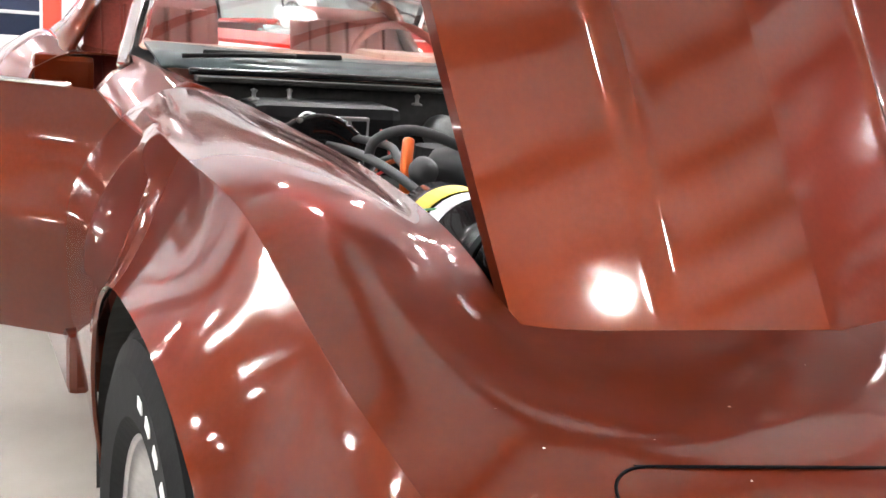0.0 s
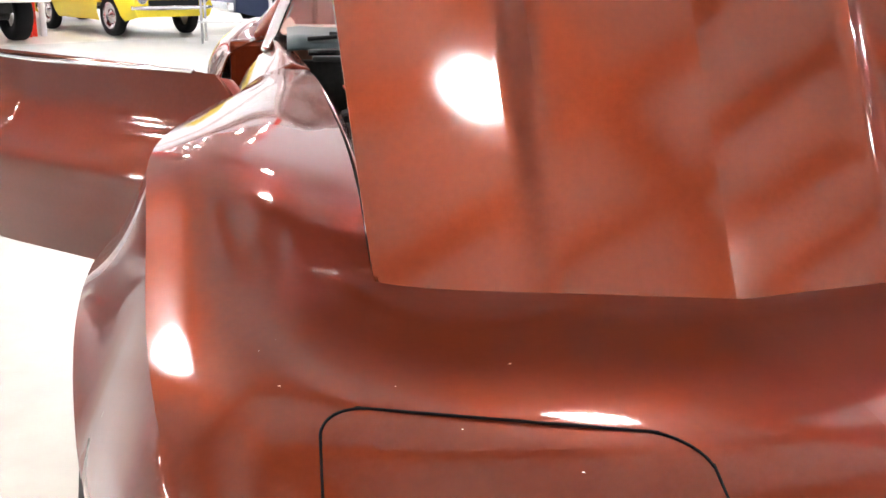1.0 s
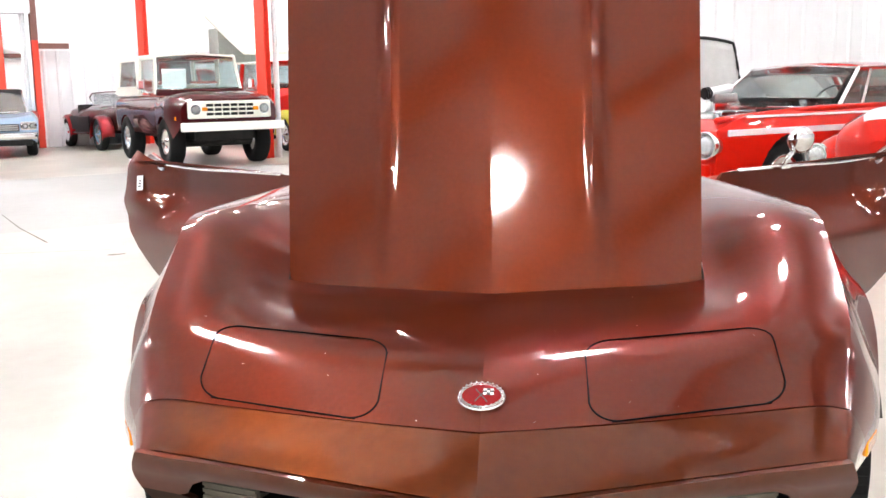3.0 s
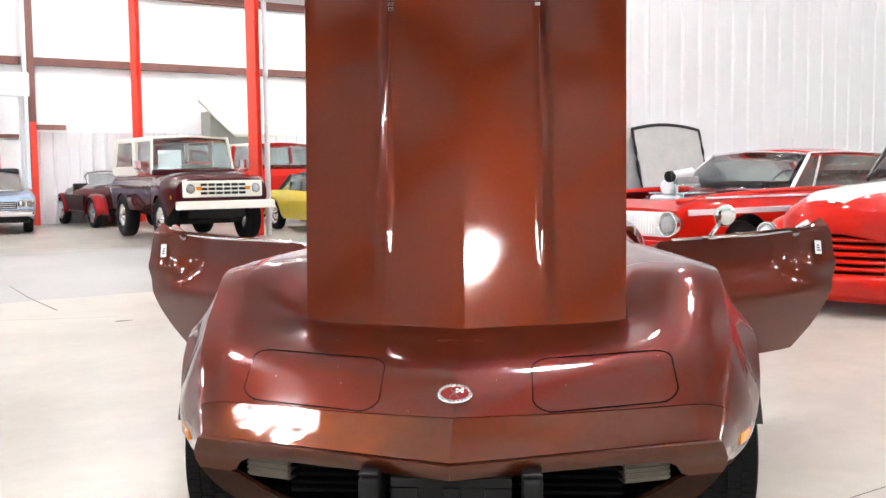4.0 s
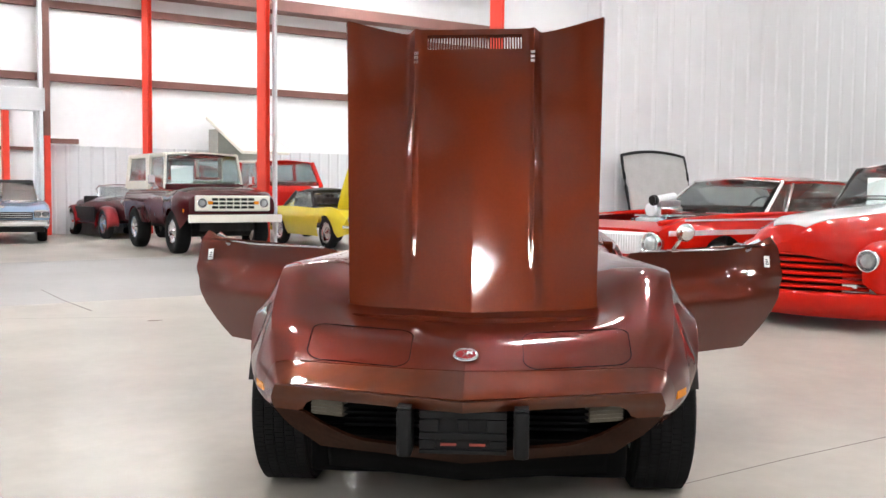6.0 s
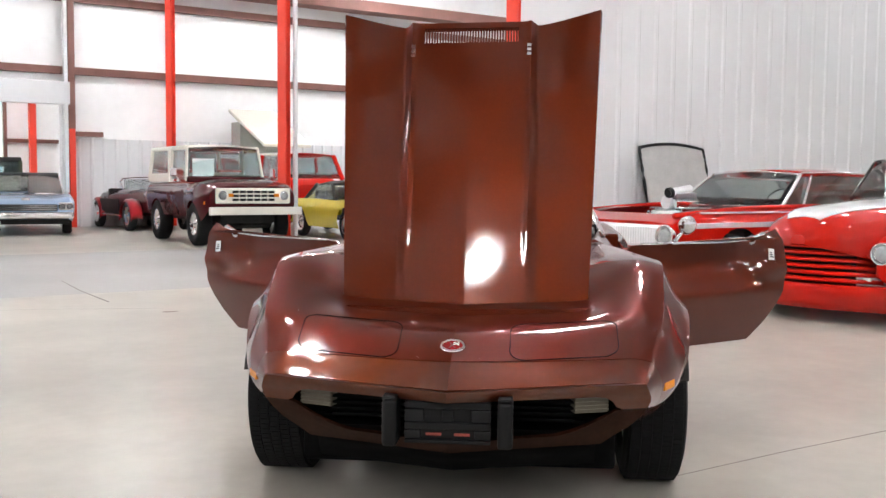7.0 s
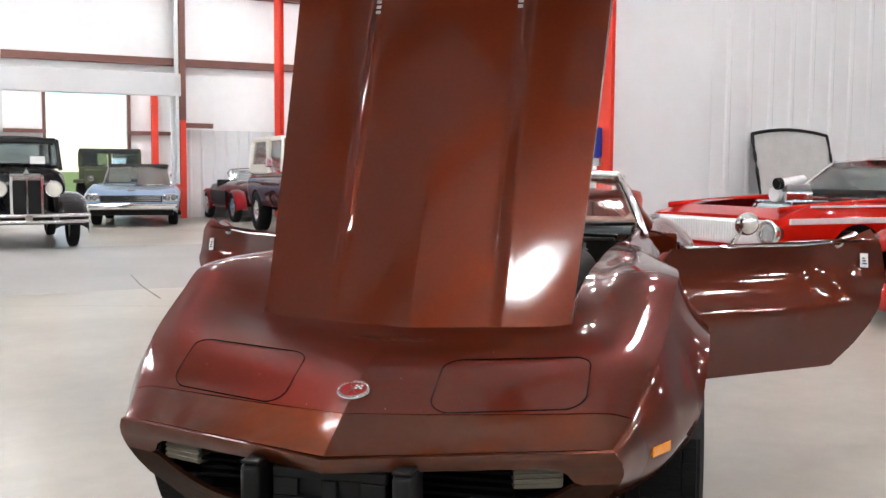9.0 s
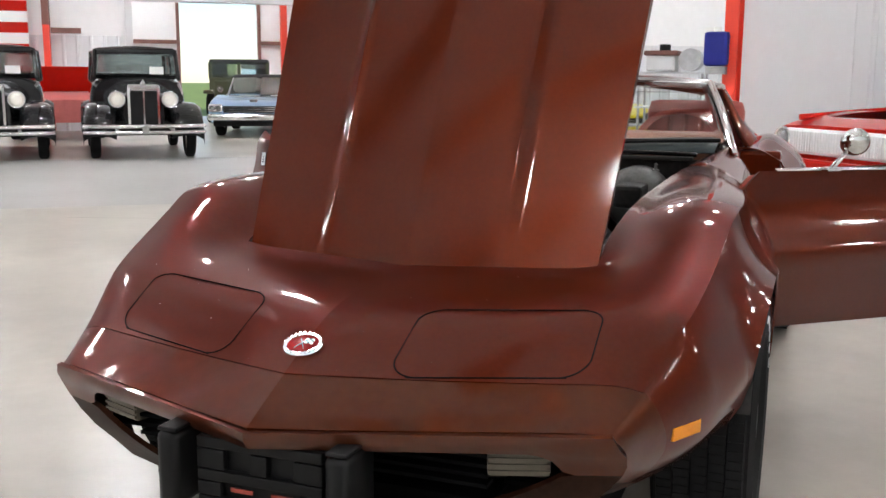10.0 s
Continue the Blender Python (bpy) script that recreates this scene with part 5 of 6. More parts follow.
def greenhouse(c, mat, foot_f, head_f, head_r, foot_r, z_belt, z_roof, w_belt, w_roof, trim=None, mid=None, pillar=0.022, bow=0.08, roof_mat=None):
    """Roof panel, pillars and panes over a car body."""
    rows = []
    for k in range(7):
        t = k / 6
        y = head_f + (head_r - head_f) * t
        rows.append([Vector((w_roof * a / 8, y + bow * (a / 8) ** 2 * (1 if t < 0.5 else -1), z_roof + 0.035 * math.sin(math.pi * t) - 0.055 * abs(a / 8) ** 3)) for a in range(-8, 9)])
    rf = add_grid(bmesh.new(), rows)
    bmesh.ops.recalc_face_normals(rf, faces=rf.faces)
    part("roof", thicken(rf, 0.035), roof_mat or mat, c, smooth=True)
    zr = z_roof - 0.05
    for sx in (-1, 1):
        part("pillar", pipe([(sx * w_belt, foot_f + bow, z_belt - 0.02), (sx * w_roof, head_f + bow, zr)], pillar, 8), trim or mat, c, smooth=True)
        part("pillar", pipe([(sx * w_belt, foot_r, z_belt - 0.02), (sx * w_roof, head_r, zr)], pillar * 1.8, 8), mat, c, smooth=True)
        if mid:
            part("pillar", pipe([(sx * w_belt, mid, z_belt - 0.02), (sx * w_roof, mid, zr)], pillar, 8), trim or mat, c, smooth=True)
        pane("side_window", [(sx * (w_belt - 0.01), foot_f + bow, z_belt), (sx * (w_belt - 0.01), foot_r, z_belt), (sx * (w_roof - 0.01), head_r, zr), (sx * (w_roof - 0.01), head_f + bow, zr)], c)
    ws = []
    for i in range(5):
        t = i / 4
        ws.append([Vector((a / 10 * (w_belt + (w_roof - w_belt) * t), foot_f + (head_f - foot_f) * t + bow * (a / 10) ** 2, z_belt + (z_roof - 0.02 - z_belt) * t - 0.03 * t * (a / 10) ** 2)) for a in range(-10, 11)])
    glass = part("windscreen", thicken(add_grid(bmesh.new(), ws), 0.005), TINT, c, smooth=True)
    glass.visible_shadow = False
    pane("rear_window", [(-w_belt * 0.9, foot_r, z_belt), (w_belt * 0.9, foot_r, z_belt), (w_roof * 0.9, head_r, zr), (-w_roof * 0.9, head_r, zr)], c)
    part("windscreen_frame", pipe([(-w_roof, head_f + bow, zr), (0, head_f, z_roof - 0.01), (w_roof, head_f + bow, zr)], 0.018, 8), trim or mat, c, smooth=True)


def cabin_seats(c, y, z, mat, half=0.38):
    for sx in (-1, 1):
        part("seat_back", box(sx * half - 0.25, sx * half + 0.25, y, y + 0.14, z, z + 0.55, 0.04), mat, c)
    part("cabin_floor", box(-0.66, 0.66, y - 1.1, y + 0.3, z - 0.05, z), BLACK, c)
    for sx in (-1, 1):
        part("door_lining", box(sx * (half + 0.33) - 0.012, sx * (half + 0.33) + 0.012, y - 1.0, y + 0.5, z, z + 0.30, 0.005), mat, c)


# maroon off-roader with a white hardtop
br = thing("off_roader", "maroon boxy off-roader with a cream hardtop and cream bumper", "off-roader", pose(-4.85, 14.15, 0, 0, 0, 38))
tub = [(0.02, 1.09, 0.45, 1.09, 0.70, 1.05, 0.80, 0.9, 0.79, 0.70), (0.12, 1.13, 0.45, 1.13, 0.74, 1.08, 0.84, 0.92, 0.82, 0.60),
       (1.3, 1.17, 0.45, 1.17, 0.76, 1.13, 0.86, 0.95, 0.83, 0.52), (3.75, 1.17, 0.45, 1.17, 0.76, 1.13, 0.86, 0.95, 0.83, 0.52), (3.85, 1.15, 0.45, 1.15, 0.74, 1.10, 0.84, 0.95, 0.80, 0.6)]
part("body", body_shell(tub, [(0.78, 0.36), (3.1, 0.36)], arch_r=0.46), MAROON, br, smooth="angle")
part("grille_panel", box(-0.70, 0.70, -0.03, 0.03, 0.78, 1.06, 0.03), CREAM, br, "cream grille panel")
for k in range(6):
    for z in (0.85, 0.92, 0.99):
        part("grille_slot", box(-0.40 + k * 0.135, -0.285 + k * 0.135, -0.034, -0.028, z - 0.022, z + 0.022), BLACK, br)
for sx in (-1, 1):
    lamp_round("headlamp", (sx * 0.575, -0.03, 0.925), 0.088, br)
    part("indicator", box(sx * 0.43 - 0.045, sx * 0.43 + 0.045, -0.045, -0.03, 0.90, 0.96, 0.006), AMBER, br)
    part("side_lamp", box(sx * 0.845 - 0.012, sx * 0.845 + 0.012, 0.14, 0.22, 0.76, 0.82, 0.005), AMBER, br)
    part("mirror", box(sx * 0.98 - 0.06, sx * 0.98 + 0.06, 1.5, 1.56, 1.26, 1.42, 0.02), BRIGHT_CHROME, br)
    part("mirror_arm", tube((sx * 0.84, 1.52, 1.16), (sx * 0.95, 1.52, 1.30), 0.01), BRIGHT_CHROME, br)
part("bumper", box(-0.86, 0.86, -0.20, -0.10, 0.585, 0.725, 0.02), CREAM, br, "cream painted steel bumper")
for sx in (-1, 1):
    part("bumper_iron", box(sx * 0.4 - 0.04, sx * 0.4 + 0.04, -0.1, 0.3, 0.60, 0.70), BLACK, br)
four_wheels(br, 0.735, 0.78, 3.1, r=0.40, w=0.26, rim=0.2)
part("axle", tube((-0.7, 0.78, 0.36), (0.7, 0.78, 0.36), 0.06), SOOT, br)
part("underbody", box(-0.5, 0.5, 0.3, 3.7, 0.42, 0.6), SOOT, br)
part("windscreen_surround", box(-0.76, 0.76, 1.36, 1.46, 1.15, 1.26, 0.02), MAROON, br)
greenhouse(br, CREAM, 1.42, 1.55, 3.78, 3.84, 1.2, 1.86, 0.76, 0.70, trim=CREAM, mid=2.45, pillar=0.028, bow=0.02)
for sx in (-1, 1):
    part("hardtop_side", box(sx * 0.75 - 0.03, sx * 0.75 + 0.03, 2.42, 3.84, 1.15, 1.32, 0.01), CREAM, br)
    part("hardtop_pillar", box(sx * 0.735 - 0.03, sx * 0.735 + 0.03, 2.38, 2.58, 1.18, 1.83, 0.01), CREAM, br)
    part("hardtop_rail", box(sx * 0.70 - 0.04, sx * 0.70 + 0.04, 1.6, 3.8, 1.76, 1.85, 0.02), CREAM, br)
part("price_card", box(-0.62, -0.20, 1.50, 1.505, 1.30, 1.60), STICKER, br, "white paper card in the windscreen")
cabin_seats(br, 2.2, 0.85, OXBLOOD)

# red hardtop coupe with a blown engine
DODGE = HALL @ Matrix.Translation((-0.39, -17.33, 0)) @ Matrix.Rotation(radians(-90), 4, "Z")
dg = thing("hardtop_coupe", "red hardtop coupe without bonnet, chrome blown engine showing", "car", DODGE)
dk = [(0.0, 0.80, 0.5, 0.80, 0.90, 0.78, 0.93, 0.70, 0.88, 0.36), (0.25, 0.86, 0.5, 0.86, 0.88, 0.86, 0.95, 0.70, 0.90, 0.30), (1.6, 0.93, 0.5, 0.93, 0.86, 0.92, 0.96, 0.70, 0.90, 0.26),
      (3.6, 0.95, 0.5, 0.95, 0.86, 0.94, 0.96, 0.70, 0.90, 0.26), (4.9, 0.93, 0.5, 0.93, 0.86, 0.93, 0.94, 0.70, 0.88, 0.32), (5.2, 0.85, 0.5, 0.85, 0.80, 0.83, 0.90, 0.65, 0.82, 0.40)]
bmd = body_shell(dk, [(0.95, 0.33), (3.95, 0.33)], arch_r=0.40, cabin=(1.85, 4.2, 0.76))
bmesh.ops.delete(bmd, geom=[f for f in bmd.faces if f.normal.z > 0.7 and abs(f.calc_center_median().x) < 0.62 and 0.35 < f.calc_center_median().y < 1.55], context="FACES")
part("body", bmd, RED, dg, smooth="angle")
part("engine_well", box(-0.62, 0.62, 0.35, 1.55, 0.45, 0.50), BLACK, dg)
grl = part("grille_shell", box(-0.80, 0.80, -0.05, 0.02, 0.53, 0.77, 0.03), ALUMINIUM, dg, "wide bright chrome grille")
for k in range(36):
    part("grille_bar", box(-0.66 + k * 0.0377 - 0.006, -0.66 + k * 0.0377 + 0.006, -0.056, -0.05, 0.56, 0.74), ALUMINIUM, grl)
for sx in (-1, 1):
    lamp_round("headlamp", (sx * 0.83, -0.05, 0.655), 0.125, dg, depth=0.10)
    part("side_trim", box(sx * 0.955 - 0.008, sx * 0.955 + 0.010, 0.1, 5.0, 0.735, 0.790, 0.006), ALUMINIUM, dg)
    part("top_trim", box(sx * 0.905 - 0.008, sx * 0.905 + 0.010, 0.4, 4.8, 0.885, 0.905, 0.004), ALUMINIUM, dg)
part("bumper", box(-0.92, 0.92, -0.14, -0.05, 0.36, 0.50, 0.03), RED, dg)
four_wheels(dg, 0.80, 0.95, 3.95, r=0.33, w=0.22, rim=0.2)
greenhouse(dg, RED, 1.75, 2.25, 3.75, 4.30, 0.94, 1.37, 0.80, 0.66, trim=BRIGHT_CHROME, pillar=0.018)
for sx in (-1, 1):
    part("vent_pillar", pipe([(sx * 0.80, 2.22, 0.95), (sx * 0.69, 2.50, 1.31)], 0.018, 8), BRIGHT_CHROME, dg, smooth=True)
    part("vent_frame", pipe([(sx * 0.80, 1.86, 0.96), (sx * 0.67, 2.33, 1.32)], 0.020, 8), WHITE_PAINT, dg, smooth=True)
    part("drip_rail", pipe([(sx * 0.665, 2.34, 1.335), (sx * 0.675, 3.0, 1.35), (sx * 0.67, 3.75, 1.33)], 0.013, 8), BRIGHT_CHROME, dg, smooth=True)
    part("wing_crest", pipe([(sx * 0.80, 0.12, 0.865), (sx * 0.80, 0.9, 0.915), (sx * 0.82, 1.7, 0.945), (sx * 0.82, 3.4, 0.955)], 0.03, 10), RED, dg, smooth=True)
    part("cowl_vent", box(sx * 0.35 - 0.2, sx * 0.35 + 0.2, 1.60, 1.72, 0.945, 0.957, 0.004), BRIGHT_CHROME, dg)
part("dashboard", box(-0.74, 0.74, 1.95, 2.20, 0.80, 0.97, 0.04), BLACK, dg)
part("steering_wheel", lathe([(0.19 + 0.012 * math.cos(a), 0.012 * math.sin(a)) for a in np.linspace(0, 2 * math.pi, 9)[:-1]], Matrix.Translation((0.37, 2.32, 0.98)) @ Matrix.Rotation(radians(62), 4, "X"), 28, close=True), BLACK, dg, smooth=True)
part("interior_mirror", box(-0.10, 0.10, 2.28, 2.30, 1.25, 1.30, 0.01), BLACK, dg)
part("bonnet_slot", box(-0.64, 0.64, 0.30, 0.36, 0.80, 0.84), RED, dg)
cabin_seats(dg, 2.9, 0.40, BLACK)
en = new("engine")
en.parent = dg
en.matrix_basis = Matrix.Translation((0, 0.34, 0.245)) @ Matrix.Scale(0.76, 4)
part("block", box(-0.25, 0.25, 0.55, 1.35, 0.5, 0.86, 0.04), STEEL, en)
part("blower", box(-0.15, 0.15, 0.70, 1.20, 0.86, 1.02, 0.03), BRIGHT_CHROME, en)
part("blower_drive", lathe([(0, 0), (0.10, 0), (0.10, 0.06), (0, 0.06)], Matrix.Translation((0, 0.62, 0.98)) @ Matrix.Rotation(radians(-90), 4, "X"), 24), ALUMINIUM, en)
part("carburettor", box(-0.13, 0.13, 0.72, 1.16, 1.02, 1.12, 0.02), STEEL, en)
sc = part("air_scoop", lathe([(0.052, 0.0), (0.070, 0.0), (0.072, 0.02), (0.064, 0.10), (0.060, 0.46), (0.03, 0.50), (0.0, 0.50)], Matrix.Translation((0.06, 0.62, 1.12)) @ Matrix.Rotation(radians(-82), 4, "X"), 24), ALUMINIUM, en, "chrome air scoop with a black mouth", smooth=True)
part("scoop_mouth", lathe([(0.0, -0.006), (0.066, -0.008)], Matrix.Translation((0.06, 0.612, 1.12)) @ Matrix.Rotation(radians(-82), 4, "X"), 24), BLACK, sc)
part("scoop_ring", lathe([(0.066, -0.012), (0.080, -0.012), (0.080, 0.05), (0.066, 0.05)], Matrix.Translation((0.06, 0.62, 1.12)) @ Matrix.Rotation(radians(-82), 4, "X"), 24, close=True), BLACK, sc)
for sx in (-1, 1):
    part("valve_cover", box(sx * 0.27 - 0.07, sx * 0.27 + 0.07, 0.62, 1.28, 0.80, 0.90, 0.02), BRIGHT_CHROME, en)
    for k in range(4):
        part("exhaust_stub", pipe([(sx * 0.32, 0.68 + 0.17 * k, 0.80), (sx * 0.42, 0.68 + 0.17 * k, 0.82), (sx * 0.48, 0.72 + 0.17 * k, 0.74)], 0.025, 8), BRIGHT_CHROME, en, smooth=True)

# its bonnet, leaning on the partition
pb = bmesh.new()
prows = []
for k in range(13):
    t = k / 12
    prows.append([Vector((0.66 * a / 8, 0.015 * math.cos(a / 8), 0.02 + t * (1.74 + 0.10 * (1 - (a / 8) ** 2)))) for a in range(-8, 9)])
add_grid(pb, prows)
lean = HALL @ Matrix.Translation((2.82, -15.50, 0)) @ Matrix.Rotation(radians(-14), 4, "X")
leaning = thing("leaning_bonnet", "grey car bonnet with black edge leaning on wall", "car bonnet", lean)
part("panel", thicken(pb, 0.02), material("bonnet_underside_grey", (0.42, 0.41, 0.40), 0.6, 0, 0, 0.1), leaning, smooth=True)
edge = [(-0.66, -0.01, 0.03), (-0.66, -0.01, 1.3), (-0.655, -0.01, 1.72), (-0.60, -0.01, 1.775), (-0.3, -0.01, 1.82), (0, -0.01, 1.835), (0.3, -0.01, 1.82), (0.60, -0.01, 1.775), (0.655, -0.01, 1.72), (0.66, -0.01, 1.3), (0.66, -0.01, 0.03)]
part("rubber_edge", pipe(edge, 0.022, 8), BLACK, leaning, smooth=True)

# red and white hot rod
rod_m = pose(2.58, 5.96, 0, 0, 0, -47)
rd = thing("hot_rod", "red and silver-white forties hot rod with a red bar grille", "car", rod_m)
rk = [(-0.045, 0.76, 0.03, 0.76, 0.06, 0.74, 0.07, 0.71, 0.06, 0.68), (-0.035, 0.82, 0.07, 0.81, 0.13, 0.77, 0.15, 0.71, 0.13, 0.655), (0.0, 0.89, 0.12, 0.87, 0.22, 0.80, 0.26, 0.71, 0.24, 0.64), (0.07, 0.94, 0.17, 0.92, 0.32, 0.83, 0.38, 0.72, 0.37, 0.62),
      (0.2, 0.98, 0.22, 0.96, 0.41, 0.86, 0.48, 0.73, 0.47, 0.58), (0.5, 1.02, 0.27, 0.99, 0.48, 0.89, 0.56, 0.73, 0.55, 0.50),
      (1.3, 1.07, 0.34, 1.04, 0.58, 0.93, 0.68, 0.72, 0.66, 0.24), (2.0, 1.10, 0.42, 1.08, 0.74, 0.98, 0.88, 0.75, 0.90, 0.20), (3.6, 1.08, 0.42, 1.06, 0.74, 0.98, 0.90, 0.75, 0.90, 0.22), (4.8, 0.85, 0.40, 0.80, 0.66, 0.70, 0.80, 0.55, 0.70, 0.3)]
part("body", body_shell(rk, [(0.85, 0.30), (3.7, 0.30)], arch_r=0.38, cabin=(2.0, 3.8, 0.62)), RED, rd, smooth=True)
rod_body = curve_of(rk)
top = []
for y in np.linspace(0.03, 1.78, 26):
    zc, x1, z1, xs, zs = rod_body(y)[:5]
    line = [q for q in spline([(0, zc), (x1, z1), (xs, zs)], 21)][:12]
    top.append([Vector((-q[0], y, q[1] + 0.006)) for q in line[:0:-1]] + [Vector((q[0], y, q[1] + 0.006)) for q in line])
tb = add_grid(bmesh.new(), top)
bmesh.ops.recalc_face_normals(tb, faces=tb.faces)
part("bonnet_top", thicken(tb, 0.008), material("silver_white_paint", (0.70, 0.70, 0.71), 0.3, 0.3, 1.0, 0.04), rd, "silver-white painted bonnet top", smooth=True)


def rod_wing_section(y):
    """Right front wing of the hot rod: points from the bonnet side over the crown to the sill."""
    grow = math.sin(math.acos(max(0.0, 1 - (y - 0.20) / 0.42))) if y < 0.62 else 1.0
    tail = smoothstep(0.95, 1.75, y)
    crown = 0.79 - 0.10 * tail
    outer = 0.90 - 0.02 * tail
    low = 0.20
    if abs(y - 0.85) < 0.39:
        low = 0.30 + math.sqrt(0.39 ** 2 - (y - 0.85) ** 2) * 0.86
    pts = spline([(0.30, crown - 0.12), (0.42, crown - 0.045), (0.58, crown), (0.74, crown - 0.05), (0.85, crown - 0.19), (outer, 0.46), (outer, min(max(low, 0.21), 0.60))], 22)
    return [Vector((0.60 + (p[0] - 0.60) * grow, y, 0.50 + (p[1] - 0.50) * (0.25 + 0.75 * grow))) for p in pts]


for sx in (-1, 1):
    ys = [0.20, 0.202, 0.208, 0.22, 0.24, 0.27, 0.31, 0.36, 0.42, 0.461, 0.463, 0.48, 0.52, 0.6, 0.7, 0.8, 0.9, 1.0, 1.1, 1.18, 1.22, 1.238, 1.242, 1.3, 1.4, 1.5, 1.6, 1.75]
    wb = add_grid(bmesh.new(), [[Vector((sx * p.x, p.y, p.z)) for p in rod_wing_section(y)] for y in ys])
    bmesh.ops.recalc_face_normals(wb, faces=wb.faces)
    part("front_wing", thicken(wb, 0.01), RED, rd, smooth=True)
    lamp_round("headlamp", (sx * 0.64, 0.200, 0.62), 0.098, rd, depth=0.10)
    part("indicator", box(sx * 0.52 - 0.06, sx * 0.52 + 0.06, 0.085, 0.11, 0.375, 0.405, 0.006, m=Matrix.Rotation(sx * radians(14), 4, "Z")), LENS, rd)
for k in range(6):
    z = 0.375 + 0.058 * k
    w = 0.60 - 0.030 * k
    pts = spline([(-w, 0.34), (-w * 0.78, 0.175), (-w * 0.45, 0.045), (0, -0.01), (w * 0.45, 0.045), (w * 0.78, 0.175), (w, 0.34)], 40)
    bar = bmesh.new()
    prof = [(0.05, 0.019), (0.012, 0.023), (-0.008, 0.014), (-0.014, 0.0), (-0.006, -0.014), (0.05, -0.018)]
    add_grid(bar, [[Vector((p[0], p[1] + d, z + h - 0.02 * (p[0] / w) ** 4)) for d, h in prof] for p in pts])
    bmesh.ops.recalc_face_normals(bar, faces=bar.faces)
    part("grille_bar", thicken(bar, 0.004), RED, rd, smooth=True)
part("grille_dark", thicken(add_grid(bmesh.new(), [[Vector((x, 0.14 + 0.6 * x * x, z)) for x in np.linspace(-0.40, 0.40, 15)] for z in (0.30, 0.64)]), 0.005), BLACK, rd)
pan = bmesh.new()
pts = spline([(-0.90, 0.50), (-0.82, 0.24), (-0.52, 0.06), (0, -0.06), (0.52, 0.06), (0.82, 0.24), (0.90, 0.50)], 40)
add_grid(pan, [[Vector((p[0] * (1 - 0.3 * d), p[1] + d, z)) for d, z in ((0.09, 0.345), (0.02, 0.338), (-0.012, 0.315), (-0.02, 0.26), (-0.01, 0.18), (0.04, 0.12), (0.12, 0.105))] for p in pts])
bmesh.ops.recalc_face_normals(pan, faces=pan.faces)
part("bumper_pan", thicken(pan, 0.006), RED, rd, "red painted rolled bumper pan", smooth=True)
four_wheels(rd, 0.74, 0.85, 3.7, r=0.32, w=0.2, rim=0.19)
greenhouse(rd, GLOSS_BLACK, 1.75, 2.02, 3.3, 3.9, 1.07, 1.50, 0.66, 0.54, trim=GLOSS_BLACK, bow=0.16, roof_mat=material("silver_roof_paint", (0.70, 0.70, 0.71), 0.3, 0.3, 1.0, 0.04))
part("dashboard", box(-0.58, 0.58, 2.05, 2.25, 0.90, 1.06, 0.03), BLACK, rd)
part("price_card", box(-0.30, 0.25, 1.94, 1.945, 1.18, 1.36), STICKER, rd, "white paper card in the windscreen")
cabin_seats(rd, 2.9, 0.6, BLACK)

# pale blue convertible
tk = [(0.0, 0.62, 0.5, 0.62, 0.88, 0.60, 0.93, 0.52, 0.86, 0.34), (0.15, 0.74, 0.5, 0.73, 0.86, 0.76, 0.95, 0.60, 0.90, 0.30), (0.5, 0.80, 0.45, 0.79, 0.84, 0.84, 0.96, 0.65, 0.91, 0.28), (1.7, 0.86, 0.45, 0.86, 0.84, 0.88, 0.96, 0.68, 0.91, 0.26),
      (4.0, 0.88, 0.45, 0.88, 0.84, 0.89, 0.95, 0.68, 0.90, 0.26), (5.2, 0.75, 0.45, 0.75, 0.80, 0.74, 0.90, 0.60, 0.84, 0.36)]
tb_car = thing("convertible", "pale blue sixties convertible with a chrome bumper grille", "car", pose(-10.35, 16.35, 0, 0, 0, 27))
part("body", body_shell(tk, [(0.95, 0.34), (3.85, 0.34)], arch_r=0.38, cabin=(1.95, 3.3, 0.72)), SKYBLUE, tb_car, smooth="angle")
part("bumper", box(-0.94, 0.94, -0.14, 0.05, 0.36, 0.50, 0.05), BRIGHT_CHROME, tb_car, "wide chrome bumper")
part("grille", box(-0.62, 0.62, -0.06, 0.02, 0.52, 0.66, 0.02), BLACK, tb_car)
part("lower_valance", box(-0.84, 0.84, -0.02, 0.10, 0.24, 0.355, 0.02), BLACK, tb_car)
for z in (0.55, 0.59, 0.63):
    part("grille_bar", box(-0.60, 0.60, -0.075, -0.06, z - 0.006, z + 0.006), BRIGHT_CHROME, tb_car)
for sx in (-1, 1):
    part("lamp_nacelle", box(sx * 0.78 - 0.15, sx * 0.78 + 0.15, -0.06, 0.06, 0.53, 0.70, 0.05), BRIGHT_CHROME, tb_car)
    for x in (0.72, 0.85):
        lamp_round("headlamp", (sx * x, -0.07, 0.615), 0.062, tb_car)
    part("windscreen_pillar", pipe([(sx * 0.74, 1.85, 0.86), (sx * 0.64, 2.25, 1.25)], 0.02, 8), BRIGHT_CHROME, tb_car, smooth=True)
for sx in (-1, 1):
    pane("windscreen", [(0, 1.72, 0.87), (sx * 0.74, 1.85, 0.87), (sx * 0.64, 2.25, 1.25), (0, 2.15, 1.27)], tb_car)
part("soft_top", box(-0.64, 0.64, 2.2, 3.3, 1.25, 1.33, 0.05), CANVAS, tb_car)
part("soft_top_back", box(-0.62, 0.62, 3.2, 3.4, 0.88, 1.28, 0.05), CANVAS, tb_car)
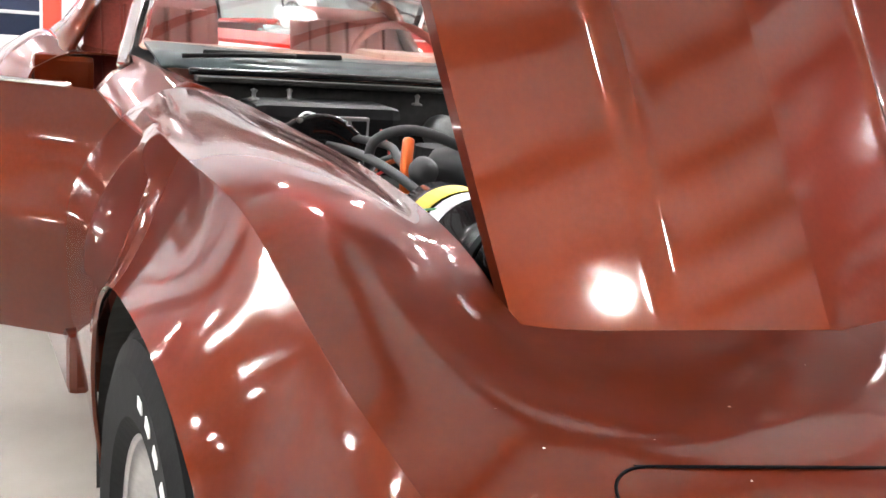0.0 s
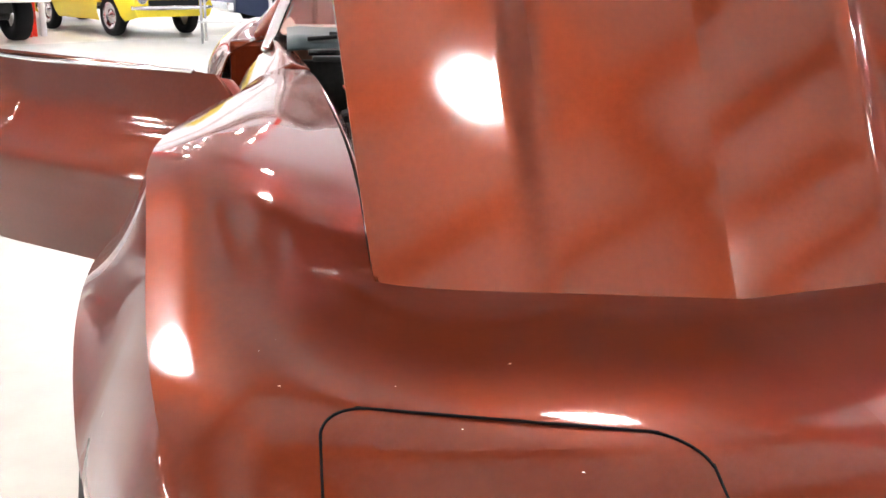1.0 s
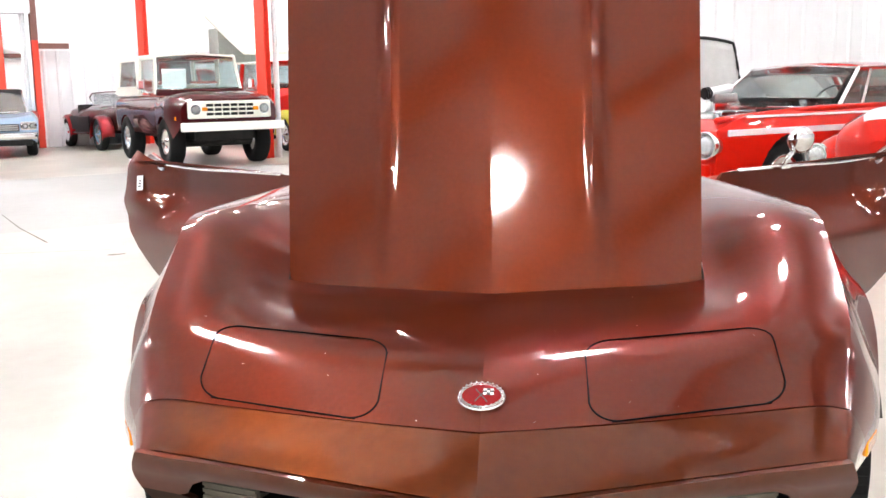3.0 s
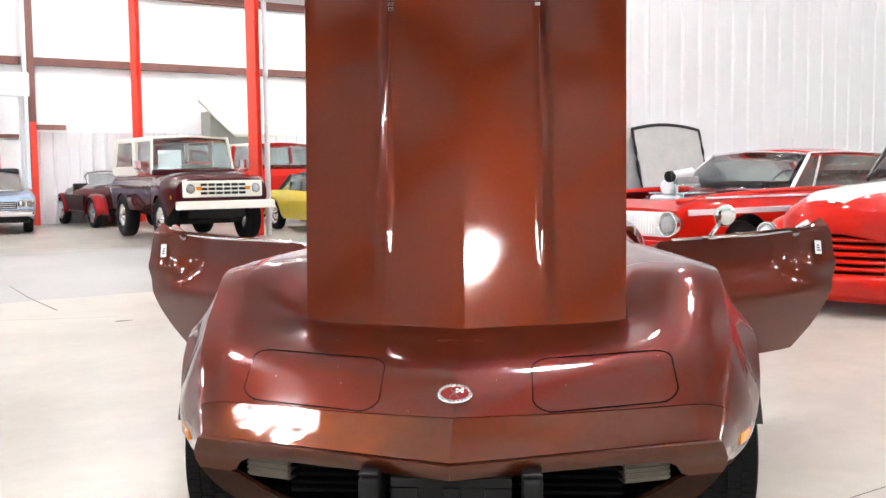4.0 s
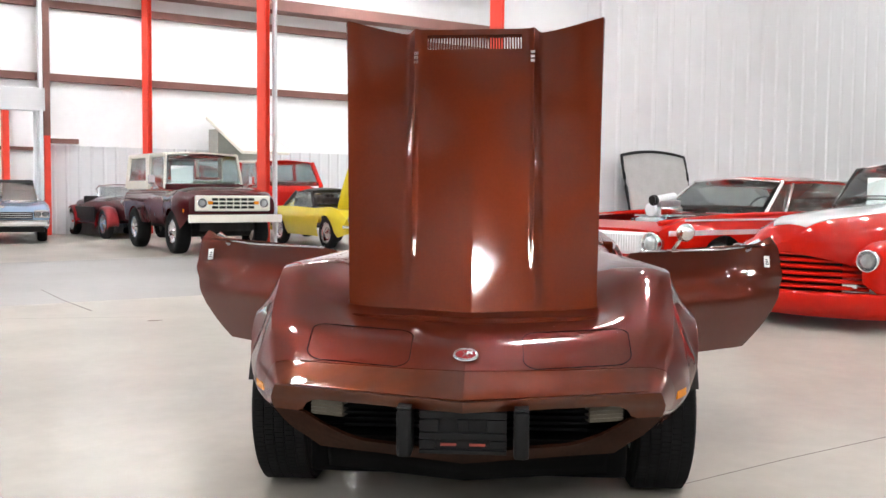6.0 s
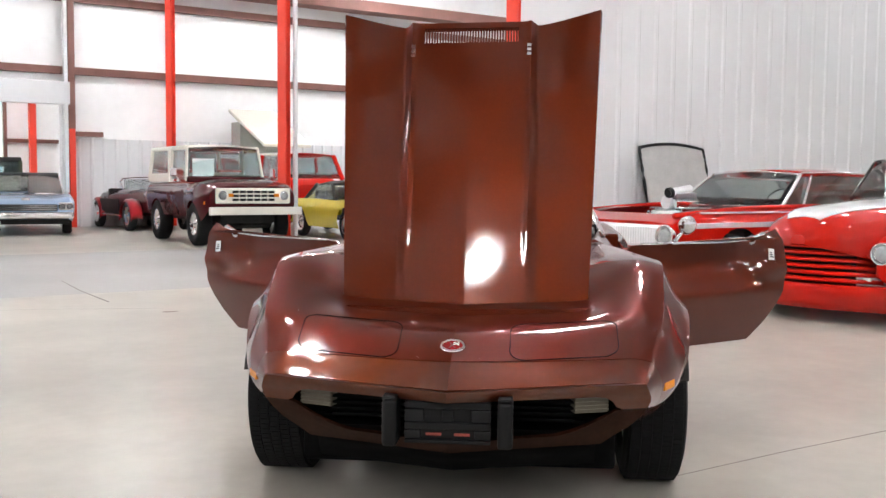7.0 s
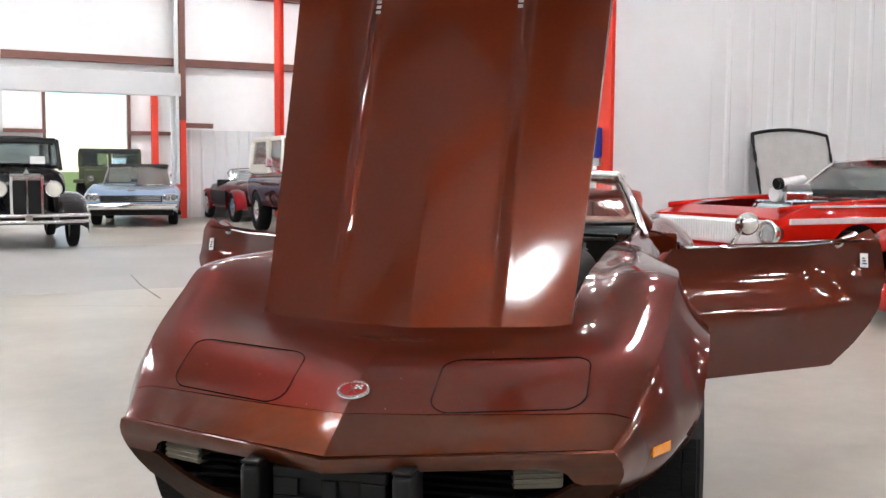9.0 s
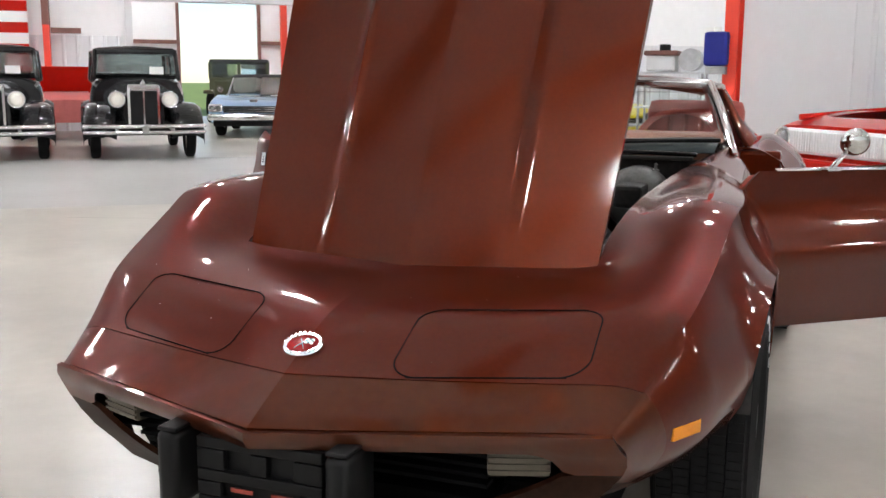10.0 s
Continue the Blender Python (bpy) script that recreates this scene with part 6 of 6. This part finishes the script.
part("bonnet_ornament", box(-0.08, 0.08, 0.02, 0.06, 0.74, 0.79, 0.01), BRIGHT_CHROME, tb_car)
four_wheels(tb_car, 0.80, 0.95, 3.85, r=0.34, w=0.2, rim=0.19)
cabin_seats(tb_car, 2.9, 0.55, CREAM)


# black thirties sedans
def black_sedan(m, label):
    c = thing("vintage_sedan", label, "car", m, "vintage sedans")
    hk = [(0.12, 1.08, 0.14, 1.06, 0.26, 0.95, 0.29, 0.7, 0.27, 0.5), (0.3, 1.10, 0.16, 1.08, 0.30, 0.97, 0.33, 0.7, 0.30, 0.5), (1.35, 1.18, 0.28, 1.15, 0.48, 1.02, 0.52, 0.75, 0.50, 0.5)]
    part("bonnet", body_shell(hk, []), GLOSS_BLACK, c, smooth=True)
    ck = [(1.35, 1.20, 0.4, 1.19, 0.60, 1.12, 0.70, 0.85, 0.68, 0.45), (1.6, 1.24, 0.4, 1.23, 0.68, 1.15, 0.74, 0.85, 0.72, 0.45), (3.6, 1.24, 0.4, 1.23, 0.68, 1.15, 0.74, 0.85, 0.72, 0.45), (4.1, 1.15, 0.4, 1.14, 0.60, 1.05, 0.66, 0.8, 0.6, 0.5)]
    part("body", body_shell(ck, []), GLOSS_BLACK, c, smooth=True)
    greenhouse(c, GLOSS_BLACK, 1.5, 1.62, 3.6, 3.9, 1.2, 1.72, 0.66, 0.62, mid=2.6, pillar=0.035, bow=0.03)
    part("visor", box(-0.60, 0.60, 1.52, 1.70, 1.60, 1.70, 0.03), GLOSS_BLACK, c)
    part("price_card", box(0.20, 0.42, 1.50, 1.505, 1.28, 1.40), STICKER, c, "white paper card in the windscreen")
    shell = part("radiator_shell", box(-0.24, 0.24, 0.05, 0.16, 0.50, 1.12, 0.05), BRIGHT_CHROME, c, "chrome radiator shell")
    part("radiator_core", box(-0.195, 0.195, 0.035, 0.06, 0.52, 1.03, 0.02), BLACK, shell)
    part("radiator_divider", box(-0.012, 0.012, 0.025, 0.04, 0.52, 1.05), BRIGHT_CHROME, shell)
    part("radiator_cap", lathe([(0, 0), (0.04, 0), (0.035, 0.03), (0.015, 0.05), (0, 0.09)], Matrix.Translation((0, 0.1, 1.12)), 16), BRIGHT_CHROME, shell)
    for sx in (-1, 1):
        lamp_round("headlamp", (sx * 0.38, 0.10, 0.90), 0.125, c, depth=0.20, lens=CREAM)
        wing = []
        for t in np.linspace(0, 1, 14):
            a = radians(-5 + 150 * t)
            y, z = 0.62 - 0.47 * math.cos(a), 0.38 + 0.45 * math.sin(a)
            if t > 0.75:
                y = 0.62 + 0.47 * 0.75 + (t - 0.75) * 2.6
                z = 0.80 - (t - 0.75) * 1.6
            wing.append([Vector((sx * x, y, z - d)) for x, d in ((0.40, 0.04), (0.50, 0.0), (0.65, -0.015), (0.78, 0.0), (0.86, 0.05), (0.875, 0.13))])
        wb = add_grid(bmesh.new(), wing)
        part("front_wing", thicken(wb, 0.01), GLOSS_BLACK, c, smooth=True)
        rw = []
        for t in np.linspace(0, 1, 12):
            a = radians(0 + 180 * t)
            rw.append([Vector((sx * x, 3.45 - 0.50 * math.cos(a), 0.36 + 0.48 * math.sin(a) - d)) for x, d in ((0.6, 0.0), (0.75, 0.0), (0.86, 0.04), (0.875, 0.1))])
        part("rear_wing", thicken(add_grid(bmesh.new(), rw), 0.01), GLOSS_BLACK, c, smooth=True)
        part("running_board", box(sx * 0.76 - 0.12, sx * 0.76 + 0.12, 1.2, 3.0, 0.36, 0.40, 0.01), BLACK, c)
        part("bumper_iron", box(sx * 0.4 - 0.02, sx * 0.4 + 0.02, -0.10, 0.3, 0.44, 0.50), STEEL, c)
    for z in (0.42, 0.51):
        part("bumper_bar", pipe([(-0.88, 0.0, z), (-0.5, -0.10, z), (0, -0.13, z), (0.5, -0.10, z), (0.88, 0.0, z)], 0.028, 8), BRIGHT_CHROME, c, smooth=True)
    part("badge", box(-0.05, 0.05, -0.17, -0.14, 0.42, 0.54, 0.01), BRIGHT_CHROME, c)
    four_wheels(c, 0.70, 0.62, 3.45, r=0.36, w=0.15, rim=0.22)
    part("underbody", box(-0.55, 0.55, 0.3, 4.0, 0.36, 0.5), SOOT, c)
    return c


bs = black_sedan(pose(-8.55, 10.55, 0, 0, 0, 42), "gloss black thirties sedan with a chrome radiator shell and bumper")
copy_thing(bs, pose(-10.2, 9.2, 0, 0, 0, 43))

# red roadster by the wall
rr = thing("roadster", "candy red vintage roadster with separate wings", "car", pose(-8.35, 18.9, 0, 0, 0, 41))
part("body", body_shell([(0.1, 0.85, 0.2, 0.84, 0.32, 0.74, 0.36, 0.6, 0.34, 0.42), (1.2, 0.95, 0.3, 0.94, 0.52, 0.84, 0.58, 0.65, 0.55, 0.4), (2.8, 0.95, 0.35, 0.94, 0.60, 0.85, 0.66, 0.65, 0.62, 0.4), (3.5, 0.75, 0.3, 0.74, 0.5, 0.68, 0.55, 0.6, 0.5, 0.42)], []), MAROON, rr, smooth=True)
for sx in (-1, 1):
    for yc in (0.55, 2.95):
        wing = [[Vector((sx * x, yc - 0.44 * math.cos(a), 0.34 + 0.42 * math.sin(a) - d)) for x, d in ((0.5, 0.02), (0.62, 0.0), (0.74, 0.02), (0.78, 0.08))] for a in np.linspace(radians(-5), radians(185), 14)]
        part("wing", thicken(add_grid(bmesh.new(), wing), 0.012), CANDY, rr, smooth=True)
    lamp_round("headlamp", (sx * 0.36, 0.05, 0.82), 0.10, rr, depth=0.14)
four_wheels(rr, 0.66, 0.55, 2.95, r=0.34, w=0.18, rim=0.21)
part("windscreen_frame", pipe([(-0.52, 1.45, 0.95), (-0.50, 1.52, 1.22), (0.50, 1.52, 1.22), (0.52, 1.45, 0.95)], 0.02, 8, 3), BRIGHT_CHROME, rr)
pane("windscreen", [(-0.5, 1.46, 0.96), (0.5, 1.46, 0.96), (0.48, 1.52, 1.2), (-0.48, 1.52, 1.2)], rr)
part("running_board", box(-0.74, 0.74, 0.95, 2.55, 0.33, 0.37, 0.01), MAROON, rr)
cabin_seats(rr, 2.2, 0.42, BLACK)

# mustard roadster with its bonnet up
yk = [(0.0, 0.62, 0.4, 0.62, 0.66, 0.60, 0.70, 0.5, 0.64, 0.32), (0.25, 0.72, 0.4, 0.72, 0.66, 0.74, 0.74, 0.55, 0.68, 0.26), (1.4, 0.80, 0.4, 0.80, 0.66, 0.80, 0.76, 0.58, 0.70, 0.24), (3.0, 0.82, 0.4, 0.82, 0.66, 0.82, 0.76, 0.58, 0.70, 0.24), (3.9, 0.74, 0.4, 0.74, 0.64, 0.73, 0.72, 0.55, 0.66, 0.34)]
yl = thing("roadster", "mustard yellow sports roadster with a black soft top and raised bonnet", "car", pose(-2.55, 16.05, 0, 0, 0, 38))
part("body", body_shell(yk, [(0.75, 0.31), (2.98, 0.31)], arch_r=0.36, cabin=(1.55, 2.9, 0.56)), YELLOW_PAINT, yl, smooth="angle")
part("bonnet", thicken(add_grid(bmesh.new(), [[Vector((w * a / 4, y - 0.03 * (1 - (a / 4) ** 2), z)) for a in range(-4, 5)] for y, z, w in ((0.62, 0.78, 0.54), (0.58, 1.18, 0.46), (0.55, 1.70, 0.30))]), 0.012), YELLOW_PAINT, yl, "raised yellow bonnet", smooth=True)
part("bumper", pipe([(-0.72, 0.05, 0.46), (-0.4, -0.08, 0.46), (0.4, -0.08, 0.46), (0.72, 0.05, 0.46)], 0.035, 8), BRIGHT_CHROME, yl, smooth=True)
part("grille", box(-0.45, 0.45, -0.01, 0.02, 0.44, 0.58), BLACK, yl)
for sx in (-1, 1):
    lamp_round("headlamp", (sx * 0.55, 0.0, 0.60), 0.085, yl)
four_wheels(yl, 0.65, 0.75, 2.98, r=0.32, w=0.17, rim=0.2)
greenhouse(yl, CANVAS, 1.45, 1.75, 2.55, 2.95, 0.82, 1.18, 0.60, 0.50, trim=BLACK)
cabin_seats(yl, 2.4, 0.45, BLACK, 0.32)

# red camper with a lifted cream roof
cp = thing("camper_van", "red camper van with a cream pop-up roof", "van", pose(-5.05, 20.0, 0, 0, 0, 40))
part("body", body_shell([(0.0, 1.1, 0.4, 1.1, 0.70, 1.0, 0.78, 0.8, 0.74, 0.35), (0.15, 1.25, 0.4, 1.25, 0.76, 1.1, 0.84, 0.8, 0.80, 0.3), (0.5, 1.27, 0.4, 1.27, 0.80, 1.2, 0.86, 0.9, 0.82, 0.28), (4.3, 1.27, 0.4, 1.27, 0.80, 1.2, 0.86, 0.9, 0.82, 0.28)], [(0.75, 0.33), (3.2, 0.33)], arch_r=0.36), RED, cp, smooth=True)
greenhouse(cp, RED, 0.12, 0.45, 4.2, 4.3, 1.25, 1.86, 0.80, 0.72, mid=1.5, pillar=0.06, roof_mat=CREAM)
lid = box(-0.66, 0.66, -2.5, 0.0, 0.0, 0.10, 0.04)
part("pop_up_roof", lid, CREAM, cp, "tilted cream pop-up roof", m=Matrix.Translation((0, 3.9, 3.0)) @ Matrix.Rotation(radians(23), 4, "X"))
part("roof_canvas", box(-0.60, 0.60, 3.2, 3.8, 1.88, 2.72), material("grey_canvas", (0.35, 0.36, 0.33), 0.9, 0, 0, 0.1, 8, 90, 0.0005), cp)
for sx in (-1, 1):
    lamp_round("headlamp", (sx * 0.55, 0.02, 0.85), 0.10, cp)
part("bumper", box(-0.84, 0.84, -0.12, -0.02, 0.40, 0.55, 0.03), CREAM, cp)
four_wheels(cp, 0.70, 0.75, 3.2, r=0.33, w=0.18, rim=0.19)

# olive truck in the room beyond
ol = thing("army_truck", "olive drab army truck with a boxy canvas cab", "truck", pose(-14.6, 22.2, 0, 0, 0, 30))
part("bonnet", box(-0.62, 0.62, 0.0, 1.3, 0.75, 1.20, 0.06), OLIVE, ol)
part("cab", box(-0.85, 0.85, 1.25, 2.9, 0.6, 1.28, 0.05), OLIVE, ol)
part("cab_top", box(-0.85, 0.85, 1.4, 2.9, 1.66, 1.80, 0.05), CANVAS, ol)
for x in (-0.82, 0.0, 0.82):
    part("cab_pillar", box(x - 0.05, x + 0.05, 1.35, 1.43, 1.25, 1.70), OLIVE, ol)
for sx in (-1, 1):
    part("cab_back", box(sx * 0.62 - 0.22, sx * 0.62 + 0.22, 2.82, 2.88, 1.25, 1.68), CANVAS, ol)
    part("wing", box(sx * 0.78 - 0.14, sx * 0.78 + 0.14, 0.0, 1.3, 0.82, 0.92, 0.04), OLIVE, ol)
    lamp_round("headlamp", (sx * 0.45, -0.02, 0.95), 0.08, ol)
    pane("windscreen_pane", [(sx * 0.06, 1.36, 1.28), (sx * 0.77, 1.36, 1.28), (sx * 0.77, 1.42, 1.66), (sx * 0.06, 1.42, 1.66)], ol)
four_wheels(ol, 0.75, 0.6, 2.6, r=0.42, w=0.24, rim=0.22, rim_mat=OLIVE)

# dark blue saloon with whitewall tyres, side on
nv = thing("saloon", "dark blue saloon with chrome trim and broad whitewall tyres", "car", pose(-1.95, 17.75, 0, 0, 0, -70))
part("body", body_shell([(y, *v) for y, *v in dk], [(0.95, 0.34), (3.95, 0.34)], arch_r=0.38, cabin=(1.85, 4.15, 0.76)), NAVY, nv, smooth="angle")
greenhouse(nv, NAVY, 1.7, 2.2, 3.6, 4.2, 0.94, 1.45, 0.80, 0.66, trim=BRIGHT_CHROME, mid=2.9)
part("bumper", box(-0.92, 0.92, -0.14, -0.03, 0.36, 0.52, 0.04), BRIGHT_CHROME, nv)
for sx in (-1, 1):
    part("side_trim", box(sx * 0.955 - 0.008, sx * 0.955 + 0.012, 0.1, 5.0, 0.60, 0.66, 0.006), BRIGHT_CHROME, nv)
four_wheels(nv, 0.82, 0.95, 3.95, r=0.36, w=0.2, rim=0.19, white=True)
part("underbody", box(-0.6, 0.6, 0.3, 4.8, 0.3, 0.45), SOOT, nv)

# faded red saloon behind the black sedans
fr = thing("saloon", "faded red saloon with its bonnet raised", "car", pose(-13.0, 13.6, 0, 0, 0, 44))
part("body", body_shell([(y, *v) for y, *v in dk], [(0.95, 0.34), (3.95, 0.34)], arch_r=0.38, cabin=(1.85, 4.15, 0.76)), material("faded_red_paint", (0.55, 0.16, 0.15), 0.4, 0, 0.5, 0.15), fr, smooth="angle")
greenhouse(fr, RED, 1.7, 2.2, 3.6, 4.2, 0.94, 1.42, 0.80, 0.66, trim=BRIGHT_CHROME)
part("bonnet", box(-0.7, 0.7, -0.6, 0.0, 0.0, 0.02, 0.005), RED, fr, "raised red bonnet", m=Matrix.Translation((0, 1.3, 0.95)) @ Matrix.Rotation(radians(-55), 4, "X"))
four_wheels(fr, 0.80, 0.95, 3.95, r=0.33, w=0.2, rim=0.19)

# striped banner on the far wall
fl_m = HALL @ Matrix.Translation((-9.9, -0.10, 1.75))
flag = thing("wall_banner", "red and white striped cloth banner hung on the wall", "banner", fl_m)
for k in range(7):
    part("stripe", box(-1.0, 1.15, -0.006, 0.006, 0.24 * k, 0.24 * k + 0.2385), RED if k % 2 == 0 else STICKER, flag)

# clutter behind the sports car
blue = thing("wall_dispenser", "dark blue plastic dispenser hung on the red column", "dispenser", HALL @ Matrix.Translation((-0.12, -2 * BAY - 0.35, 1.34)) @ Matrix.Rotation(-TURN + radians(-10), 4, "Z"))
part("tank", box(-0.27, 0.0, -0.215, -0.101, 0.03, 0.40, 0.045), material("blue_plastic", (0.02, 0.025, 0.20), 0.35, 0, 0.2, 0.1), blue)
part("cap", tube((-0.13, -0.16, 0.40), (-0.13, -0.16, 0.45), 0.04), STICKER, blue)
part("drip_tray", box(-0.24, -0.02, -0.20, -0.101, -0.06, 0.025, 0.01), STEEL, blue)
cart = thing("tool_cart", "white shelf cart with a brown machine on top", "cart", HALL @ Matrix.Translation((1.95, -10.26, 0)) @ Matrix.Rotation(-TURN, 4, "Z"))
for x in (-0.5, 0.5):
    for y in (-0.3, 0.3):
        part("leg", tube((x, y, 0), (x, y, 1.35), 0.02), STEEL, cart)
for z in (0.3, 0.8, 1.33):
    part("shelf", box(-0.55, 0.55, -0.35, 0.35, z, z + 0.03), PANEL_WHITE, cart)
part("machine", box(-0.42, 0.05, -0.2, 0.2, 1.362, 1.62, 0.04), PANEL_WHITE, cart)
part("machine_lid", box(-0.46, 0.09, -0.22, 0.22, 1.621, 1.70, 0.03), GIRT_BROWN, cart)
part("machine_cap", tube((-0.15, 0, 1.70), (-0.15, 0, 1.80), 0.09), BLACK, cart)
part("drum", tube((0.28, -0.2, 1.55), (0.28, 0.2, 1.55), 0.18, n=24), STEEL, cart)
